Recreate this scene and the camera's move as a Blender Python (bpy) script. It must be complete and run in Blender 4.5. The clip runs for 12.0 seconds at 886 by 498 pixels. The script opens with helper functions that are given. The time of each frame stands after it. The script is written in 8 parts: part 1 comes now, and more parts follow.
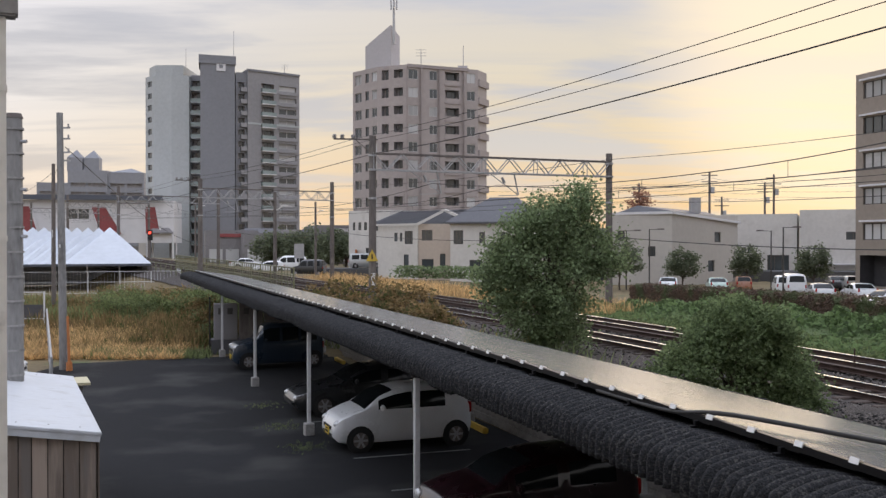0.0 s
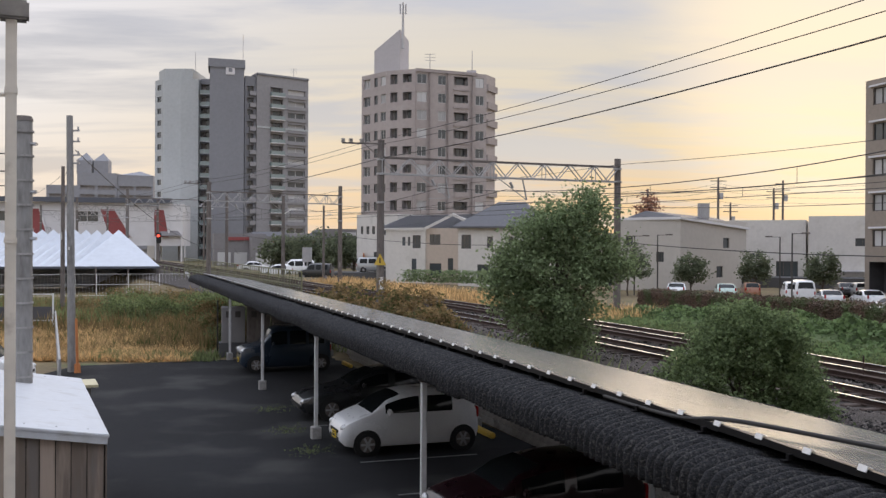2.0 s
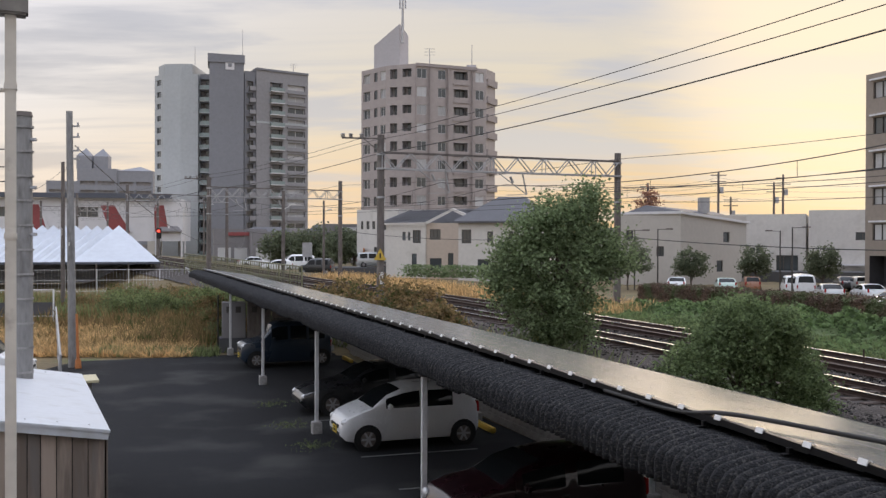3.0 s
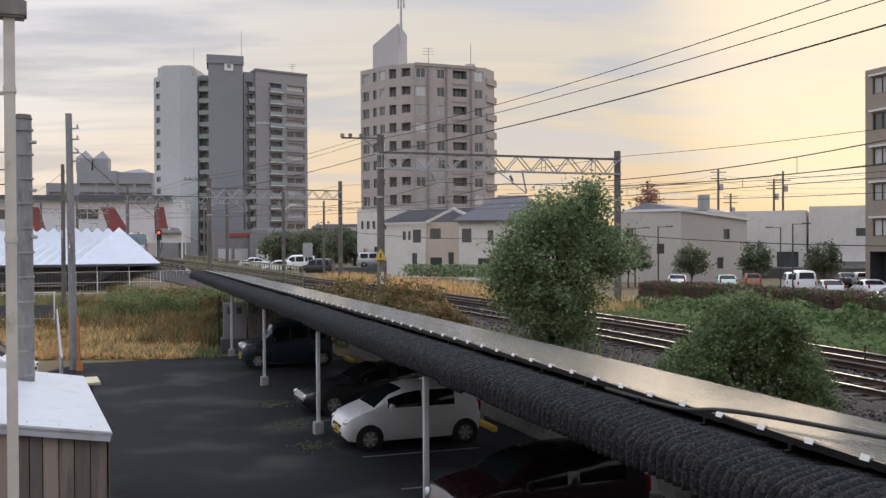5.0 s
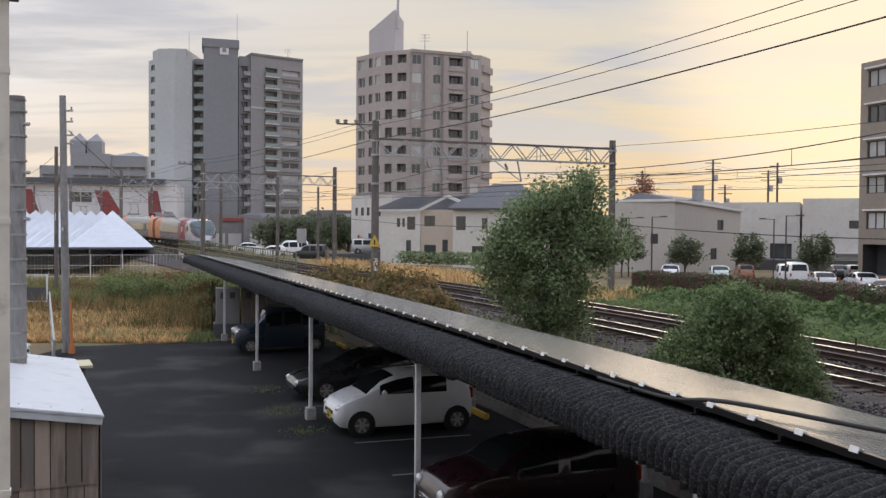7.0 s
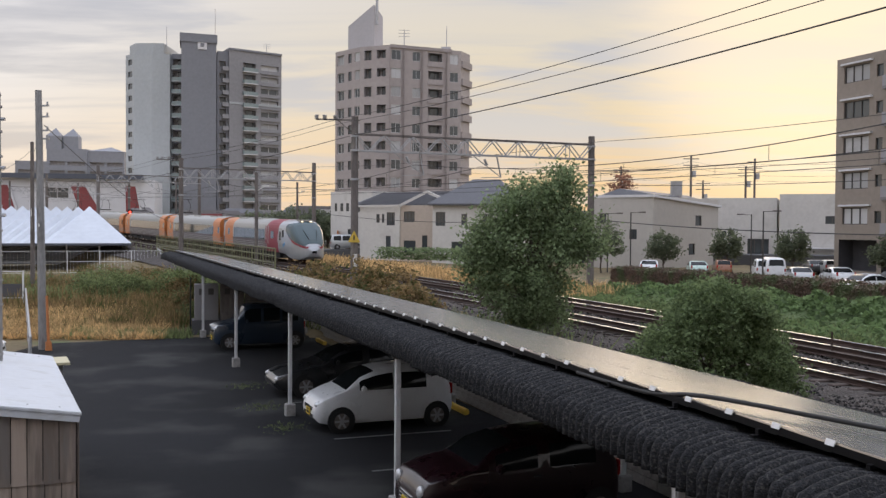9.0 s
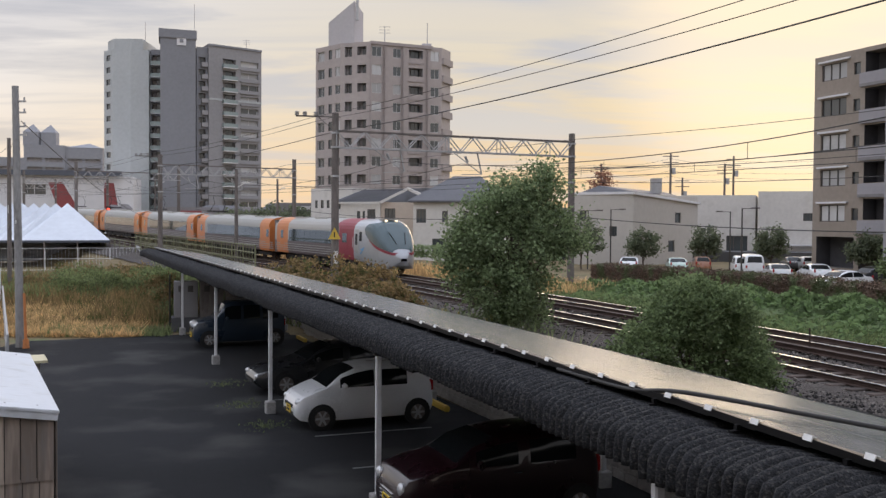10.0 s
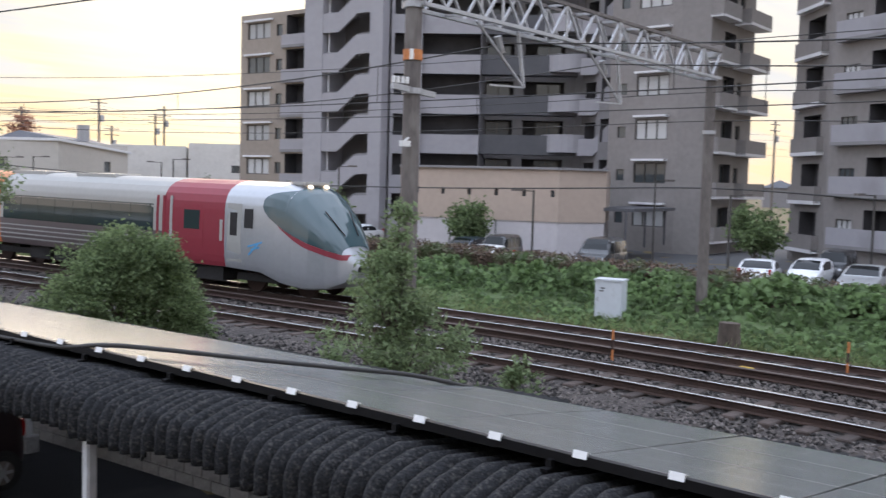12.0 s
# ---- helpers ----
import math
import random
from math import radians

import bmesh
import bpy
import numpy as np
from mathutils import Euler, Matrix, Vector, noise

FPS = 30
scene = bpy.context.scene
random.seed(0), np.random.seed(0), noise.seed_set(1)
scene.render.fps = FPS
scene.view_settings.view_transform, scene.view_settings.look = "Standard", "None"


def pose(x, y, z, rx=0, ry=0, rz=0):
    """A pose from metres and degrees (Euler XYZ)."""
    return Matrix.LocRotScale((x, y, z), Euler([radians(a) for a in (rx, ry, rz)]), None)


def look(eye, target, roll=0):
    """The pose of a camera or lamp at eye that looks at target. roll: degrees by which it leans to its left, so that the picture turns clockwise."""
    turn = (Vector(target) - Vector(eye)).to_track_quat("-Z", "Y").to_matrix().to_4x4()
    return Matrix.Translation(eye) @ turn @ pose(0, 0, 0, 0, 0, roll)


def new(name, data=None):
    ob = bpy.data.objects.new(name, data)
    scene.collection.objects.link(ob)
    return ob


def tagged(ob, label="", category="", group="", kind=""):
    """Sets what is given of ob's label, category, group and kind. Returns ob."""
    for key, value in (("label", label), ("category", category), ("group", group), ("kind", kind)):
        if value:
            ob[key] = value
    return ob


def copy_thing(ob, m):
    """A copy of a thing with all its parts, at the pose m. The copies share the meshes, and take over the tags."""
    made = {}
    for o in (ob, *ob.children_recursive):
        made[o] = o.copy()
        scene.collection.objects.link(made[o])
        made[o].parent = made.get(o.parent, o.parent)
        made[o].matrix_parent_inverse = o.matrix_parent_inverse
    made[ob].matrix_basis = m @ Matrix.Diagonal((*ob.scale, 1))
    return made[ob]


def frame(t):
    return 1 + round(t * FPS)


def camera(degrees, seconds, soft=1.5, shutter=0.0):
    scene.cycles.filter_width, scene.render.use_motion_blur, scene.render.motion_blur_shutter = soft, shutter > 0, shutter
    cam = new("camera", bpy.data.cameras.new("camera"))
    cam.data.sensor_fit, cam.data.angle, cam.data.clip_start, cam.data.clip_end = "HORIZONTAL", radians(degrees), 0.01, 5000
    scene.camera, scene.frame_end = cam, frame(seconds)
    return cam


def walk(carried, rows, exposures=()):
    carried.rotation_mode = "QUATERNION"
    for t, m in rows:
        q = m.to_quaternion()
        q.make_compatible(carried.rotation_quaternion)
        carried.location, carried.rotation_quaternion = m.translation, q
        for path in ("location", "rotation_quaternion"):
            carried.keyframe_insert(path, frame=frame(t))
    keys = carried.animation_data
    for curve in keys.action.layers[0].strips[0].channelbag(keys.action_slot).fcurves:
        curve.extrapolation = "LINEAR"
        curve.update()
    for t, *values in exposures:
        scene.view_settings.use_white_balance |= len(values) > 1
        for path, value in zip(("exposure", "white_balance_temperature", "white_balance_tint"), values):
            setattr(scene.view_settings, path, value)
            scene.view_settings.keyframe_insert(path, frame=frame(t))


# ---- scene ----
cam = camera(49.5, 12.0, soft=1.4, shutter=0.14)
PATH = [
    (0.0, 0.0, 0.0, 4.7, 89.6, -0.0, 0.0),
    (0.2, 0.0, 0.0, 4.7, 89.621, -0.091, 0.034),
    (0.4, 0.0, 0.0, 4.7, 89.642, -0.182, 0.067),
    (0.6, 0.0, 0.0, 4.7, 89.665, -0.242, 0.112),
    (0.8, 0.0, 0.0, 4.7, 89.691, -0.272, 0.17),
    (1.0, 0.0, 0.0, 4.7, 89.716, -0.302, 0.227),
    (1.2, 0.0, 0.0, 4.7, 89.757, -0.307, 0.304),
    (1.4, 0.0, 0.0, 4.7, 89.798, -0.313, 0.381),
    (1.6, 0.0, 0.0, 4.7, 89.826, -0.314, 0.43),
    (1.8, 0.0, 0.0, 4.7, 89.843, -0.311, 0.45),
    (2.0, 0.0, 0.0, 4.7, 89.859, -0.307, 0.47),
    (2.2, 0.0, 0.0, 4.7, 89.823, -0.277, 0.489),
    (2.4, 0.0, 0.0, 4.7, 89.788, -0.248, 0.509),
    (2.6, 0.0, 0.0, 4.7, 89.726, -0.223, 0.511),
    (2.8, 0.0, 0.0, 4.7, 89.638, -0.202, 0.495),
    (3.0, 0.0, 0.0, 4.7, 89.55, -0.182, 0.48),
    (3.2, 0.0, 0.0, 4.7, 89.546, -0.134, 0.482),
    (4.8, 0.0, 0.0, 4.7, 89.512, 0.246, 0.496),
    (5.0, 0.0, 0.0, 4.7, 89.507, 0.293, 0.498),
    (5.2, 0.0, 0.0, 4.7, 89.453, 0.242, 0.523),
    (5.4, 0.0, 0.0, 4.7, 89.398, 0.192, 0.549),
    (5.6, 0.0, 0.0, 4.7, 89.34, 0.124, 0.571),
    (5.8, 0.0, 0.0, 4.7, 89.279, 0.038, 0.591),
    (6.0, 0.0, 0.0, 4.7, 89.219, -0.047, 0.611),
    (6.2, 0.0, 0.0, 4.7, 89.15, -0.15, 0.557),
    (6.4, 0.0, 0.0, 4.7, 89.081, -0.253, 0.504),
    (6.6, 0.0, 0.0, 4.7, 88.989, -0.33, 0.412),
    (6.8, 0.0, 0.0, 4.7, 88.874, -0.38, 0.28),
    (7.0, 0.0, 0.0, 4.7, 88.758, -0.431, 0.149),
    (7.2, 0.0, 0.0, 4.7, 88.733, -0.427, 0.027),
    (8.8, 0.0, 0.0, 4.7, 88.535, -0.394, -0.945),
    (9.0, 0.0, 0.0, 4.7, 88.51, -0.39, -1.067),
    (9.2, 0.0, 0.0, 4.7, 88.49, -0.356, -1.292),
    (9.4, 0.0, 0.0, 4.7, 88.471, -0.322, -1.517),
    (9.6, 0.0, 0.0, 4.7, 88.436, -0.325, -1.747),
    (9.8, 0.0, 0.0, 4.7, 88.386, -0.365, -1.982),
    (10.0, 0.0, 0.0, 4.7, 88.337, -0.405, -2.217),
    (10.1, 0.0, 0.0, 4.7, 88.265, -0.466, -2.418),
    (10.2, 0.0, 0.0, 4.7, 88.2, -0.47, -2.7),
    (10.3, 0.0, 0.0, 4.7, 88.138, -0.471, -3.199),
    (10.4, 0.0, 0.0, 4.7, 88.073, -0.472, -3.94),
    (10.5, 0.0, 0.0, 4.7, 87.991, -0.473, -4.817),
    (10.6, 0.0, 0.0, 4.7, 87.869, -0.495, -5.891),
    (10.7, 0.0, 0.0, 4.7, 87.715, -0.544, -7.213),
    (10.8, 0.0, 0.0, 4.7, 87.561, -0.6, -8.667),
    (10.9, 0.0, 0.0, 4.7, 87.415, -0.659, -10.311),
    (11.0, 0.0, 0.0, 4.7, 87.278, -0.74, -12.09),
    (11.1, 0.0, 0.0, 4.7, 87.167, -0.883, -13.828),
    (11.2, 0.0, 0.0, 4.7, 87.061, -1.05, -15.675),
    (11.3, 0.0, 0.0, 4.7, 86.945, -1.21, -17.75),
    (11.4, 0.0, 0.0, 4.7, 86.825, -1.363, -19.991),
    (11.5, 0.0, 0.0, 4.7, 86.698, -1.45, -22.33),
    (11.6, 0.0, 0.0, 4.7, 86.561, -1.48, -24.766),
    (11.7, 0.0, 0.0, 4.7, 86.417, -1.5, -27.315),
    (11.8, 0.0, 0.0, 4.7, 86.267, -1.515, -29.927),
    (11.9, 0.0, 0.0, 4.7, 86.116, -1.529, -32.555),
    (12.0, 0.0, 0.0, 4.7, 85.968, -1.545, -35.151),
]

walk(cam, [(t, pose(*p)) for t, *p in PATH], exposures=[(0.0, 0.18, 6450, 16), (9.5, 0.18, 6450, 16), (10.5, 0.22, 6450, 16), (11.0, 0.27, 6350, 16), (11.5, 0.45, 6200, 16), (12.0, 0.70, 6050, 15)])

# ---- daylight: low veiled sun behind thin cloud ----
SUN_AZ, SUN_EL = -24.0, 11.0          # degrees left of +y, degrees above the horizon
world = bpy.data.worlds.new("sky")
scene.world = world
world.use_nodes = True


def make_sky():
    nt = world.node_tree
    nt.nodes.clear()
    N, L = nt.nodes.new, nt.links.new
    out = N("ShaderNodeOutputWorld")
    add = N("ShaderNodeMixShader"); add.inputs[0].default_value = 0.75
    sky = N("ShaderNodeTexSky")
    sky.sky_type, sky.sun_disc = "NISHITA", False
    sky.sun_elevation, sky.sun_rotation = radians(SUN_EL), radians(-SUN_AZ)
    sky.dust_density, sky.air_density, sky.altitude = 0.1, 1.0, 1500
    b1 = N("ShaderNodeBackground")
    b1.inputs[1].default_value = 0.05
    L(sky.outputs[0], b1.inputs[0])
    tc = N("ShaderNodeTexCoord")
    sep = N("ShaderNodeSeparateXYZ")
    L(tc.outputs["Generated"], sep.inputs[0])
    # stretched cloud noise, projected on a high plane
    mx = N("ShaderNodeMath"); mx.operation = "MAXIMUM"; mx.inputs[1].default_value = 0.0
    L(sep.outputs[2], mx.inputs[0])
    ad = N("ShaderNodeMath"); ad.operation = "ADD"; ad.inputs[1].default_value = 0.13
    L(mx.outputs[0], ad.inputs[0])
    dx = N("ShaderNodeMath"); dx.operation = "DIVIDE"; L(sep.outputs[0], dx.inputs[0]); L(ad.outputs[0], dx.inputs[1])
    dy = N("ShaderNodeMath"); dy.operation = "DIVIDE"; L(sep.outputs[1], dy.inputs[0]); L(ad.outputs[0], dy.inputs[1])
    dy2 = N("ShaderNodeMath"); dy2.operation = "MULTIPLY"; dy2.inputs[1].default_value = 2.3; L(dy.outputs[0], dy2.inputs[0])
    comb = N("ShaderNodeCombineXYZ"); L(dx.outputs[0], comb.inputs[0]); L(dy2.outputs[0], comb.inputs[1])
    noi = N("ShaderNodeTexNoise")
    noi.inputs["Scale"].default_value, noi.inputs["Detail"].default_value, noi.inputs["Roughness"].default_value = 0.8, 8.0, 0.56
    noi.inputs["Distortion"].default_value = 0.35
    L(comb.outputs[0], noi.inputs["Vector"])
    # finer streaks
    ms = N("ShaderNodeVectorMath"); ms.operation = "MULTIPLY_ADD"; ms.inputs[1].default_value, ms.inputs[2].default_value = (0.55, 1.9, 1.0), (7.3, 2.1, 0.0)
    L(comb.outputs[0], ms.inputs[0])
    noi2 = N("ShaderNodeTexNoise"); noi2.inputs["Scale"].default_value, noi2.inputs["Detail"].default_value, noi2.inputs["Distortion"].default_value = 1.1, 7.0, 0.5
    L(ms.outputs[0], noi2.inputs["Vector"])
    st = N("ShaderNodeMapRange"); st.inputs[1].default_value, st.inputs[2].default_value, st.inputs[4].default_value = 0.45, 0.70, 0.5
    st.interpolation_type = "SMOOTHSTEP"
    L(noi2.outputs[0], st.inputs[0])
    cl = N("ShaderNodeMapRange"); cl.inputs[1].default_value, cl.inputs[2].default_value = 0.42, 0.62
    cl.interpolation_type = "SMOOTHSTEP"
    L(noi.outputs[0], cl.inputs[0])
    # colour by elevation: away from the sun and towards it
    def ramp(stops):
        r = N("ShaderNodeValToRGB")
        r.color_ramp.elements[0].position, r.color_ramp.elements[0].color = stops[0][0], (*stops[0][1], 1)
        r.color_ramp.elements[1].position, r.color_ramp.elements[1].color = stops[-1][0], (*stops[-1][1], 1)
        for p, c in stops[1:-1]:
            r.color_ramp.elements.new(p).color = (*c, 1)
        L(mx.outputs[0], r.inputs[0])
        return r
    away = ramp([(0.0, (0.82, 0.68, 0.55)), (0.07, (0.83, 0.73, 0.60)), (0.14, (0.82, 0.79, 0.73)), (0.24, (0.80, 0.80, 0.80)), (0.5, (1.10, 1.18, 1.29)), (1.0, (1.40, 1.56, 1.80))])
    near = ramp([(0.0, (0.72, 0.44, 0.20)), (0.05, (0.76, 0.51, 0.24)), (0.11, (0.74, 0.58, 0.33)), (0.18, (0.68, 0.60, 0.43)), (0.28, (0.61, 0.59, 0.54)), (0.5, (1.02, 1.02, 1.03)), (1.0, (1.40, 1.56, 1.80))])
    grey = ramp([(0.0, (0.66, 0.50, 0.38)), (0.1, (0.57, 0.53, 0.47)), (0.2, (0.47, 0.47, 0.47)), (0.5, (0.77, 0.81, 0.88)), (1.0, (1.12, 1.22, 1.38))])
    sd = N("ShaderNodeVectorMath"); sd.operation = "DOT_PRODUCT"
    a, e = radians(SUN_AZ), radians(SUN_EL)
    sd.inputs[1].default_value = (-math.sin(a) * math.cos(e), math.cos(a) * math.cos(e), math.sin(e))
    L(tc.outputs["Generated"], sd.inputs[0])
    mr = N("ShaderNodeMapRange"); mr.inputs[1].default_value, mr.inputs[2].default_value = 0.58, 0.985
    mr.interpolation_type = "SMOOTHSTEP"
    L(sd.outputs["Value"], mr.inputs[0])
    m1 = N("ShaderNodeMix"); m1.data_type = "RGBA"
    L(mr.outputs[0], m1.inputs[0]); L(away.outputs[0], m1.inputs[6]); L(near.outputs[0], m1.inputs[7])
    m2 = N("ShaderNodeMix"); m2.data_type = "RGBA"
    cf = N("ShaderNodeMath"); cf.operation = "MULTIPLY"; cf.inputs[1].default_value = 0.92
    mxc = N("ShaderNodeMath"); mxc.operation = "MAXIMUM"; L(cl.outputs[0], mxc.inputs[0]); L(st.outputs[0], mxc.inputs[1])
    L(mxc.outputs[0], cf.inputs[0])
    L(cf.outputs[0], m2.inputs[0]); L(m1.outputs[2], m2.inputs[6]); L(grey.outputs[0], m2.inputs[7])
    # the veiled sun's glow
    gl = N("ShaderNodeMapRange"); gl.inputs[1].default_value, gl.inputs[2].default_value = 0.967, 1.0
    gl.inputs[4].default_value = 0.55
    gl.interpolation_type = "SMOOTHERSTEP"
    L(sd.outputs["Value"], gl.inputs[0])
    m3 = N("ShaderNodeMix"); m3.data_type = "RGBA"; m3.inputs[7].default_value = (1.25, 1.0, 0.6, 1)
    L(gl.outputs[0], m3.inputs[0]); L(m2.outputs[2], m3.inputs[6])
    b2 = N("ShaderNodeBackground"); b2.inputs[1].default_value = 1.22
    L(m3.outputs[2], b2.inputs[0])
    L(b1.outputs[0], add.inputs[1]); L(b2.outputs[0], add.inputs[2]); L(add.outputs[0], out.inputs[0])


make_sky()
sun = new("sun", bpy.data.lights.new("sun", "SUN"))
sun.data.energy, sun.data.angle, sun.data.color = 0.75, radians(38), (1.0, 0.80, 0.55)
_a, _e = radians(SUN_AZ), radians(SUN_EL)
sun.matrix_world = look((0, 0, 60), Vector((0, 0, 60)) - Vector((-math.sin(_a) * math.cos(_e), math.cos(_a) * math.cos(_e), math.sin(_e))))


# ---- helpers ----
def mat(name, color, rough=0.7, metal=0.0, var=0.25, fine=18.0, coarse=1.2, bump=0.15, tint=None, rnd=0.0, spec=0.5, coat=0.0, emit=None, stretch=(1, 1, 1), stain=None, stain_at=(0.55, 0.7), glow=0.0, dist=0.01):
    """Surface with grain, broad blotches, an optional stain colour and a small relief."""
    m = bpy.data.materials.new(name)
    m.use_nodes = True
    nt = m.node_tree
    N, L = nt.nodes.new, nt.links.new
    p = nt.nodes["Principled BSDF"]
    p.inputs["Roughness"].default_value, p.inputs["Metallic"].default_value = rough, metal
    p.inputs["Specular IOR Level"].default_value = spec
    p.inputs["Coat Weight"].default_value = coat
    tc = N("ShaderNodeTexCoord")
    mp = N("ShaderNodeMapping"); mp.inputs["Scale"].default_value = stretch
    L(tc.outputs["Object"], mp.inputs[0])
    n1 = N("ShaderNodeTexNoise"); n1.inputs["Scale"].default_value, n1.inputs["Detail"].default_value = fine, 5
    n2 = N("ShaderNodeTexNoise"); n2.inputs["Scale"].default_value, n2.inputs["Detail"].default_value = coarse, 4
    L(mp.outputs[0], n1.inputs[0]); L(mp.outputs[0], n2.inputs[0])
    mixn = N("ShaderNodeMath"); mixn.operation = "MULTIPLY_ADD"; mixn.inputs[1].default_value = 0.5
    L(n1.outputs[0], mixn.inputs[0])
    half = N("ShaderNodeMath"); half.operation = "MULTIPLY"; half.inputs[1].default_value = 0.5
    L(n2.outputs[0], half.inputs[0]); L(half.outputs[0], mixn.inputs[2])
    src = mixn.outputs[0]
    if rnd:
        oi = N("ShaderNodeObjectInfo")
        r1 = N("ShaderNodeMath"); r1.operation = "MULTIPLY_ADD"; r1.inputs[1].default_value = rnd
        gi = N("ShaderNodeNewGeometry")
        rs = N("ShaderNodeMath"); rs.operation = "ADD"
        L(oi.outputs["Random"], rs.inputs[0]); L(gi.outputs["Random Per Island"], rs.inputs[1])
        fr = N("ShaderNodeMath"); fr.operation = "FRACT"; L(rs.outputs[0], fr.inputs[0])
        sb = N("ShaderNodeMath"); sb.operation = "SUBTRACT"; sb.inputs[1].default_value = 0.5; L(fr.outputs[0], sb.inputs[0])
        L(sb.outputs[0], r1.inputs[0]); L(src, r1.inputs[2]); src = r1.outputs[0]
    r = N("ShaderNodeValToRGB")
    lo = tint if tint else tuple(c * (1 - var) for c in color)
    hi = tuple(min(1, c * (1 + var)) for c in color)
    r.color_ramp.elements[0].position, r.color_ramp.elements[0].color = 0.33, (*lo, 1)
    r.color_ramp.elements[1].position, r.color_ramp.elements[1].color = 0.68, (*hi, 1)
    e = r.color_ramp.elements.new(0.5); e.color = (*color, 1)
    L(src, r.inputs[0])
    col = r.outputs[0]
    if stain:
        n3 = N("ShaderNodeTexNoise"); n3.inputs["Scale"].default_value, n3.inputs["Detail"].default_value = coarse * 3.1, 6
        L(mp.outputs[0], n3.inputs[0])
        sm = N("ShaderNodeMapRange"); sm.inputs[1].default_value, sm.inputs[2].default_value = stain_at
        L(n3.outputs[0], sm.inputs[0])
        mx = N("ShaderNodeMix"); mx.data_type = "RGBA"; mx.inputs[7].default_value = (*stain, 1)
        L(sm.outputs[0], mx.inputs[0]); L(col, mx.inputs[6]); col = mx.outputs[2]
    L(col, p.inputs["Base Color"])
    if bump:
        b = N("ShaderNodeBump"); b.inputs["Strength"].default_value, b.inputs["Distance"].default_value = bump, dist
        L(n1.outputs[0], b.inputs["Height"]); L(b.outputs[0], p.inputs["Normal"])
        rr = N("ShaderNodeMapRange"); rr.inputs[3].default_value, rr.inputs[4].default_value = max(0.02, rough - 0.12), min(1, rough + 0.12)
        L(n2.outputs[0], rr.inputs[0]); L(rr.outputs[0], p.inputs["Roughness"])
    if glow:
        p.inputs["Emission Color"].default_value, p.inputs["Emission Strength"].default_value = (*(emit or color), 1), glow
    return m


def glass_mat(name, color=(0.02, 0.03, 0.03), rough=0.05, spec=0.7):
    m = bpy.data.materials.new(name); m.use_nodes = True
    p = m.node_tree.nodes["Principled BSDF"]
    p.inputs["Base Color"].default_value = (*color, 1)
    p.inputs["Roughness"].default_value, p.inputs["IOR"].default_value = rough, 1.52
    p.inputs["Specular IOR Level"].default_value = spec
    return m


def box(bm, c, s, m=None, mi=0):
    """A box of size s centred on c."""
    r = bmesh.ops.create_cube(bm, size=1.0)
    t = Matrix.Translation(c) @ Matrix.Diagonal((*s, 1))
    if m:
        t = m @ t
    bmesh.ops.transform(bm, matrix=t, verts=r["verts"])
    if mi:
        for f in {f for v in r["verts"] for f in v.link_faces}:
            f.material_index = mi
    return r["verts"]


def rod(bm, a, b, r1, r2=None, seg=8, mi=0):
    """A tapered round bar from a to b."""
    a, b = Vector(a), Vector(b)
    d = b - a
    if d.length < 1e-6:
        return
    q = d.to_track_quat("Z", "Y").to_matrix().to_4x4()
    r = bmesh.ops.create_cone(bm, cap_ends=True, segments=seg, radius1=r1, radius2=r1 if r2 is None else r2, depth=d.length)
    bmesh.ops.transform(bm, matrix=Matrix.Translation((a + b) / 2) @ q, verts=r["verts"])
    if mi:
        for f in {f for v in r["verts"] for f in v.link_faces}:
            f.material_index = mi


def bar(bm, a, b, w, h, mi=0):
    """A square bar from a to b, w across and h high."""
    a, b = Vector(a), Vector(b)
    d = b - a
    q = d.to_track_quat("X", "Z").to_matrix().to_4x4()
    box(bm, (0, 0, 0), (d.length, w, h), Matrix.Translation((a + b) / 2) @ q, mi)


def poly(bm, pts, mi=0):
    f = bm.faces.new([bm.verts.new(p) for p in pts])
    f.material_index = mi
    return f


def prism(bm, pts, z0, z1, mi=0):
    """An upright prism over a plan outline (counter-clockwise)."""
    lo = [bm.verts.new((x, y, z0)) for x, y in pts]
    hi = [bm.verts.new((x, y, z1)) for x, y in pts]
    n = len(pts)
    fs = [bm.faces.new(hi), bm.faces.new(lo[::-1])]
    fs += [bm.faces.new((lo[i], lo[(i + 1) % n], hi[(i + 1) % n], hi[i])) for i in range(n)]
    for f in fs:
        f.material_index = mi


def mesh_of(name, bm, mats, smooth=False):
    me = bpy.data.meshes.new(name)
    bmesh.ops.recalc_face_normals(bm, faces=bm.faces[:])
    bm.to_mesh(me)
    bm.free()
    for m in mats if isinstance(mats, (list, tuple)) else [mats]:
        me.materials.append(m)
    if smooth:
        me.polygons.foreach_set("use_smooth", [True] * len(me.polygons))
    return me


def part(name, bm, material, parent=None, label="", smooth=False, m=None):
    """Links a bmesh as one mesh object, under a thing or a part."""
    ob = new(name, mesh_of(name, bm, material, smooth))
    ob.parent = parent
    if m is not None:
        ob.matrix_basis = m
    return tagged(ob, label) if label else ob


def piece(name, mesh, parent, m):
    ob = new(name, mesh)
    ob.parent = parent
    ob.matrix_basis = m
    return ob


def thing(name, label, category, m=None, group="", kind=""):
    ob = new(name)
    ob.empty_display_size = 0.3
    if m is not None:
        ob.matrix_basis = m
    return tagged(ob, label, category, group, kind)


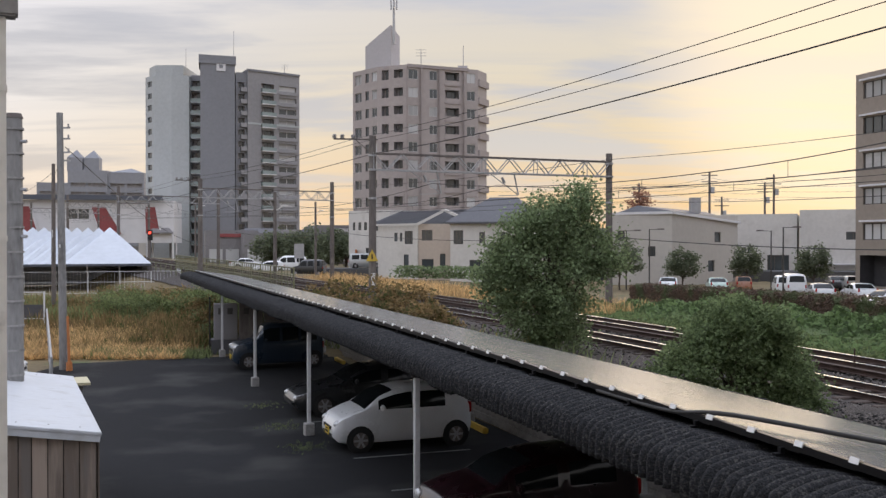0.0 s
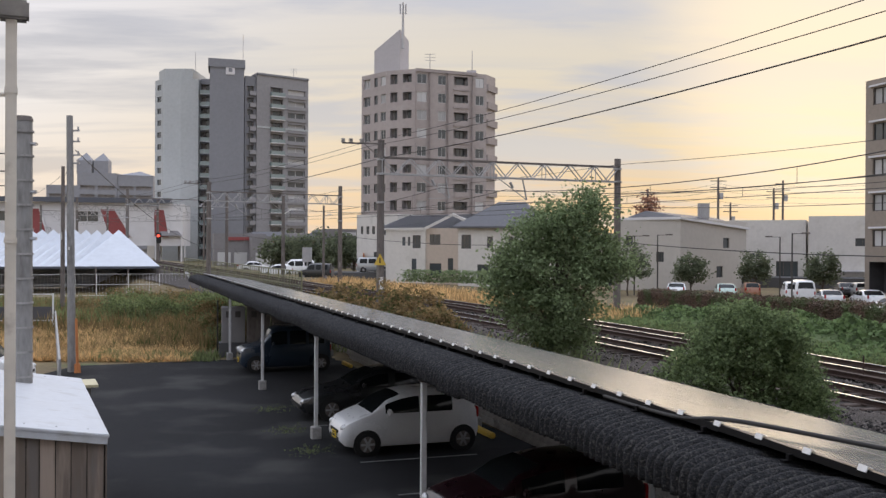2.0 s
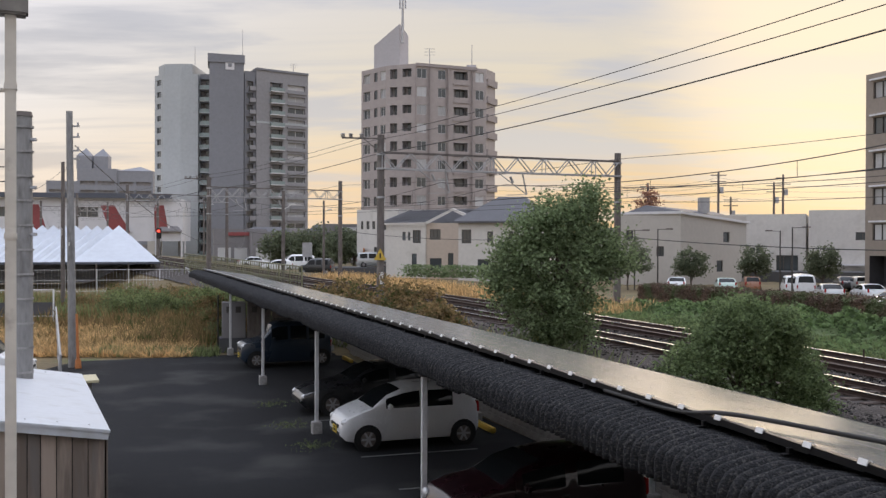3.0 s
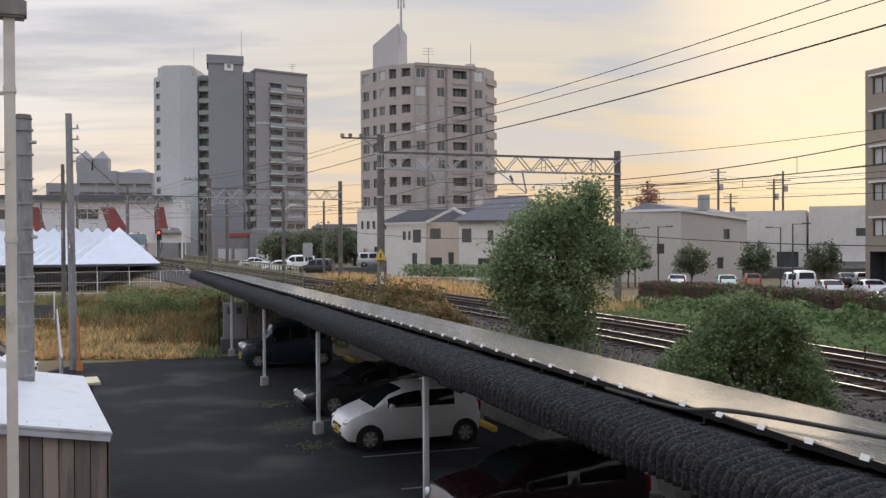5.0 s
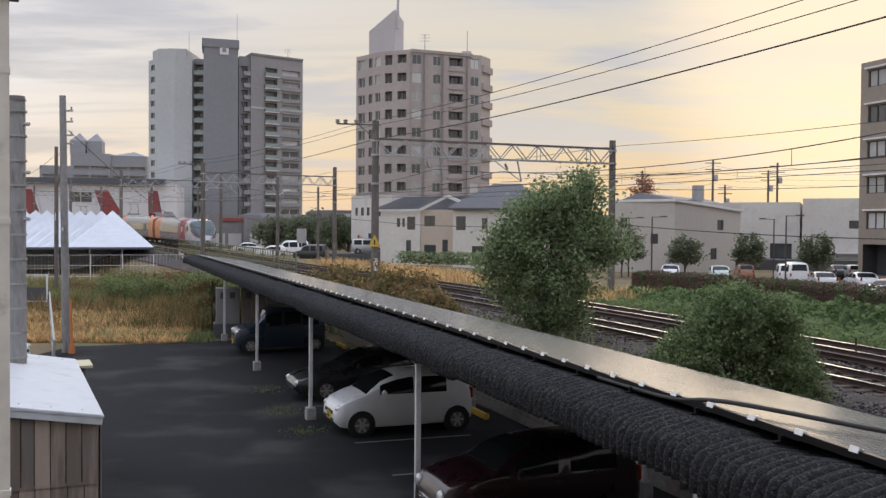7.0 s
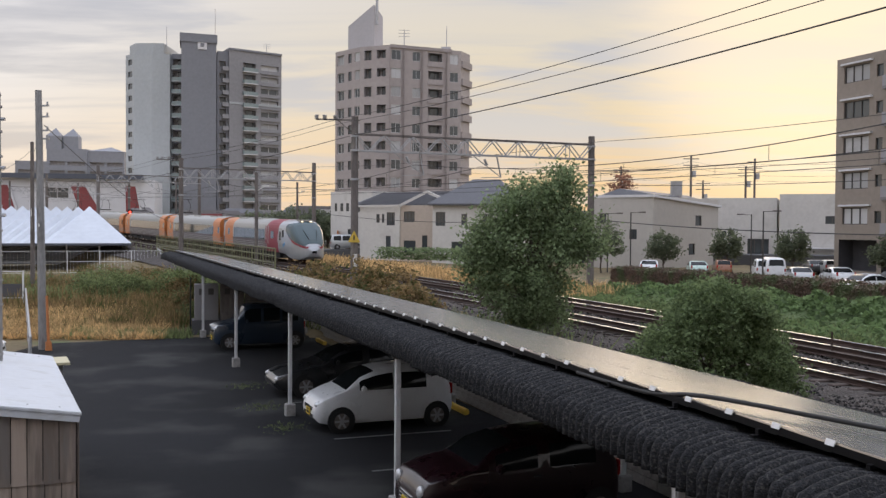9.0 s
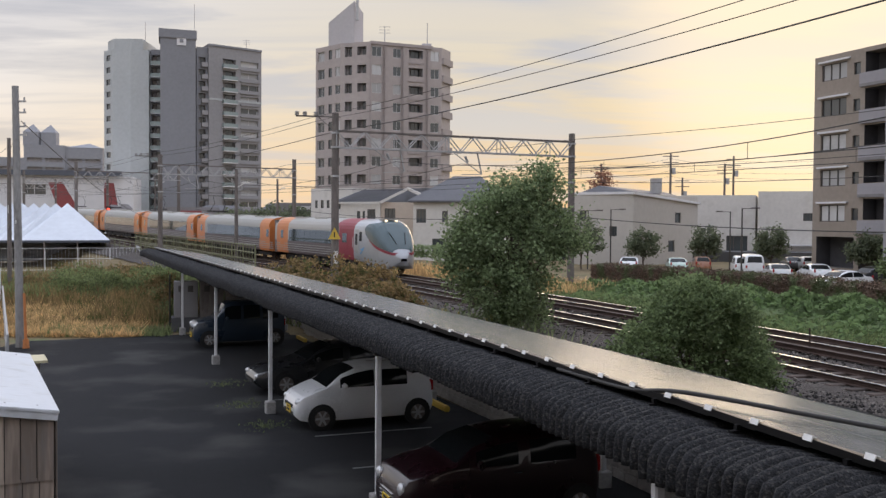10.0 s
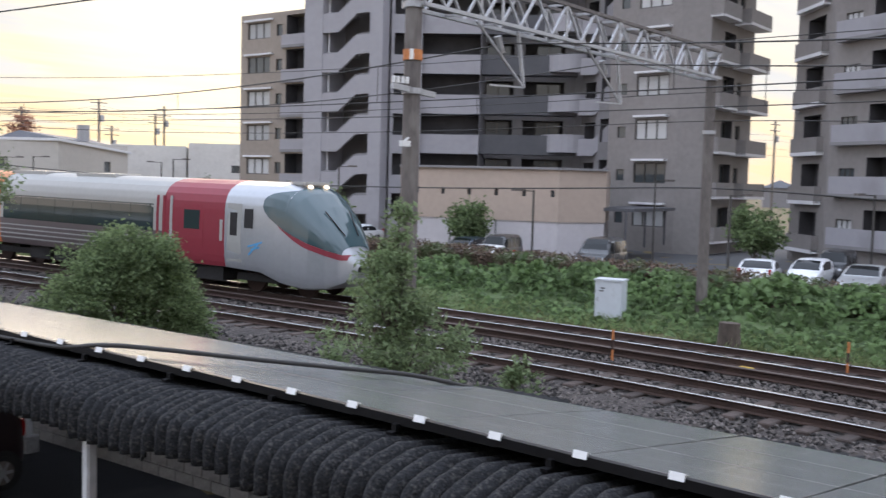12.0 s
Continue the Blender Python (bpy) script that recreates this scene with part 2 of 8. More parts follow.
def arrays(name, verts, faces, mats, smooth=False, idx=None):
    me = bpy.data.meshes.new(name)
    me.from_pydata(verts, [], faces)
    for m in mats if isinstance(mats, (list, tuple)) else [mats]:
        me.materials.append(m)
    if idx is not None:
        me.polygons.foreach_set("material_index", idx)
    if smooth:
        me.polygons.foreach_set("use_smooth", [True] * len(me.polygons))
    me.update()
    return me


# ---- the railway's line: centre of the far track ----
LY = np.arange(-60.0, 420.0, 0.5)
LTH = np.radians(30.586 - 27.51 * np.exp(-np.clip(LY, -10, 999) / 29.867))
LX = np.concatenate([[0], np.cumsum(-np.tan((LTH[1:] + LTH[:-1]) / 2) * 0.5)])
LX += 14.53 - np.interp(20, LY, LX)
LS = np.concatenate([[0], np.cumsum(np.hypot(np.diff(LX), np.diff(LY)))])


def rail_z(y):
    return 1.3 + 0.008 * np.maximum(0, np.asarray(y) - 25) + 0.0115 * np.clip(np.asarray(y) - 75, 0, 60)


def line_at(s, off=0.0):
    """Plan place and heading (radians, left of +y) at s metres along the far track, off metres to its east."""
    x, y, th = np.interp(s, LS, LX), np.interp(s, LS, LY), np.interp(s, LS, LTH)
    return x + off * np.cos(th), y + off * np.sin(th), th


def s_of_y(y):
    return float(np.interp(y, LY, LS))


def off_line(x, y):
    """Signed distance east of the far track."""
    x, y = np.asarray(x, float), np.asarray(y, float)
    best = np.full(x.shape, 1e9)
    val = np.zeros(x.shape)
    yy = np.zeros(x.shape)
    for i in range(0, len(LY), 4):
        d = np.hypot(x - LX[i], y - LY[i])
        k = d < best
        best = np.where(k, d, best)
        val = np.where(k, (x - LX[i]) * np.cos(LTH[i]) + (y - LY[i]) * np.sin(LTH[i]), val)
        yy = np.where(k, LY[i], yy)
    return np.where(np.abs(val) > 0, np.sign(val) * np.maximum(best * 0 + np.abs(val), 0), 0), yy


def ground_z(x, y):
    d, yy = off_line(x, y)
    zr = rail_z(yy)
    z = np.interp(d, [-12.0, -10.4, -8.4, -7.2, -5.8, 2.4, 3.6, 6.0, 11.0, 15.0, 60.0], [0, 0, 0.55, 0.8, 0.72, 0.72, 0.85, 0.95, 0.9, 0.2, 0.2])
    rise = np.clip(zr - 1.3, 0, 1.7)
    return z + rise * np.interp(d, [-11.5, -8, 4, 14], [0, 1, 1, 0.35])

# ---- materials ----
M = dict(
    soil=mat("field soil with dry grass", (0.16, 0.12, 0.06), 0.95, var=0.4, fine=3.0, coarse=0.15, bump=0.6, stain=(0.09, 0.11, 0.04), dist=0.05),
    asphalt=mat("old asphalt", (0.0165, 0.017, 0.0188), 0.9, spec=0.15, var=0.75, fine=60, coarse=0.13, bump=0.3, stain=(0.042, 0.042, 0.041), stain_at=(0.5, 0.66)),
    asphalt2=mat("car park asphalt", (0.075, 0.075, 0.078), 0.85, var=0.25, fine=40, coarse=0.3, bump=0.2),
    ballast=mat("ballast bed", (0.060, 0.050, 0.045), 0.95, var=0.55, fine=16, coarse=1.1, bump=1.0, dist=0.05),
    stone=mat("ballast stone", (0.095, 0.083, 0.076), 0.9, var=0.85, fine=30, coarse=4, bump=0.2, rnd=0.9),
    rust=mat("rusty rail web", (0.060, 0.036, 0.028), 0.8, metal=0.2, var=0.4, fine=25, coarse=2, bump=0.3),
    steel=mat("polished rail head", (0.74, 0.72, 0.70), 0.2, metal=1.0, var=0.06, fine=6, coarse=0.4, bump=0.0),
    sleeper=mat("brown stained sleeper", (0.070, 0.052, 0.044), 0.9, var=0.4, fine=20, coarse=2, bump=0.4, rnd=0.3),
    concrete=mat("grey concrete", (0.33, 0.32, 0.31), 0.85, var=0.22, fine=22, coarse=1.0, bump=0.2, stain=(0.20, 0.195, 0.19)),
    polecon=mat("weathered concrete pole", (0.27, 0.265, 0.26), 0.85, var=0.25, fine=18, coarse=1.5, bump=0.15, stretch=(1, 1, 0.25), stain=(0.16, 0.155, 0.15)),
    mast=mat("dark weathered mast", (0.15, 0.13, 0.12), 0.8, metal=0.1, var=0.3, fine=14, coarse=1.2, bump=0.15, stretch=(1, 1, 0.3), stain=(0.22, 0.2, 0.18)),
    galv=mat("galvanised steel", (0.42, 0.42, 0.43), 0.5, metal=0.6, var=0.2, fine=20, coarse=2, bump=0.05),
    slate=mat("mossy corrugated slate", (0.0225, 0.0234, 0.0262), 0.92, var=0.6, fine=60, coarse=12.0, bump=0.9, stain=(0.10, 0.096, 0.092), stain_at=(0.52, 0.76), dist=0.02, spec=0.25),
    panel_frame=mat("black panel frame", (0.015, 0.015, 0.017), 0.45, metal=0.6, var=0.2, bump=0.02),
    panel_edge=mat("dull silver panel edge", (0.30, 0.30, 0.30), 0.5, metal=0.4, var=0.2, bump=0.02),
    black=mat("black rubber", (0.012, 0.012, 0.012), 0.7, var=0.3, bump=0.1),
    clip=mat("bright clamp", (0.75, 0.75, 0.74), 0.4, metal=0.3, var=0.08, bump=0.02),
    post_white=mat("white painted post", (0.86, 0.83, 0.77), 0.55, var=0.1, fine=12, coarse=2, bump=0.05, stain=(0.42, 0.39, 0.35), stain_at=(0.62, 0.8)),
    post_grey=mat("chalky painted post", (0.60, 0.60, 0.61), 0.6, var=0.12, fine=14, coarse=2, bump=0.08, stain=(0.28, 0.25, 0.22), stain_at=(0.6, 0.8)),
    darkwood=mat("dark old timber", (0.045, 0.038, 0.033), 0.85, var=0.4, fine=14, coarse=2, bump=0.3, stretch=(1, 1, 0.15)),
    wood=mat("weathered board", (0.30, 0.245, 0.205), 0.85, var=0.38, fine=16, coarse=2.0, bump=0.4, stretch=(1, 1, 0.12), rnd=0.45, stain=(0.19, 0.17, 0.155)),
    white_roof=mat("white roofing sheet", (0.60, 0.625, 0.66), 0.4, var=0.06, fine=8, coarse=0.9, bump=0.04, stain=(0.52, 0.535, 0.55)),
    yellow=mat("yellow paint", (0.62, 0.42, 0.06), 0.6, var=0.2, fine=14, bump=0.1),
    cream=mat("cream board", (0.55, 0.5, 0.33), 0.6, var=0.15, bump=0.1),
    orange=mat("orange plastic", (0.50, 0.18, 0.055), 0.6, var=0.25, bump=0.05),
    wire=mat("dark cable", (0.035, 0.033, 0.032), 0.6, var=0.2, bump=0.0),
    tent=mat("white tent cloth", (0.60, 0.635, 0.69), 0.7, var=0.07, fine=2, coarse=0.3, bump=0.05),
    fence_white=mat("white fence wire", (0.66, 0.67, 0.68), 0.5, var=0.1, bump=0.02),
    fence_olive=mat("olive painted railing", (0.16, 0.16, 0.085), 0.6, var=0.25, bump=0.05),
    wall_a=mat("pale grey-green tile wall", (0.42, 0.44, 0.445), 0.7, var=0.10, fine=1.5, coarse=0.06, bump=0.03),
    wall_a2=mat("dark taupe tile wall", (0.215, 0.22, 0.24), 0.7, var=0.10, fine=1.5, coarse=0.06, bump=0.03),
    wall_a3=mat("taupe tile wall", (0.275, 0.268, 0.275), 0.7, var=0.12, fine=1.5, coarse=0.06, bump=0.03),
    teal=mat("tinted balcony glass", (0.24, 0.29, 0.285), 0.25, var=0.1, bump=0.0),
    wall_b=mat("brown-pink tile wall", (0.385, 0.338, 0.322), 0.7, var=0.12, fine=1.6, coarse=0.07, bump=0.03),
    wall_b2=mat("dark brown-pink tile wall", (0.33, 0.288, 0.277), 0.7, var=0.12, fine=1.6, coarse=0.07, bump=0.03),
    tower_b=mat("lilac-grey render", (0.45, 0.43, 0.44), 0.75, var=0.08, fine=2, coarse=0.1, bump=0.02),
    wall_c=mat("grey far wall", (0.27, 0.275, 0.30), 0.75, var=0.1, fine=1, coarse=0.05, bump=0.0),
    white_wall=mat("off-white siding", (0.60, 0.575, 0.54), 0.75, var=0.08, fine=3, coarse=0.25, bump=0.05, stain=(0.50, 0.475, 0.44), stain_at=(0.55, 0.8)),
    beige_wall=mat("beige siding", (0.50, 0.42, 0.35), 0.75, var=0.08, fine=3, coarse=0.25, bump=0.05),
    hall_wall=mat("grey-beige cladding", (0.47, 0.44, 0.40), 0.75, var=0.07, fine=2, coarse=0.15, bump=0.04),
    roof_tile=mat("dark grey roof tile", (0.095, 0.095, 0.105), 0.6, var=0.25, fine=8, coarse=0.5, bump=0.2),
    tan_wall=mat("tan tile wall", (0.29, 0.245, 0.205), 0.7, var=0.12, fine=2.5, coarse=0.15, bump=0.04),
    lilac=mat("pale lilac-grey wall", (0.325, 0.315, 0.335), 0.75, var=0.07, fine=2, coarse=0.15, bump=0.03, stain=(0.25, 0.24, 0.25), stain_at=(0.55, 0.8)),
    dark_wall=mat("dark grey balcony wall", (0.082, 0.082, 0.090), 0.7, var=0.12, fine=2, coarse=0.2, bump=0.03),
    grey_wall=mat("mid grey wall", (0.225, 0.215, 0.22), 0.75, var=0.1, fine=2, coarse=0.2, bump=0.03),
    taupe=mat("taupe tiled wall", (0.235, 0.215, 0.205), 0.7, var=0.12, fine=3, coarse=0.2, bump=0.03),
    shop_tan=mat("sand-coloured render", (0.43, 0.345, 0.285), 0.8, var=0.07, fine=3, coarse=0.3, bump=0.04),
    shop_low=mat("pale mauve render", (0.52, 0.49, 0.50), 0.8, var=0.07, fine=3, coarse=0.3, bump=0.04),
    red=mat("red cladding", (0.28, 0.065, 0.065), 0.6, var=0.15, fine=3, coarse=0.3, bump=0.03),
    st_white=mat("white station cladding", (0.66, 0.65, 0.66), 0.6, var=0.07, fine=1, coarse=0.1, bump=0.02),
    navy=mat("dark blue-grey roof edge", (0.085, 0.095, 0.12), 0.5, var=0.1, bump=0.02),
    interior=mat("dim interior", (0.30, 0.285, 0.285), 0.9, var=0.3, bump=0.0),
    # shade of the flats' recesses put into a near-black wall colour
    painted_gloom=mat("painted balcony shade", (0.06, 0.058, 0.062), 0.9, var=0.3, bump=0.0),
    pane=glass_mat("window glass", (0.06, 0.07, 0.075), 0.08),
    curtain=mat("curtained window", (0.46, 0.46, 0.46), 0.35, var=0.18, fine=6, coarse=1.0, bump=0.0, rnd=0.9),
    frame_w=mat("pale window frame", (0.55, 0.55, 0.55), 0.5, var=0.05, bump=0.0),
    frame_d=mat("bronze window frame", (0.06, 0.055, 0.05), 0.5, var=0.05, bump=0.0),
    bark=mat("grey-brown bark", (0.09, 0.07, 0.055), 0.95, var=0.4, fine=14, coarse=3, bump=0.6, stretch=(1, 1, 0.3)),
    leaf=mat("mid green leaf", (0.215, 0.275, 0.145), 0.7, spec=0.2, var=0.35, fine=5, coarse=0.7, bump=0.0, rnd=0.6),
    leaf_dark=mat("deep green leaf", (0.175, 0.23, 0.11), 0.7, spec=0.2, var=0.35, fine=5, coarse=0.7, bump=0.0, rnd=0.6),
    leaf_far=mat("distant green leaf", (0.155, 0.18, 0.11), 0.7, var=0.3, fine=3, coarse=0.5, bump=0.0, rnd=0.5),
    kudzu=mat("bright vine leaf", (0.168, 0.24, 0.105), 0.6, spec=0.3, var=0.4, fine=4, coarse=0.4, bump=0.0, rnd=0.7),
    hedge=mat("reddish-brown hedge leaf", (0.13, 0.085, 0.06), 0.75, var=0.35, fine=5, coarse=0.35, bump=0.0, rnd=0.6, stain=(0.095, 0.12, 0.05), stain_at=(0.46, 0.6)),
    brown_leaf=mat("browning shrub leaf", (0.27, 0.19, 0.09), 0.75, var=0.35, fine=5, coarse=0.6, bump=0.0, rnd=0.6, stain=(0.09, 0.11, 0.035), stain_at=(0.5, 0.62)),
    autumn=mat("russet autumn leaf", (0.36, 0.19, 0.13), 0.75, var=0.3, fine=3, coarse=0.5, bump=0.0, rnd=0.6),
    straw=mat("dry straw grass", (0.62, 0.43, 0.21), 0.85, var=0.4, fine=3, coarse=0.3, bump=0.0, rnd=0.7, stain=(0.36, 0.22, 0.10)),
    weed=mat("green weed", (0.19, 0.23, 0.10), 0.75, var=0.35, fine=3, coarse=0.3, bump=0.0, rnd=0.6),
    goldenrod=mat("yellow flowering weed", (0.42, 0.34, 0.05), 0.75, var=0.3, bump=0.0, rnd=0.4),
    marking=mat("worn white road paint", (0.14, 0.14, 0.14), 0.8, var=0.5, fine=20, coarse=2, bump=0.1),
)


def solar_glass():
    """Dark cells under glass, with thin silver lines of the cell grid."""
    m = bpy.data.materials.new("solar panel glass"); m.use_nodes = True
    nt = m.node_tree; N, L = nt.nodes.new, nt.links.new
    p = nt.nodes["Principled BSDF"]
    tc = N("ShaderNodeTexCoord"); sep = N("ShaderNodeSeparateXYZ"); L(tc.outputs["Object"], sep.inputs[0])
    def lines(sock, pitch, width):
        a = N("ShaderNodeMath"); a.operation = "DIVIDE"; a.inputs[1].default_value = pitch; L(sock, a.inputs[0])
        f = N("ShaderNodeMath"); f.operation = "FRACT"; L(a.outputs[0], f.inputs[0])
        c = N("ShaderNodeMath"); c.operation = "LESS_THAN"; c.inputs[1].default_value = width / pitch; L(f.outputs[0], c.inputs[0])
        return c.outputs[0]
    a, b = lines(sep.outputs[0], 0.43, 0.006), lines(sep.outputs[1], 0.60, 0.002)
    mx = N("ShaderNodeMath"); mx.operation = "MAXIMUM"; L(a, mx.inputs[0]); L(b, mx.inputs[1])
    mix = N("ShaderNodeMix"); mix.data_type = "RGBA"
    mix.inputs[6].default_value, mix.inputs[7].default_value = (0.16, 0.168, 0.162, 1), (0.42, 0.38, 0.38, 1)
    L(mx.outputs[0], mix.inputs[0]); L(mix.outputs[2], p.inputs["Base Color"])
    no = N("ShaderNodeTexNoise"); no.inputs["Scale"].default_value = 2.0; L(tc.outputs["Object"], no.inputs[0])
    mr = N("ShaderNodeMapRange"); mr.inputs[3].default_value, mr.inputs[4].default_value = 0.16, 0.26
    L(no.outputs[0], mr.inputs[0]); L(mr.outputs[0], p.inputs["Roughness"])
    p.inputs["IOR"].default_value = 1.55
    p.inputs["Specular IOR Level"].default_value = 1.0
    return m


M["solar"] = solar_glass()


# ---- ground, one sheet to the horizon ----
def build_ground():
    fx = np.concatenate([-np.geomspace(3000, 62, 26), np.arange(-60, 62, 1.0), np.geomspace(64, 3000, 26)])
    fy = np.concatenate([-np.geomspace(600, 22, 12), np.arange(-20, 150, 1.0), np.geomspace(152, 4000, 26)])
    X, Y = np.meshgrid(fx, fy)
    Z = ground_z(X, Y)
    rng = np.random.default_rng(3)
    near = (np.abs(X) < 60) & (Y < 150)
    Z = Z + np.where(near & (Z > 0.02), rng.normal(0, 0.03, Z.shape), 0) - 0.02
    nx, ny = len(fx), len(fy)
    v = np.stack([X, Y, Z], -1).reshape(-1, 3).tolist()
    f = [(j * nx + i, j * nx + i + 1, (j + 1) * nx + i + 1, (j + 1) * nx + i) for j in range(ny - 1) for i in range(nx - 1)]
    ob = new("ground", arrays("ground", v, f, M["soil"], True))
    tagged(ob, "earth ground with dry grass and weeds", "ground", kind="structure")


build_ground()


def strip(name, mat_, s0, s1, ds, offs, label, category, uneven=0.0, smooth=True):
    """A strip along the railway: offs are (offset, height above the rail's foot) of its section."""
    rng = np.random.default_rng(5)
    ss = np.arange(s0, s1, ds)
    v, f = [], []
    for s in ss:
        for o, h in offs:
            x, y, th = line_at(s, o)
            v.append((float(x), float(y), float(rail_z(np.interp(s, LS, LY)) + h + rng.normal(0, uneven))))
    k = len(offs)
    for i in range(len(ss) - 1):
        for j in range(k - 1):
            f.append((i * k + j, i * k + j + 1, (i + 1) * k + j + 1, (i + 1) * k + j))
    ob = new(name, arrays(name, v, f, mat_, smooth))
    return tagged(ob, label, category, kind="structure")


strip("ballast_bed", M["ballast"], 25, 330, 1.0,
      [(-8.3, -0.72), (-7.3, -0.5), (-6.6, -0.36), (-5.9, -0.24), (-5.0, -0.20), (-3.7, -0.2), (-2.5, -0.2), (-1.85, -0.24), (-1.2, -0.2), (0, -0.2), (1.2, -0.2), (1.8, -0.26), (2.6, -0.5), (3.2, -0.62)],
      "brown railway ballast of crushed stone", "track bed", 0.018)

RAIL = [(-0.062, -0.153), (0.062, -0.153), (0.062, -0.14), (0.012, -0.12), (0.010, -0.045), (0.033, -0.03), (0.036, -0.006), (0.032, 0.0), (-0.032, 0.0), (-0.036, -0.006), (-0.033, -0.03), (-0.010, -0.045), (-0.012, -0.12), (-0.062, -0.14)]


def rail_mesh(off, s0, s1, mats, scale=1.0):
    ss = np.concatenate([np.arange(s0, 150, 1.0), np.arange(150, s1, 3.0)])
    v, f, idx = [], [], []
    k = len(RAIL)
    for s in ss:
        x, y, th = line_at(s, off)
        z = float(rail_z(np.interp(s, LS, LY)))
        for a, b in RAIL:
            v.append((float(x + a * scale * math.cos(th)), float(y + a * scale * math.sin(th)), z + b))
    for i in range(len(ss) - 1):
        for j in range(k):
            f.append((i * k + j, i * k + (j + 1) % k, (i + 1) * k + (j + 1) % k, (i + 1) * k + j))
            idx.append(1 if j in (6, 7, 8) else 0)
    return arrays("rail", v, f, mats, False, idx)


def build_track(name, centre, label):
    t = thing(name, label, "railway track", kind="structure")
    for o in (-0.566, 0.566):
        ob = new("rail", rail_mesh(centre + o, 25, 330, [M["rust"], M["steel"]])); ob.parent = t
    bm = bmesh.new()
    box(bm, (0, 0, -0.07), (2.1, 0.22, 0.16))
    bmesh.ops.bevel(bm, geom=bm.edges[:], offset=0.02, segments=1, affect="EDGES")
    me = mesh_of("sleeper", bm, M["sleeper"])
    n, s = 0, 48.0
    far_v, far_f = [], []
    base_v = [tuple(v.co) for v in me.vertices]; base_f = [tuple(p.vertices) for p in me.polygons]
    while s < 300:
        x, y, th = line_at(s, centre)
        z = float(rail_z(np.interp(s, LS, LY))) - 0.153
        m = pose(float(x), float(y), z, 0, 0, math.degrees(th))
        if n < 150:
            piece("sleeper", me, t, m)
        else:
            k = len(far_v)
            far_v += [tuple(m @ Vector(c)) for c in base_v]
            far_f += [tuple(i + k for i in f) for f in base_f]
        n += 1
        s += 0.64
    ob = new("sleepers", arrays("sleepers", far_v, far_f, M["sleeper"])); ob.parent = t
    tagged(ob, kind="stuff")


build_track("railway_track", 0.0, "railway track with rusty rails on brown sleepers")
build_track("railway_track", -3.7, "railway track with rusty rails on brown sleepers")
ob = new("cable_duct", rail_mesh(-1.45, 40, 200, [M["rust"], M["sleeper"]], 2.0))
tagged(ob, "rusty cable duct lying between two tracks", "cable duct", kind="structure")


def scatter_stones(n, seed, s0, s1, bands, r0, r1):
    """Loose ballast stones on the bed's shoulder and between rails."""
    rng = np.random.default_rng(seed)
    octv = np.array([(1, 0, 0), (-1, 0, 0), (0, 1, 0), (0, -1, 0), (0, 0, 1), (0, 0, -1)], float)
    octf = np.array([(0, 2, 4), (2, 1, 4), (1, 3, 4), (3, 0, 4), (2, 0, 5), (1, 2, 5), (3, 1, 5), (0, 3, 5)])
    ss = s0 + (s1 - s0) * rng.random(n) ** 1.3
    bb = np.array(bands)[rng.integers(0, len(bands), n)]
    o = bb[:, 0] + (bb[:, 1] - bb[:, 0]) * rng.random(n)
    x, y, th = line_at(ss, o)
    z = rail_z(np.interp(ss, LS, LY)) + np.interp(o, [-8.3, -7.3, -6.6, -5.9, -5.0, 1.2, 1.8, 2.6], [-0.72, -0.5, -0.36, -0.24, -0.2, -0.2, -0.26, -0.5])
    r = rng.uniform(r0, r1, n)
    q = rng.normal(size=(n, 4)); q /= np.linalg.norm(q, axis=1, keepdims=True)
    w, a, b, c = q.T
    rot = np.stack([1 - 2 * (b * b + c * c), 2 * (a * b - c * w), 2 * (a * c + b * w), 2 * (a * b + c * w), 1 - 2 * (a * a + c * c), 2 * (b * c - a * w), 2 * (a * c - b * w), 2 * (b * c + a * w), 1 - 2 * (a * a + b * b)], 1).reshape(n, 3, 3)
    pts = octv[None] * r[:, None, None] * rng.uniform(0.6, 1.2, (n, 6, 3))
    v = np.einsum("nij,nkj->nki", rot, pts) + np.stack([x, y, z + r * 0.3], 1)[:, None]
    f = octf[None] + (np.arange(n) * 6)[:, None, None]
    ob = new("ballast_stones", arrays("ballast_stones", v.reshape(-1, 3).tolist(), f.reshape(-1, 3).tolist(), M["stone"]))
    tagged(ob, "loose crushed ballast stones beside the rails", "stones", kind="stuff")


BANDS = [(-7.9, -4.5), (-7.6, -5.2), (-4.2, -3.2), (-2.7, -0.9), (-0.5, 0.5), (1.0, 2.4)]
scatter_stones(22000, 8, 60, 135, BANDS, 0.03, 0.06)
scatter_stones(42000, 9, 60, 84, BANDS[:4], 0.02, 0.045)


def slab(name, pts, z, th, mat_, label, category):
    bm = bmesh.new()
    prism(bm, pts, z - th, z)
    ob = part(name, bm, mat_)
    return tagged(ob, label, category, kind="structure")


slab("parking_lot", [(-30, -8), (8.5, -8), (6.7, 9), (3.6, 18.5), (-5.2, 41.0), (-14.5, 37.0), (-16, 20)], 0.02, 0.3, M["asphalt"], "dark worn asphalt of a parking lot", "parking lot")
slab("side_lane", [(-60, 24), (-15.2, 24), (-15.6, 34.4), (-60, 30)], 0.024, 0.3, M["asphalt"], "dark asphalt lane beside the field", "lane")
slab("car_park", [(34, -2), (75, -2), (75, 62), (48, 92), (15.5, 98), (19.5, 70), (24.5, 52), (30.0, 32)], 0.22, 0.3, M["asphalt2"], "grey asphalt car park behind a hedge", "car park")
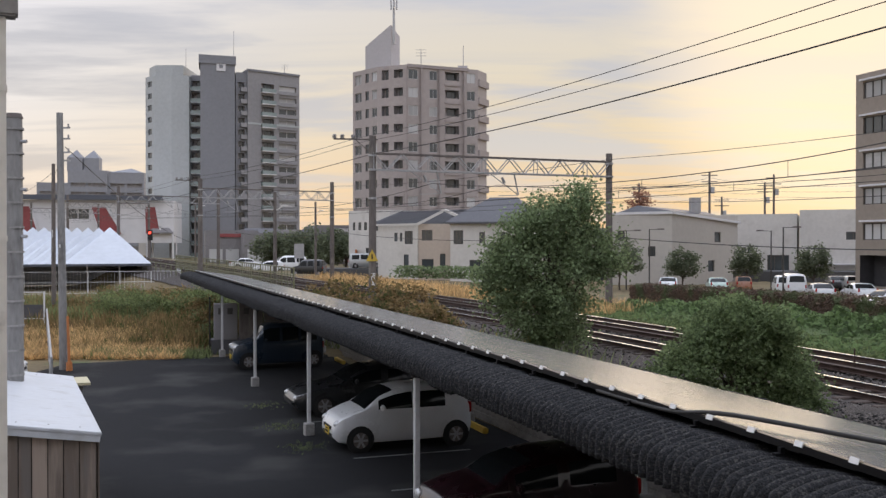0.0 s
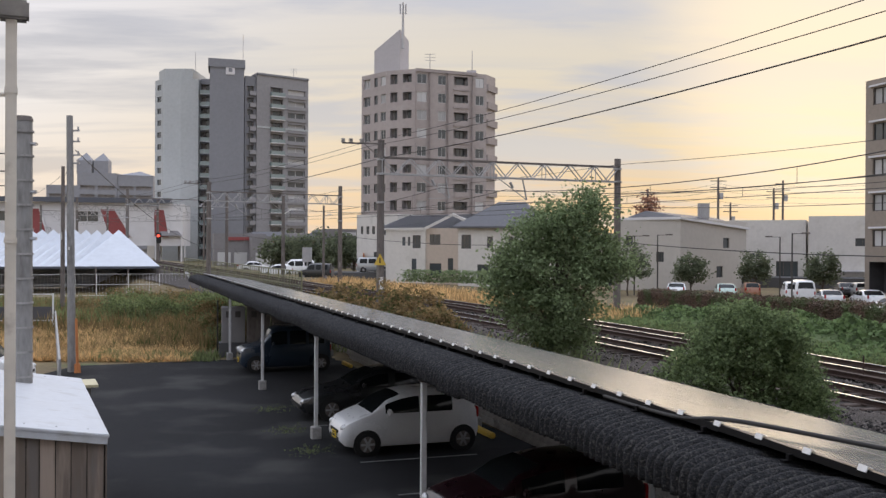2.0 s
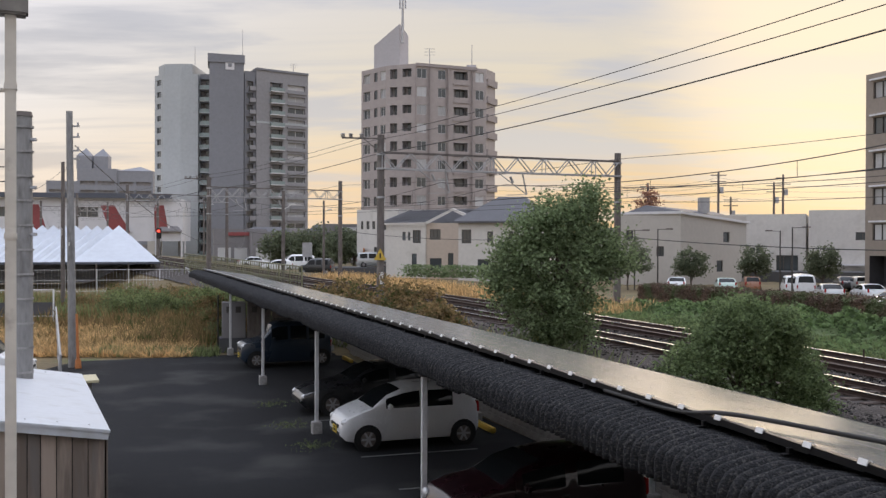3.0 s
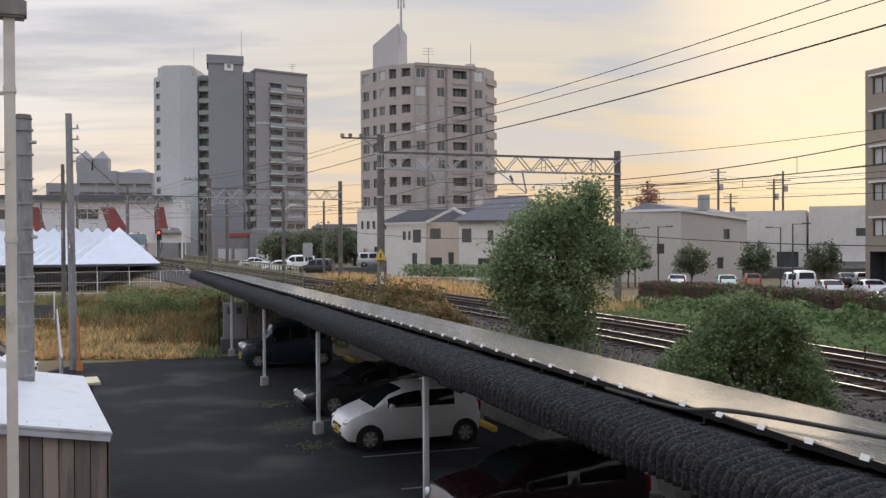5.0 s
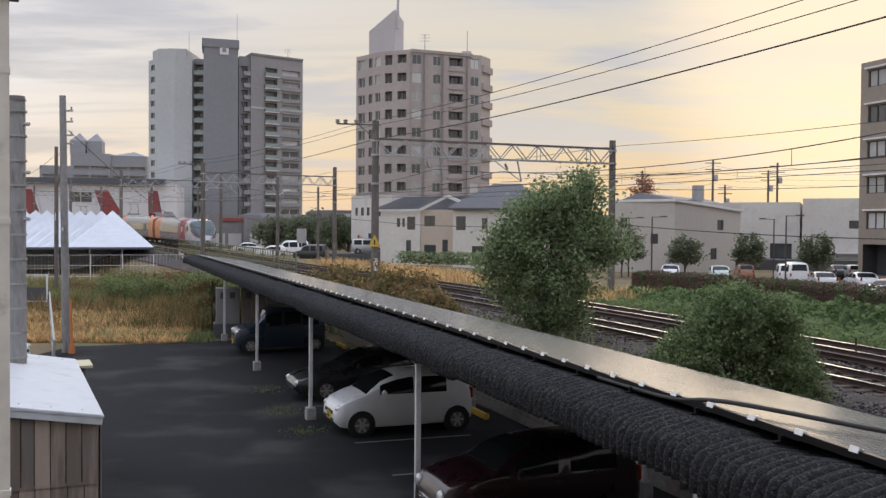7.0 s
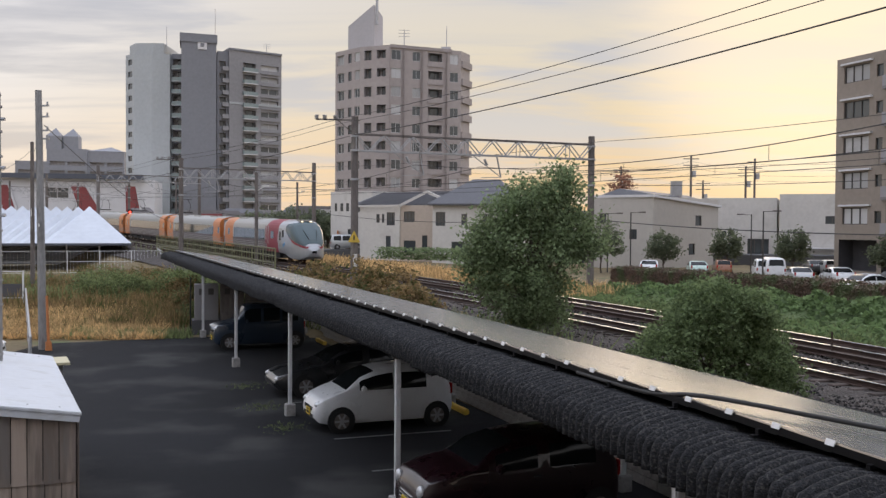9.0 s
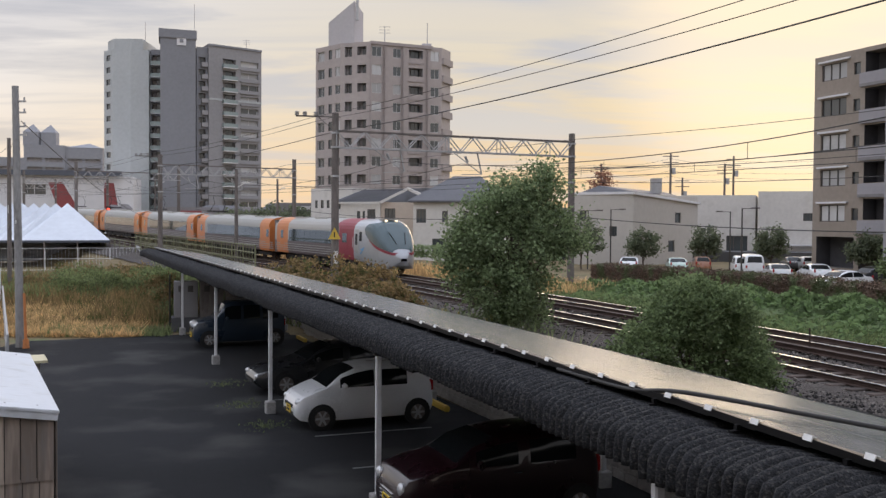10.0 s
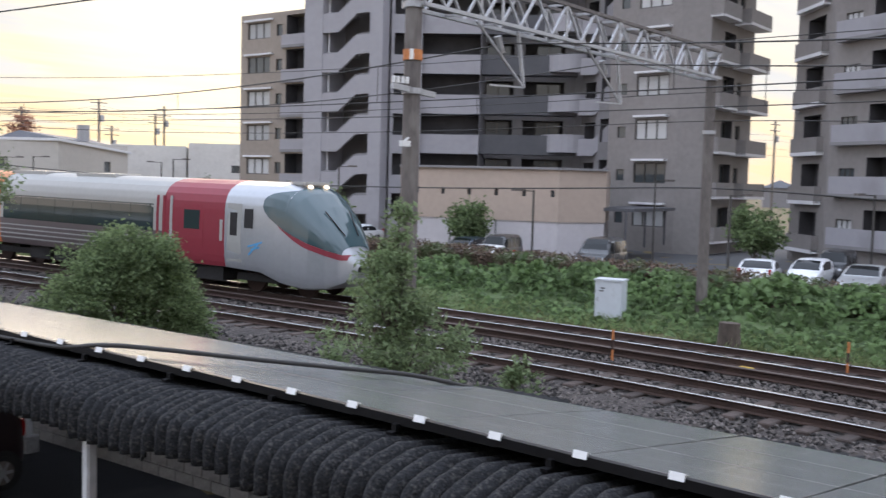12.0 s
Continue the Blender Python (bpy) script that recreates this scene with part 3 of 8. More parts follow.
slab("road", [(-60, 140), (-34, 122), (-14, 116), (60, 100), (60, 106), (-14, 122), (-34, 128), (-60, 147)], 1.5, 1.4, M["asphalt2"], "grey asphalt road behind the railway", "road")

# ---- the carport: its front line, parallel to the railway ----
CY = np.arange(-12.0, 62.0, 0.035)
CTH = np.radians(20.0 - 5.5 * np.exp(-np.clip(CY, 0, 99) / 7.0))
CX = np.concatenate([[0], np.cumsum(-np.tan((CTH[1:] + CTH[:-1]) / 2) * 0.035)])
CX += -0.44 - np.interp(15.08, CY, CX)
CS = np.concatenate([[0], np.cumsum(np.hypot(np.diff(CX), np.diff(CY)))])


def front_at(s, off=0.0):
    x, y, th = np.interp(s, CS, CX), np.interp(s, CS, CY), np.interp(s, CS, CTH)
    return float(x + off * np.cos(th)), float(y + off * np.sin(th)), float(th)


def cs_of_y(y):
    return float(np.interp(y, CY, CS))


def roof_z(o):
    """Height of the roof sheet, o metres behind its front."""
    return 2.98 - 0.150 * max(0.0, o - 0.4)


def build_carport():
    t = thing("carport", "long open carport with mossy corrugated slate roof on posts", "carport")
    # section of the sheet: apron, rounded eave, slope to the back
    sec = [(0.0, 2.59), (0.0, 2.64), (0.0, 2.70), (0.003, 2.755), (0.014, 2.80), (0.036, 2.84), (0.072, 2.872), (0.12, 2.895), (0.19, 2.917), (0.28, 2.938), (0.37, 2.956), (0.46, 2.970)]
    sec += [(o, roof_z(o)) for o in (0.8, 1.6, 2.6, 3.6, 4.6)]
    pitch, s_end = 0.138, CS[-1] - 6
    s0 = cs_of_y(-6.0)
    rng = np.random.default_rng(2)
    nrm = []
    for i, (o, z) in enumerate(sec):
        a, b = sec[max(0, i - 1)], sec[min(len(sec) - 1, i + 1)]
        d = Vector((b[0] - a[0], b[1] - a[1])).normalized()
        nrm.append((-d.y, d.x))
    v, f = [], []
    steps = 10
    ns = int((s_end - s0) / pitch * steps)
    k = len(sec)
    sag = lobe = 0.0
    for i in range(ns):
        s = s0 + i * pitch / steps
        if i % (steps * 7) == 0:
            sag = rng.normal(0, 0.012)
        w = 0.045 * (1.7 * abs(math.cos(math.pi * i / steps)) ** 0.8 - 1)
        if i % steps == steps // 2:
            lobe = rng.normal(0, 0.003)
        w += lobe + 0.004 * math.sin(s * 2.1) * math.sin(s * 0.73 + 1)
        x0, y0, th = front_at(s)
        c, sn = math.cos(th), math.sin(th)
        for (o, z), (no, nz) in zip(sec, nrm):
            g = w + (rng.normal(0, 0.003) if o < 0.6 else 0.0)
            oo, zz = o + g * no + sag * 0.4, z + g * nz + sag * (0.6 if o > 0.05 else 1.4)
            v.append((x0 + oo * c, y0 + oo * sn, zz))
    for i in range(ns - 1):
        for j in range(k - 1):
            f.append((i * k + j, i * k + j + 1, (i + 1) * k + j + 1, (i + 1) * k + j))
    ob = new("roof", arrays("roof", v, f, M["slate"], True)); ob.parent = t
    sm = ob.modifiers.new("thickness", "SOLIDIFY"); sm.thickness = 0.012; sm.offset = 0
    # posts, footings, beams, purlins
    post_y = [0.25, 7.9, 15.35, 23.3, 31.2, 39.2, 47.0, 55.0]
    for y in post_y:
        s = cs_of_y(y)
        for o, top in ((0.12, 2.58), (4.3, 2.2)) if y < 42 else ((4.3, 2.2),):
            x, yy, th = front_at(s, o)
            bm = bmesh.new(); box(bm, (0, 0, (0.3 + top) / 2), (0.09, 0.09, top - 0.3))
            bmesh.ops.bevel(bm, geom=bm.edges[:], offset=0.012, segments=2, affect="EDGES")
            p = part("post", bm, M["post_grey"], t, m=pose(x, yy, 0, 0, 0, math.degrees(th)))
            bm = bmesh.new(); box(bm, (0, 0, 0.13), (0.24, 0.24, 0.36))
            bmesh.ops.bevel(bm, geom=bm.edges[:], offset=0.02, segments=1, affect="EDGES")
            part("footing", bm, M["concrete"], p, "concrete footing")
        a, b = front_at(s, 0.05), front_at(s, 4.5)
        bm = bmesh.new(); bar(bm, (a[0], a[1], 2.62), (b[0], b[1], 2.18), 0.1, 0.16)
        part("beam", bm, M["darkwood"], t)
    for o, z in ((0.15, 2.66), (1.6, 2.62), (3.0, 2.42), (4.4, 2.2)):
        for ya, yb in zip(post_y[:-1], post_y[1:]):
            a, b = front_at(cs_of_y(ya), o), front_at(cs_of_y(yb), o)
            bm = bmesh.new(); bar(bm, (a[0], a[1], z), (b[0], b[1], z), 0.07, 0.11)
            part("purlin", bm, M["darkwood"], t)


build_carport()


def build_back_wall():
    """Low retaining wall behind the parked cars, in courses of block."""
    t = thing("retaining_wall", "low concrete block retaining wall below the railway", "wall", kind="structure")
    bm = bmesh.new(); box(bm, (0, 0, 0), (0.14, 0.385, 0.185))
    bmesh.ops.bevel(bm, geom=bm.edges[:], offset=0.006, segments=1, affect="EDGES")
    me = mesh_of("block", bm, M["concrete"])
    s0 = cs_of_y(10)
    for i in range(75):
        for r in range(4):
            s = s0 + (i + 0.5 * (r % 2)) * 0.4
            x, y, th = front_at(s, 4.9)
            piece("block", me, t, pose(x, y, 0.1 + 0.195 * r, 0, 0, math.degrees(th)))
    bm = bmesh.new()
    for ya in range(-6, 54, 6):
        a, b = front_at(cs_of_y(ya), 4.99), front_at(cs_of_y(ya + 6), 4.99)
        bar(bm, (a[0], a[1], 0.36), (b[0], b[1], 0.36), 0.1, 0.76)
    part("core", bm, M["concrete"], t)
    fence = thing("board_fence", "dark weathered board fence behind the carport", "fence")
    bm = bmesh.new(); box(bm, (0, 0, 0.68), (0.025, 0.19, 1.36))
    mb = mesh_of("board", bm, M["darkwood"])
    rng = random.Random(4)
    for i in range(200):
        x, y, th = front_at(s0 - 12 + i * 0.21, 5.0)
        piece("board", mb, fence, pose(x, y, 0.74 + rng.uniform(-0.02, 0.02), 0, 0, math.degrees(th)))


build_back_wall()


def build_panels():
    """Three rows of solar panels lying on the roof, with clamps along the front rail."""
    L_, W_ = 1.22, 0.86
    tilt = math.degrees(math.atan(0.150))
    bm = bmesh.new(); box(bm, (0, 0, 0.0), (W_ - 0.008, L_ - 0.003, 0.012))
    glass = mesh_of("glass", bm, M["solar"])
    bm = bmesh.new()
    for x in (-1, 1):
        box(bm, (x * (W_ / 2 - 0.012), 0, -0.022), (0.014, L_ - 0.14, 0.036))
        box(bm, (0, x * (L_ / 2 - 0.012), -0.024), (W_ - 0.04, 0.012, 0.03))
    frame_ = mesh_of("frame", bm, M["panel_edge"])
    s = cs_of_y(-2.0)
    first = {}
    while s < CS[-1] - 8:
        for r in range(3):
            o = 0.70 + W_ * (r + 0.5)
            x, y, th = front_at(s + L_ / 2, o)
            m = pose(x, y, roof_z(o) + 0.157, 0, 0, math.degrees(th)) @ pose(0, 0, 0, 0, tilt, 0)
            t = thing("solar_panel", "dark framed solar panel lying on the carport roof", "solar panel", m, "solar panels on the roof")
            piece("glass", glass, t, Matrix()); piece("frame", frame_, t, Matrix())
        s += L_
    rack = thing("panel_rack", "black mounting rack with bright clamps under solar panels", "mounting rack")
    bm = bmesh.new(); box(bm, (0, 0, 0), (0.010, 0.095, 0.048)); box(bm, (0.022, 0, 0.022), (0.034, 0.095, 0.006))
    clip = mesh_of("clamp", bm, M["clip"])
    bm = bmesh.new(); box(bm, (0, 0, -0.02), (0.04, 0.04, 0.06)); box(bm, (-0.03, 0, -0.045), (0.08, 0.05, 0.02))
    foot = mesh_of("bracket", bm, M["panel_frame"])
    s = cs_of_y(-2.0)
    i = 0
    while s < CS[-1] - 8.5:
        a, b = front_at(s, 0.68), front_at(s + L_ / 2, 0.68)
        bm = bmesh.new(); bar(bm, (a[0], a[1], 3.062), (b[0], b[1], 3.072), 0.045, 0.062)
        part("rail", bm, M["panel_frame"], rack)
        piece("clamp", clip, rack, pose(a[0] - 0.024, a[1], 3.107, 0, 0, math.degrees(a[2])) @ pose(0, 0, 0, 0, 24, 0))
        if i % 2 == 0:
            piece("bracket", foot, rack, pose(*front_at(s + 0.2, 0.64)[:2], 3.035, 0, 0, math.degrees(a[2])))
        s += L_ / 2
        i += 1
    # black cable that leaves the front rail and crosses the panels
    pts = []
    for y, o, z in ((10.6, 0.66, 3.03), (9.6, 0.66, 3.03), (9.0, 0.66, 3.06), (8.6, 0.70, 3.145), (8.2, 0.93, 3.135), (7.7, 1.43, 3.055), (7.0, 2.18, 2.945), (6.5, 2.88, 2.84), (6.2, 3.48, 2.6)):
        x, yy, th = front_at(cs_of_y(y), o)
        pts.append((x, yy, z))
    cable("power_cable", pts, 0.022, "thick black cable lying across solar panels", "cable")


def cable(name, pts, r, label, category, mat_=None, parent=None, group=""):
    cu = bpy.data.curves.new(name, "CURVE")
    cu.dimensions, cu.bevel_depth, cu.bevel_resolution, cu.resolution_u = "3D", r, 2, 6
    sp = cu.splines.new("NURBS")
    sp.points.add(len(pts) - 1)
    for p, co in zip(sp.points, pts):
        p.co = (*co, 1)
    sp.use_endpoint_u, sp.order_u = True, 3
    dg = new(name + "_tmp", cu)
    me = bpy.data.meshes.new_from_object(dg.evaluated_get(bpy.context.evaluated_depsgraph_get()))
    bpy.data.objects.remove(dg)
    me.materials.clear()
    me.materials.append(mat_ or M["wire"])
    ob = new(name, me)
    ob.parent = parent
    return tagged(ob, label, category, group) if label else ob


build_panels()

# ---- buildings ----
def win_mesh(glass, frame_, cols=2):
    """A window in a unit opening, its panes set back in one frame; local x across, z up, y out of the wall."""
    bm = bmesh.new()
    e = 0.035
    us = [0.0, e]
    for i in range(1, cols):
        us += [i / cols - e / 2, i / cols + e / 2]
    us += [1 - e, 1.0]
    zs = [0.0, 0.045, 0.955, 1.0]
    V = {}
    def vt(x, y, z):
        k = (round(x, 4), y, z)
        if k not in V:
            V[k] = bm.verts.new((x, y, z))
        return V[k]
    for i in range(len(us) - 1):
        for j in range(3):
            a, b, c, d = us[i], us[i + 1], zs[j], zs[j + 1]
            if i % 2 == 1 and j == 1:
                f = bm.faces.new([vt(a, 0.0, c), vt(b, 0.0, c), vt(b, 0.0, d), vt(a, 0.0, d)])
                for p, q in (((a, c), (b, c)), ((b, c), (b, d)), ((b, d), (a, d)), ((a, d), (a, c))):
                    bm.faces.new([vt(p[0], 0.06, p[1]), vt(q[0], 0.06, q[1]), vt(q[0], 0.0, q[1]), vt(p[0], 0.0, p[1])]).material_index = 1
            else:
                bm.faces.new([vt(a, 0.06, c), vt(b, 0.06, c), vt(b, 0.06, d), vt(a, 0.06, d)]).material_index = 1
    return mesh_of("window", bm, [glass, frame_])


WIN = dict(w=win_mesh(M["pane"], M["frame_w"]), c=win_mesh(M["curtain"], M["frame_w"]), d=win_mesh(M["pane"], M["frame_d"], 3), e=win_mesh(M["curtain"], M["frame_d"], 3), b=win_mesh(M["pane"], M["frame_d"], 2), s=win_mesh(M["pane"], M["frame_d"], 1))


def block(parent, pts, z0, z1, mat_, fronts=None, back=None, name="wall", rim=0.35):
    """A building block over a plan outline (counter-clockwise). fronts: for a side, openings (u0, u1, z0, z1, depth, kind) in shares of its length and metres above z0."""
    fronts = fronts or {}
    bm = bmesh.new()
    n = len(pts)
    wins = []
    for i in range(n):
        a, b = Vector((*pts[i], 0)), Vector((*pts[(i + 1) % n], 0))
        d = b - a
        ln = d.length
        d.normalize()
        out = Vector((d.y, -d.x, 0))
        def P(u, z, k=0.0):
            v = a + d * u - out * k
            return (v.x, v.y, z)
        ops = [(o[0] * ln, o[1] * ln, z0 + o[2], z0 + o[3], o[4], o[5]) for o in fronts.get(i, ())]
        us = sorted({0.0, ln, *[round(o[0], 4) for o in ops], *[round(o[1], 4) for o in ops]})
        zs = sorted({z0 - 1.4, z1, *[round(o[2], 4) for o in ops], *[round(o[3], 4) for o in ops]})
        for u0, u1 in zip(us[:-1], us[1:]):
            run = None
            for q0, q1 in zip(zs[:-1], zs[1:]):
                um, zm = (u0 + u1) / 2, (q0 + q1) / 2
                hole = any(o[0] < um < o[1] and o[2] < zm < o[3] for o in ops)
                if not hole:
                    run = [run[0], q1] if run else [q0, q1]
                if (hole or q1 == zs[-1]) and run:
                    poly(bm, [P(u0, run[0]), P(u1, run[0]), P(u1, run[1]), P(u0, run[1])])
                    run = None
        for u0, u1, q0, q1, k, kind in ops:
            mi = 1 if kind in "bo" and back else 0
            for A, B in (((u0, q0), (u1, q0)), ((u1, q0), (u1, q1)), ((u1, q1), (u0, q1)), ((u0, q1), (u0, q0))):
                poly(bm, [P(*A), P(*B), P(*B, k), P(*A, k)], mi)
            poly(bm, [P(u0, q0, k), P(u1, q0, k), P(u1, q1, k), P(u0, q1, k)], mi)
            ang = math.atan2(d.y, d.x)
            if kind in "wcdesb":
                w_, h_ = (u1 - u0) * (1.0 if kind != "b" else 0.62), (q1 - q0) * (1.0 if kind != "b" else 0.98)
                du = 0 if kind != "b" else (u1 - u0) * 0.3
                base = Vector(P(u0 + du, q0, k - 0.03))
                m = Matrix.LocRotScale(base, Euler((0, 0, ang)), (w_, -1.0, h_))
                wins.append((kind, m))
    top = [(*p, z1) for p in pts]
    poly(bm, top)
    c = sum((Vector(p) for p in top), Vector()) / n
    if rim:
        for i in range(n):
            a, b = Vector(top[i]), Vector(top[(i + 1) % n])
            ai, bi = a + (c - a).normalized() * 0.3, b + (c - b).normalized() * 0.3
            up = Vector((0, 0, rim))
            poly(bm, [a, b, b + up, a + up]); poly(bm, [a + up, b + up, bi + up, ai + up]); poly(bm, [ai + up, bi + up, bi, ai])
    me = bpy.data.meshes.new(name)
    bmesh.ops.remove_doubles(bm, verts=bm.verts[:], dist=0.002)
    bm.to_mesh(me); bm.free()
    me.materials.append(mat_); me.materials.append(back or mat_)
    ob = new(name, me); ob.parent = parent
    for kind, m in wins:
        piece("window", WIN[kind], parent, m)
    return ob


def floors(n, h, cols, start=0):
    """Openings repeated on n floors of height h."""
    return [(u0, u1, h * (start + i) + a, h * (start + i) + b, k, kind) for i in range(n) for u0, u1, a, b, k, kind in cols]


def mix_kinds(ops, seed, share=0.4, swap="wc"):
    """Some windows of a front are curtained."""
    rng = random.Random(seed)
    return [(*o[:5], swap[1]) if o[5] == swap[0] and rng.random() < share else o for o in ops]


def slabs(parent, a, b, z0, n, h, out, w, th, mat_, name="balcony", rail_mat=None, rail_h=1.0):
    """Balcony slabs with parapets, standing out from a front between a and b."""
    a, b = Vector((*a, 0)), Vector((*b, 0))
    d = (b - a).normalized(); o = Vector((d.y, -d.x, 0)); ln = (b - a).length
    bm = bmesh.new()
    box(bm, (ln / 2, -out / 2, 0), (ln, out, th))
    if rail_mat:
        box(bm, (ln / 2, -out + 0.05, rail_h / 2), (ln, 0.08, rail_h), mi=1)
        for x in (0.04, ln - 0.04):
            box(bm, (x, -out / 2, rail_h / 2), (0.08, out - 0.1, rail_h), mi=1)
    me = mesh_of(name, bm, [mat_, rail_mat or mat_])
    for i in range(n):
        piece(name, me, parent, Matrix.Translation((a.x, a.y, z0 + i * h)) @ Matrix.Rotation(math.atan2(d.y, d.x), 4, "Z"))


def antenna(parent, x, y, z, h, arms=3):
    bm = bmesh.new()
    rod(bm, (x, y, z), (x, y, z + h), 0.09, 0.06, 6)
    for i in range(arms):
        bar(bm, (x - 0.9, y, z + h - 0.1 - 0.5 * i), (x + 0.9, y, z + h - 0.1 - 0.5 * i), 0.06, 0.06)
    part("antenna", bm, M["galv"], parent)


def build_tower_a():
    t = thing("apartment_tower", "tall taupe and pale grey tiled apartment tower of fifteen storeys", "apartment building")
    h, z0 = 3.0, 1.0
    # pale rounded wing
    pale = [(-77.4, 250.3), (-75.6, 244.6), (-72.6, 241.5), (-68.0, 240.9), (-63.8, 241.7), (-63.6, 262), (-74, 266)]
    side = floors(15, h, [(0.25, 0.75, 0.9, 2.2, 0.8, "b")])
    fr = floors(15, h, [(0.25, 0.75, 0.9, 2.3, 0.3, "s")])
    block(t, pale, z0, 46.2, M["wall_a"], {0: side, 1: fr}, M["interior"])
    block(t, [(-75.2, 246.5), (-72.4, 242.2), (-68, 241.8), (-65.4, 242.2), (-65.4, 258), (-74, 260)], 46.2, 48.9, M["wall_a"])
    # recessed balcony column with tinted parapets
    block(t, [(-63.8, 243.6), (-60.2, 243.6), (-60.2, 256), (-63.8, 256)], z0, 46.6, M["wall_a2"], {0: floors(15, h, [(0.06, 0.94, 1.1, 2.6, 1.2, "b")])}, M["interior"])
    slabs(t, (-63.7, 243.4), (-60.0, 243.4), z0, 15, h, 0.9, 3.4, 0.2, M["wall_a"], rail_mat=M["teal"])
    # lift tower
    block(t, [(-60.2, 238.6), (-52.2, 241.4), (-55.0, 250.5), (-62.5, 248)], z0, 50.6, M["wall_a2"], {3: floors(15, h, [(0.55, 0.8, 0.9, 2.1, 0.3, "s")])})
    block(t, [(-60.5, 238.2), (-51.9, 241.2), (-54.8, 250.9), (-62.9, 248.3)], 50.6, 51.3, M["wall_a2"], rim=0)
    bm = bmesh.new()
    box(bm, (0, 0, 0), (2.2, 0.12, 2.2)); box(bm, (0, -0.1, 0), (0.9, 0.12, 0.9), mi=1)
    part("sign_panel", bm, [M["st_white"], M["wall_a2"]], t, "plain square sign panel", m=pose(-55.4, 240.1, 48.6, 0, 0, 19))
    # recessed link and main wing
    block(t, [(-52.4, 243.2), (-49.6, 245.0), (-51.5, 252), (-54.5, 251)], z0, 47.4, M["wall_a2"], {0: floors(15, h, [(0.15, 0.7, 0.9, 2.3, 0.8, "b")])}, M["interior"])
    slabs(t, (-51.4, 243.7), (-50.0, 244.6), z0, 15, h, 0.7, 1.5, 0.2, M["wall_a3"], rail_mat=M["wall_a3"])
    main = mix_kinds(floors(15, h, [(0.26, 0.50, 0.9, 2.45, 1.0, "b"), (0.60, 0.94, 0.95, 2.3, 0.7, "w")]), 1, 0.5)
    block(t, [(-49.6, 244.2), (-37.8, 253.2), (-45, 266), (-56, 257)], z0, 48.4, M["wall_a3"], {0: main}, M["interior"])
    a, b = Vector((-49.6, 244.2)), Vector((-37.8, 253.2))
    slabs(t, a.lerp(b, 0.25), a.lerp(b, 0.52), z0 + 0.1, 15, h, 0.9, 3.6, 0.22, M["st_white"], rail_mat=M["teal"])
    slabs(t, a.lerp(b, 0.59), a.lerp(b, 0.95), z0 + 0.1, 15, h, 0.35, 3.6, 0.3, M["wall_a3"])
    slabs(t, a, b, 35.0, 1, h, 0.12, 14, 0.5, M["wall_a"], name="cornice")
    slabs(t, a, b, 48.5, 1, h, 0.3, 14, 0.5, M["wall_a2"], name="cornice")
    antenna(t, -41.5, 252, 48.6, 2.6); antenna(t, -66, 247, 48.9, 5.5, 0); antenna(t, -53.5, 246, 51.3, 7.5, 0)


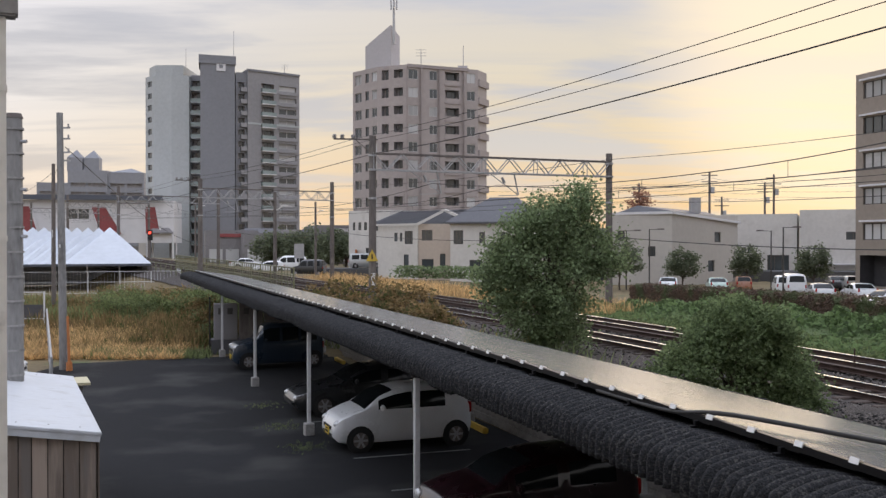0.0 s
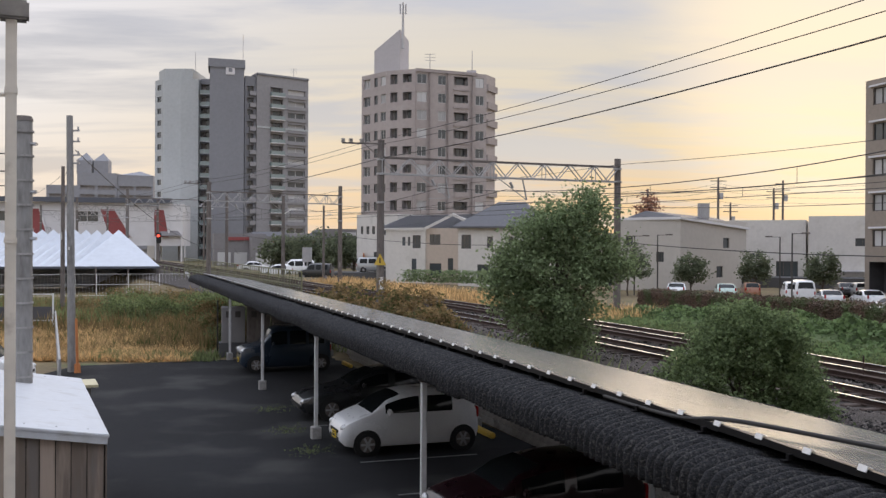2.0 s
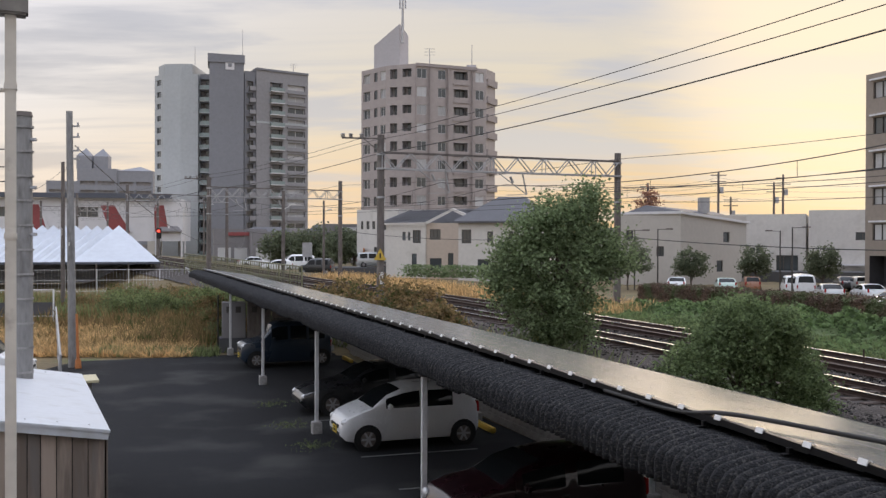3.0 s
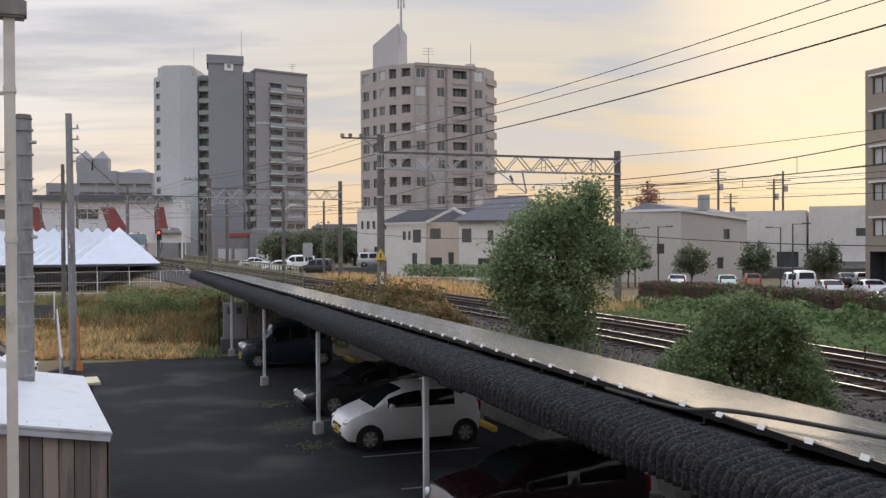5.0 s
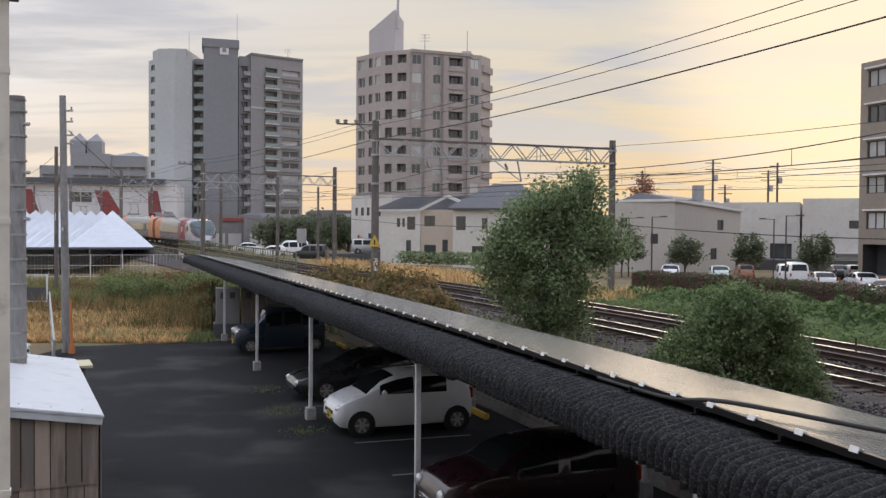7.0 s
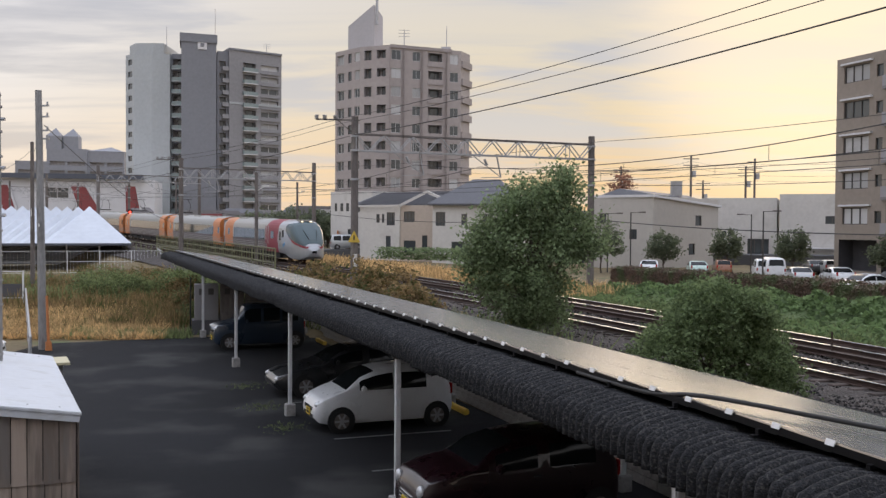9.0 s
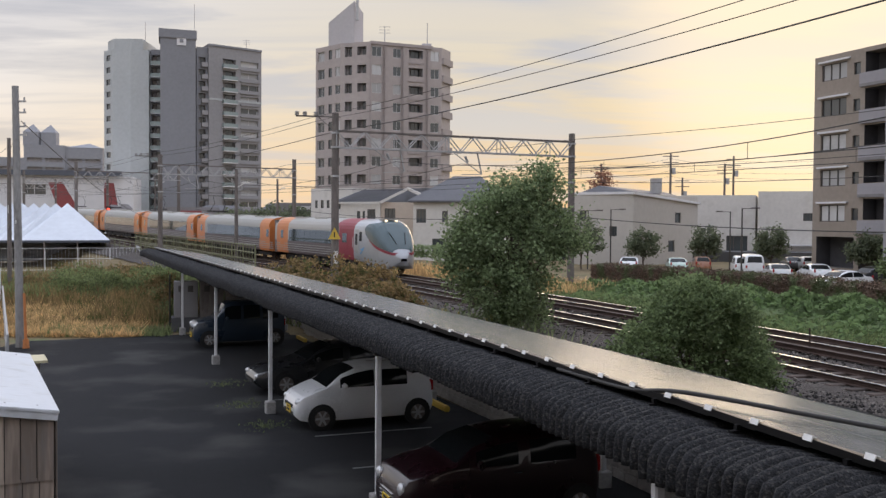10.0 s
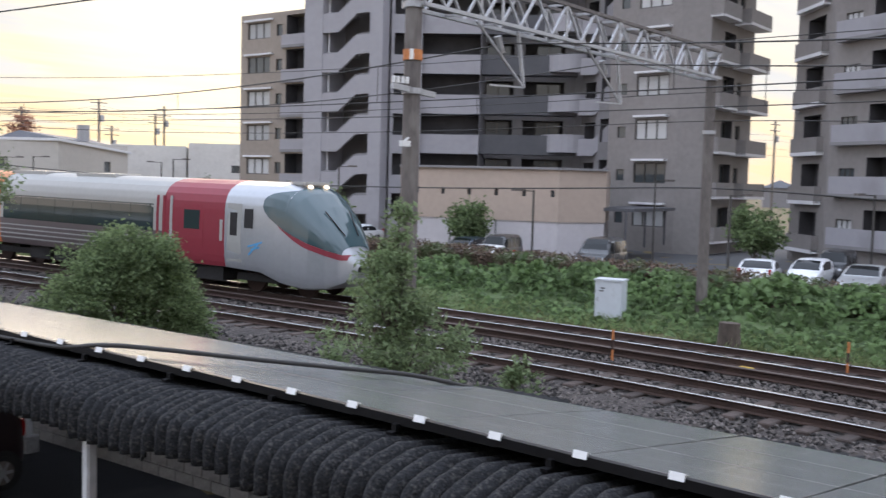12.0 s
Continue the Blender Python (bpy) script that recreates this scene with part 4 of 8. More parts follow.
def build_tower_b():
    t = thing("apartment_tower", "brown-pink tiled apartment tower of eleven storeys with peaked rooftop block", "apartment building")
    h, z0 = 2.93, 1.0
    pts = [(-15.2, 162.3), (-10.7, 157.1), (-5.8, 154.9), (5.8, 159.9), (7.4, 163.4), (3, 175), (-12, 172)]
    f0 = mix_kinds(floors(11, h, [(0.08, 0.36, 0.7, 2.3, 0.3, "w"), (0.52, 0.66, 0.8, 2.3, 0.2, "s"), (0.78, 0.98, 0.8, 2.3, 0.2, "w")]), 2)
    f1 = floors(11, h, [(0.14, 0.38, 0.8, 2.4, 0.9, "b"), (0.56, 0.86, 1.0, 2.35, 1.1, "b")])
    f2 = mix_kinds(floors(11, h, [(0.02, 0.15, 0.75, 2.35, 0.15, "w"), (0.31, 0.42, 0.75, 2.3, 0.15, "w"), (0.53, 0.73, 0.95, 2.3, 1.1, "b"), (0.84, 0.96, 0.75, 2.35, 0.15, "w")]), 3, 0.5)
    block(t, pts, z0, 33.0, M["wall_b"], {0: f0, 1: f1, 2: f2}, M["interior"])
    a, b = Vector(pts[2]), Vector(pts[3])
    slabs(t, a.lerp(b, 0.52), a.lerp(b, 0.74), z0 + 0.15, 11, h, 0.15, 3, 0.25, M["wall_b2"])
    slabs(t, a, a.lerp(b, 0.86), 33.2, 1, h, 0.2, 3, 0.5, M["wall_b2"], name="cornice")
    slabs(t, (5.8, 159.9), (7.5, 163.6), z0 + 0.9, 11, h, 0.35, 3, 1.1, M["wall_b2"])
    for u in (0.0, 0.2, 0.455, 0.80):
        p = a.lerp(b, u)
        bm = bmesh.new(); bar(bm, (p.x, p.y - 0.12, z0), (p.x, p.y - 0.12, 33), 0.9, 0.12)
        part("pilaster", bm, M["wall_b2"], t)
    # rooftop block with a sloping top
    bm = bmesh.new()
    P = [(-12.9, 159.9), (-8.5, 157.0), (-7.2, 160.2), (-11.4, 163.0)]
    zt = [37.2, 40.2, 38.9, 37.0]
    lo = [bm.verts.new((*p, 33.0)) for p in P]; hi = [bm.verts.new((*p, z)) for p, z in zip(P, zt)]
    bm.faces.new(hi)
    for i in range(4):
        bm.faces.new((lo[i], lo[(i + 1) % 4], hi[(i + 1) % 4], hi[i]))
    part("rooftop_block", bm, M["tower_b"], t)
    bm = bmesh.new()
    rod(bm, (-8.0, 156.8, 37), (-8.0, 156.8, 44.5), 0.28, 0.14, 8)
    for k in range(4):
        box(bm, (-8.0 + 0.45 * math.cos(k * 1.57), 156.8 + 0.45 * math.sin(k * 1.57), 43.4), (0.25, 0.25, 1.6))
    part("radio_mast", bm, M["galv"], t)
    antenna(t, -3.6, 158, 33.2, 3.2); antenna(t, 3.4, 161.5, 33.5, 4.2, 0)
    bm = bmesh.new(); box(bm, (3.3, 161.6, 33.8), (1.6, 1.2, 0.9)); box(bm, (-1, 160, 33.6), (2.5, 1.2, 0.5))
    part("roof_unit", bm, M["tower_b"], t)


def build_far_block():
    t = thing("apartment_block", "distant grey apartment block with stepped roofs", "apartment building")
    ops = mix_kinds(floors(8, 3.1, [(0.1, 0.9, 0.9, 2.3, 0.8, "o")]), 4)
    block(t, [(-136.3, 322.4), (-127.3, 326), (-127, 340), (-136, 340)], 1, 24.5, M["wall_c"], {0: ops[:7]}, M["interior"])
    block(t, [(-127.3, 326), (-115.4, 330.4), (-115, 345), (-127, 345)], 1, 29, M["wall_c"], {0: floors(8, 3.1, [(0.08, 0.45, 0.9, 2.3, 0.8, "o"), (0.52, 0.95, 0.9, 2.3, 0.8, "o")])}, M["interior"])
    block(t, [(-115.4, 331.4), (-103.9, 334.2), (-104, 348), (-115, 348)], 1, 28.5, M["wall_c"], {0: floors(8, 3.1, [(0.06, 0.45, 0.9, 2.3, 0.8, "o"), (0.52, 0.94, 0.9, 2.3, 0.8, "o")])}, M["interior"])
    bm = bmesh.new()
    for x, y in ((-125.5, 329), (-120.4, 331)):
        prism(bm, [(x - 2.4, y - 2), (x + 2.4, y - 1.2), (x + 2, y + 3), (x - 2.6, y + 3)], 29, 33.6)
        q = [(x - 2.4, y - 2), (x + 2.4, y - 1.2), (x + 2, y + 3), (x - 2.6, y + 3)]
        for i in range(4):
            poly(bm, [(*q[i], 33.6), (*q[(i + 1) % 4], 33.6), (x, y + 0.7, 36.4)])
    poly(bm, [(-115.4, 331.3, 28.8), (-103.9, 334.1, 28.8), (-109.5, 338, 30.6)])
    part("peaked_roof", bm, M["wall_c"], t)


def build_station():
    t = thing("station_building", "white station building with slanting red cladding and blue-grey roof edge", "station", Matrix.Translation((0, 0, 4.7 * (1 - 1.4))) @ Matrix.Scale(1.4, 4))
    d = Vector((-46.1 + 72.0, 153.2 - 148.5)).normalized()
    A, B = Vector((-80.0, 147.0)), Vector((-43.0, 153.7))
    n = Vector((-d.y, d.x)) * 14
    pts = [tuple(A), tuple(B), tuple(B + n), tuple(A + n)]
    block(t, pts, 6.0, 11.0, M["st_white"], {0: [(0.564, 0.61, 2.4, 3.9, 0.3, "d"), (0.612, 0.655, 2.4, 3.9, 0.3, "d"), (0.17, 0.30, 2.4, 3.9, 0.3, "d")]}, M["interior"])
    for u in (0.02, 0.3, 0.98):
        q = A.lerp(B, u) + n * 0.3
        bm = bmesh.new(); rod(bm, (q.x, q.y, 2.2), (q.x, q.y, 6.0), 0.4, 0.4, 12); part("pier", bm, M["concrete"], t)
    bm = bmesh.new()
    bar(bm, (A.x, A.y - 0.5, 11.75), (B.x - 1.5, B.y - 0.8, 11.75), 1.2, 0.75)
    part("roof_edge", bm, M["navy"], t, "rounded dark blue-grey roof edge")
    for lo, hi in (((0.354, 0.454), (0.316, 0.421)), ((0.704, 0.788), (0.664, 0.722)), ((0.885, 0.943), (0.882, 0.923))):
        bm = bmesh.new()
        def Q(uu, z, k):
            v = A.lerp(B, uu) - Vector((-d.y, d.x)) * k
            return (v.x, v.y, z)
        for k in (0.15, 0.0):
            poly(bm, [Q(lo[0], 6.0, k), Q(lo[1], 6.0, k), Q(hi[1], 10.3, k), Q(hi[0], 10.3, k)])
        part("red_panel", bm, M["red"], t, "slanting red cladding panel")
        bm = bmesh.new()
        bar(bm, Q(lo[0] - 0.004, 6.0, 0.25), Q(hi[0] - 0.004, 10.3, 0.25), 0.25, 0.3); bar(bm, Q(lo[1] + 0.004, 6.0, 0.25), Q(hi[1] + 0.004, 10.3, 0.25), 0.25, 0.3)
        part("fin", bm, M["st_white"], t)
    bm = bmesh.new()
    q = [(-46.8, 152.2), (-43.0, 153.0), (-43.6, 157.0), (-47.2, 156.2)]
    prism(bm, q, 6.1, 6.3)
    for i in range(4):
        poly(bm, [(*q[i], 6.3), (*q[(i + 1) % 4], 6.3), (-45.2, 154.6, 8.3)])
    part("entrance_roof", bm, M["grey_wall"], t)
    for p in q:
        bm = bmesh.new(); rod(bm, (*p, 1.0), (*p, 6.1), 0.15); part("entrance_post", bm, M["st_white"], t)


def build_tent():
    t = thing("marquee_tent", "long white pleated marquee tent on dark posts", "tent")
    A, B = Vector((-51.5, 87.27)), Vector((-29.05, 95.69))
    d = (B - A).normalized(); n = Vector((-d.y, d.x))
    # pleated cloth: narrow folds along the ridge, and a plain hip at the end
    bm = bmesh.new()
    w = 12.5
    def P(u, k, z):
        v = A + d * u + n * k
        return (v.x, v.y, z)
    ln = (B - A).length
    top_u, slant = ln - 3.75, 4.0
    step = 1.05
    K = int(top_u / step)
    for i in range(K):
        ua, ub = top_u - i * step, top_u - (i + 1) * step
        um = (ua + ub) / 2
        za, zm = 6.22, 5.72
        for k0, sg in ((0.0, 1), (w, -1)):
            q = [P(ua - slant, k0, 2.55), P(ua, w / 2, za), P(um, w / 2, zm), P(um - slant, k0 + 0.25 * sg, 2.55), P(ub, w / 2, za), P(ub - slant, k0, 2.55)]
            for f in ([q[0], q[1], q[2], q[3]], [q[3], q[2], q[4], q[5]]):
                poly(bm, f)
    for k0 in (0.0, w):
        poly(bm, [P(top_u - slant, k0, 2.55), P(ln, k0, 2.55), P(top_u, w / 2, 6.25)])
    poly(bm, [P(ln, 0, 2.55), P(ln, w, 2.55), P(top_u, w / 2, 6.25)])
    ob = part("canopy", bm, M["tent"], t, "white pleated canopy cloth")
    sm = ob.modifiers.new("thickness", "SOLIDIFY"); sm.thickness = 0.03
    bm = bmesh.new()
    for k in (0, w):
        bar(bm, P(0, k, 2.48), P(ln, k, 2.48), 0.12, 0.22)
    bar(bm, P(ln, 0, 2.48), P(ln, w, 2.48), 0.12, 0.22)
    part("eave_beam", bm, M["navy"], t)
    for i in range(9):
        for k in (0, w):
            bm = bmesh.new(); rod(bm, P(ln * i / 8, k, 0), P(ln * i / 8, k, 2.5), 0.08)
            part("post", bm, M["mast"], t)
    bm = bmesh.new()
    bar(bm, P(0, w - 0.5, 1.2), P(ln, w - 0.5, 1.2), 0.1, 2.2)
    part("rear_screen", bm, M["wall_c"], t)


def hip_roof(bm, pts, z, ridge_a, ridge_b, zr, over=0.45):
    c = sum((Vector(p) for p in pts), Vector((0, 0))) / 4
    q = [Vector(p) + (Vector(p) - c).normalized() * over for p in pts]
    A, B = (*ridge_a, zr), (*ridge_b, zr)
    Q = [(*p, z) for p in q]
    poly(bm, [Q[0], Q[1], B, A]); poly(bm, [Q[1], Q[2], B]); poly(bm, [Q[2], Q[3], A, B]); poly(bm, [Q[3], Q[0], A])
    for i in range(4):
        a, b = Q[i], Q[(i + 1) % 4]
        poly(bm, [(*a[:2], z - 0.2), (*b[:2], z - 0.2), b, a])
    poly(bm, [(*p[:2], z - 0.2) for p in Q])


def build_houses():
    # white flat-roofed house
    t = thing("house", "white flat-roofed two-storey house beside the railway", "house")
    two = [(0.10, 0.16, 4.6, 5.6, 0.12, "s"), (0.24, 0.31, 4.6, 5.6, 0.12, "s"), (0.38, 0.45, 4.6, 5.6, 0.12, "s"), (0.60, 0.80, 4.5, 5.7, 0.12, "d"), (0.42, 0.58, 0.9, 2.4, 0.12, "d")]
    block(t, [(-11.9, 121.4), (-6.4, 116.6), (-1, 123), (-6, 128)], 1.6, 8.3, M["white_wall"], {0: two})
    bm = bmesh.new(); box(bm, (-10.9, 120.2, 2.7), (0.12, 0.7, 2.2)); part("door", bm, M["orange"], t, "orange front door", m=Matrix())
    # white and beige pair with a dark gabled roof
    t = thing("house", "white and beige two-storey house with dark gabled roof", "house")
    block(t, [(-7.6, 112.4), (-2.9, 109.4), (0.5, 116), (-4.5, 118)], 1.3, 6.8, M["white_wall"], {0: [(0.42, 0.50, 3.5, 4.5, 0.1, "s"), (0.56, 0.62, 3.5, 4.5, 0.1, "s"), (0.68, 0.88, 3.2, 4.7, 0.1, "d"), (0.66, 0.78, 0.3, 2.0, 0.1, "s")]}, rim=0)
    block(t, [(-2.9, 109.6), (3.2, 107.2), (5, 113), (0.5, 116)], 1.3, 6.8, M["beige_wall"], {0: [(0.08, 0.28, 3.6, 4.8, 0.1, "d"), (0.82, 0.92, 3.6, 4.7, 0.1, "s"), (0.08, 0.3, 0.1, 1.5, 0.1, "s"), (0.42, 0.52, 0.1, 2.1, 0.1, "s")]}, rim=0)
    bm = bmesh.new()
    for u, (x0, y0, x1, y1) in enumerate(((-8.2, 112.2, 3.6, 106.6),)):
        a, b = Vector((-8.4, 112.6)), Vector((3.6, 106.8))
        bk = Vector((2.6, 5.8))
        A, B = (*a, 6.8), (*b, 6.8)
        R0, R1 = (*(a + bk * 0.9 + Vector((1.2, 0.4))), 8.5), (*(b + bk * 0.9 - Vector((1.5, 0))), 8.6)
        poly(bm, [A, B, R1, R0]); poly(bm, [A, R0, (*(a + bk * 1.8), 6.8)]); poly(bm, [B, (*(b + bk * 1.8), 6.8), R1])
        poly(bm, [R0, R1, (*(b + bk * 1.8), 6.8), (*(a + bk * 1.8), 6.8)])
        poly(bm, [A, R0, R1, B])
    ob = part("roof", bm, M["roof_tile"], t, "dark grey tiled roof")
    sm = ob.modifiers.new("thickness", "SOLIDIFY"); sm.thickness = 0.16
    bm = bmesh.new(); bar(bm, (-2.9, 109.0, 6.75), (0.2, 109.4, 8.35), 0.25, 0.3); bar(bm, (0.2, 109.4, 8.35), (2.2, 107.6, 7.4), 0.25, 0.3); bar(bm, (-8.4, 112.4, 6.7), (-2.9, 109.0, 6.75), 0.12, 0.22)
    part("fascia", bm, M["white_wall"], t)
    # white house with a hipped roof
    t = thing("house", "white two-storey house with grey hipped roof", "house")
    P = [(0.8, 104.2), (9.4, 101.6), (12.0, 110), (3.4, 112.6)]
    block(t, P, 1.1, 6.8, M["white_wall"], {0: [(0.04, 0.16, 3.4, 4.9, 0.1, "d"), (0.36, 0.43, 3.5, 4.7, 0.1, "s"), (0.62, 0.68, 3.5, 4.7, 0.1, "s"), (0.24, 0.40, 0.1, 1.7, 0.1, "d"), (0.5, 0.58, 2.4, 3.6, 0.1, "s")]}, rim=0)
    bm = bmesh.new(); hip_roof(bm, P, 6.9, (5.3, 107.6), (8.3, 106.7), 9.7, 0.7)
    part("roof", bm, M["roof_tile"], t, "grey tiled hipped roof")


def build_halls():
    t = thing("hall", "grey-beige clad hall with low pitched roof", "hall")
    P = [(17.2, 98.8), (22.5, 94.4), (32.8, 107.0), (27, 113)]
    block(t, P, 1.1, 7.6, M["hall_wall"], {0: [(0.12, 0.24, 3.8, 4.8, 0.15, "d"), (0.62, 0.74, 2.2, 3.2, 0.15, "d")], 1: [(0.62, 0.72, 3.6, 4.7, 0.2, "s"), (0.52, 0.62, 0.5, 1.7, 0.2, "s")]}, rim=0)
    bm = bmesh.new()
    up = [(17.0, 99.0, 7.75), (22.5, 94.1, 7.75), (33.2, 107.0, 7.0), (27, 113.4, 7.0)]
    poly(bm, up); poly(bm, [(p[0], p[1], p[2] - 0.25) for p in up])
    for i in range(4):
        a, b = up[i], up[(i + 1) % 4]
        poly(bm, [a, b, (b[0], b[1], b[2] - 0.25), (a[0], a[1], a[2] - 0.25)])
    part("roof", bm, M["st_white"], t, "pale flat roof edge")
    bm = bmesh.new()
    for a, b, z in (((20, 99), (29.5, 108), 8.4),):
        poly(bm, [(22.7, 95.2, 7.8), (31.8, 106.2, 7.3), (*b, 8.1), (*a, 8.5)]); poly(bm, [(*a, 8.5), (*b, 8.1), (27, 112, 7.2), (18, 100, 7.7)]); poly(bm, [(22.7, 95.2, 7.8), (*a, 8.5), (18, 100, 7.7)])
    part("upper_roof", bm, M["roof_tile"], t, "dark low-pitched roof")
    bm = bmesh.new(); box(bm, (26.6, 101.5, 8.6), (1.0, 1.0, 1.6)); part("roof_vent", bm, M["galv"], t)
    t = thing("hall", "pale grey two-storey hall with flat stepped roof", "hall")
    block(t, [(33.5, 116), (41.4, 112.4), (46, 124), (38, 127)], 1.0, 7.7, M["white_wall"], {0: [(0.28, 0.34, 2.4, 3.1, 0.15, "s"), (0.36, 0.42, 2.4, 3.1, 0.15, "s"), (0.62, 0.9, 0.2, 2.2, 0.2, "d"), (0.1, 0.15, 3.6, 5.2, 0.15, "s")]})
    block(t, [(41.4, 111.6), (51.5, 106.4), (56, 118), (46, 123)], 1.0, 8.1, M["white_wall"], {0: [(0.44, 0.64, 4.0, 4.9, 0.15, "d"), (0.56, 0.78, 0.4, 0.8, 0.15, "d"), (0.03, 0.09, 1.2, 2.6, 0.15, "s")]})
    bm = bmesh.new(); bar(bm, (41.2, 111.2, 2.2), (52, 105.8, 2.2), 0.6, 0.16); part("canopy", bm, M["st_white"], t)


def build_flats():
    # tan wing
    t = thing("apartment_block", "tan tiled apartment block of six storeys with recessed balconies", "apartment building")
    h, z0 = 3.0, 1.0
    f0 = mix_kinds(floors(5, h, [(0.16, 0.70, 0.9, 2.3, 0.2, "d"), (0.84, 0.98, 1.0, 2.0, 0.2, "s")], 1), 5, 0.9, "de")
    f1 = floors(5, h, [(0.12, 1.0, 1.05, 2.75, 1.4, "b")], 1)
    pts = [(35.5, 82.7), (37.15, 77.5), (38.2, 74.3), (52, 80), (50, 88)]
    block(t, pts, z0, 18.7, M["tan_wall"], {0: f0 + [(0.1, 0.9, 0.0, 2.6, 1.5, "o")], 1: f1 + [(0.0, 1.0, 0.0, 2.6, 2.0, "o")]}, M["painted_gloom"])
    slabs(t, (37.15, 77.5), (38.2, 74.3), z0 + 3.0, 5, h, 0.25, 3, 0.25, M["grey_wall"], rail_mat=M["lilac"])
    slabs(t, (35.7, 82.1), (36.8, 78.7), z0 + 5.5, 5, h, 0.25, 3, 0.15, M["st_white"], name="window_hood")
    # stair tower
    t = thing("apartment_block", "pale lilac apartment block with open zigzag stairs and dark balconies", "apartment building")
    A, B = Vector((34.3, 67.8)), Vector((37.45, 61.4))
    d = (B - A).normalized(); o = Vector((d.y, -d.x)); ang = math.atan2(d.y, d.x); ln = (B - A).length
    n_fl, top = 9, 28.5
    u0, u1 = 1.7, 6.0
    def wallbox(a, b, z0_, z1_, y0, y1, mt="lilac"):
        bm = bmesh.new(); box(bm, ((a + b) / 2, (y0 + y1) / 2, (z0_ + z1_) / 2), (b - a, abs(y1 - y0), z1_ - z0_))
        part("wall", bm, M[mt], t, m=pose(A.x, A.y, 0, 0, 0, math.degrees(ang)))
    wallbox(0, u0, 1, top, 0, 5.5); wallbox(u1, ln, 1, top, 0, 0.9); wallbox(u0, ln, 1, top, 3.0, 5.5, "grey_wall")
    wallbox(u0, ln, top - 0.2, top, 0, 5.5)
    bm = bmesh.new()
    W_ = u1 - u0
    lowl = [(0, 0.0), (0.33 * W_, 0.0), (0.72 * W_, 1.25), (W_, 1.3)]
    uppl = [(0, 1.55), (0.33 * W_, 1.55), (0.72 * W_, 2.85), (W_, 2.9)]
    out = [(x, z) for x, z in uppl] + [(x, z + 3.0) for x, z in lowl[::-1]]
    for y, s in ((0.0, 1), (0.22, -1)):
        poly(bm, [(x, y, z) for x, z in (out if s > 0 else out[::-1])])
    for i in range(len(out)):
        (xa, za), (xb, zb) = out[i], out[(i + 1) % len(out)]
        poly(bm, [(xa, 0, za), (xb, 0, zb), (xb, 0.22, zb), (xa, 0.22, za)])
    band = mesh_of("stair_parapet", bm, M["lilac"])
    bm = bmesh.new()
    for k in range(8):
        box(bm, (0.33 * W_ + k * 0.39 * W_ / 8, 1.3, k * 0.16 + 0.1), (0.39 * W_ / 8 + 0.05, 2.0, 0.3))
    box(bm, (0.16 * W_, 1.6, 0.0), (0.33 * W_, 2.6, 0.2)); box(bm, (0.86 * W_, 1.6, 1.35), (0.28 * W_, 2.6, 0.2))
    flight = mesh_of("stair_flight", bm, M["grey_wall"])
    bm = bmesh.new(); rod(bm, (0.25, 0.5, 0), (0.25, 0.5, 1.6), 0.06); post_ = mesh_of("stair_post", bm, M["st_white"])
    for k in range(-1, n_fl):
        m = pose(A.x, A.y, 0, 0, 0, math.degrees(ang)) @ pose(u0, 0.05, 2.2 + 3.0 * k)
        piece("stair_parapet", band, t, m)
        if k >= 0:
            piece("stair_flight", flight, t, m); piece("stair_post", post_, t, m)
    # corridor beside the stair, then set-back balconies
    block(t, [(38.6, 62.0), (40.6, 60.8), (43, 66), (40, 68)], 1, top, M["lilac"], {0: floors(9, 3.0, [(0.1, 0.55, 1.1, 2.7, 1.0, "o")])}, M["painted_gloom"])
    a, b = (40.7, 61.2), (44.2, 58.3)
    block(t, [a, b, (48, 62), (44, 66)], 1, top, M["lilac"], {0: floors(9, 3.0, [(0.0, 1.0, 1.25, 2.8, 1.6, "o")])}, M["painted_gloom"])
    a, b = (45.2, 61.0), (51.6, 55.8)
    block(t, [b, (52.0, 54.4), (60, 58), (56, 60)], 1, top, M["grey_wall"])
    block(t, [a, b, (56, 60), (49, 67)], 1, top, M["grey_wall"], {0: mix_kinds(floors(9, 3.0, [(0.04, 0.42, 0.95, 2.6, 1.0, "b"), (0.52, 0.9, 0.95, 2.6, 1.0, "b")]), 7)}, M["painted_gloom"])
    slabs(t, (44.4, 60.4), (51.0, 55.0), 1.0, 9, 3.0, 1.3, 8, 0.25, M["dark_wall"], rail_mat=M["dark_wall"], rail_h=1.35)
    # curved balcony fronts
    bm = bmesh.new()
    for i in range(9):
        a0, a1 = radians(185 + i * 14), radians(185 + (i + 1) * 14)
        r = 1.9
        for rr in (r, r - 0.12):
            poly(bm, [(r * math.cos(a0) * rr / r, math.sin(a0) * rr, 0), (math.cos(a1) * rr, math.sin(a1) * rr, 0), (math.cos(a1) * rr, math.sin(a1) * rr, 1.35), (math.cos(a0) * rr, math.sin(a0) * rr, 1.35)])
        poly(bm, [(0, 0, 0), (r * math.cos(a1), r * math.sin(a1), 0), (r * math.cos(a0), r * math.sin(a0), 0)])
        poly(bm, [(r * math.cos(a0), r * math.sin(a0), 1.35), (r * math.cos(a1), r * math.sin(a1), 1.35), ((r - .12) * math.cos(a1), (r - .12) * math.sin(a1), 1.35), ((r - .12) * math.cos(a0), (r - .12) * math.sin(a0), 1.35)])
    cur = mesh_of("curved_balcony", bm, M["lilac"])
    for k in range(9):
        piece("curved_balcony", cur, t, pose(50.4, 55.4, 1.1 + 3.0 * k, 0, 0, -36))
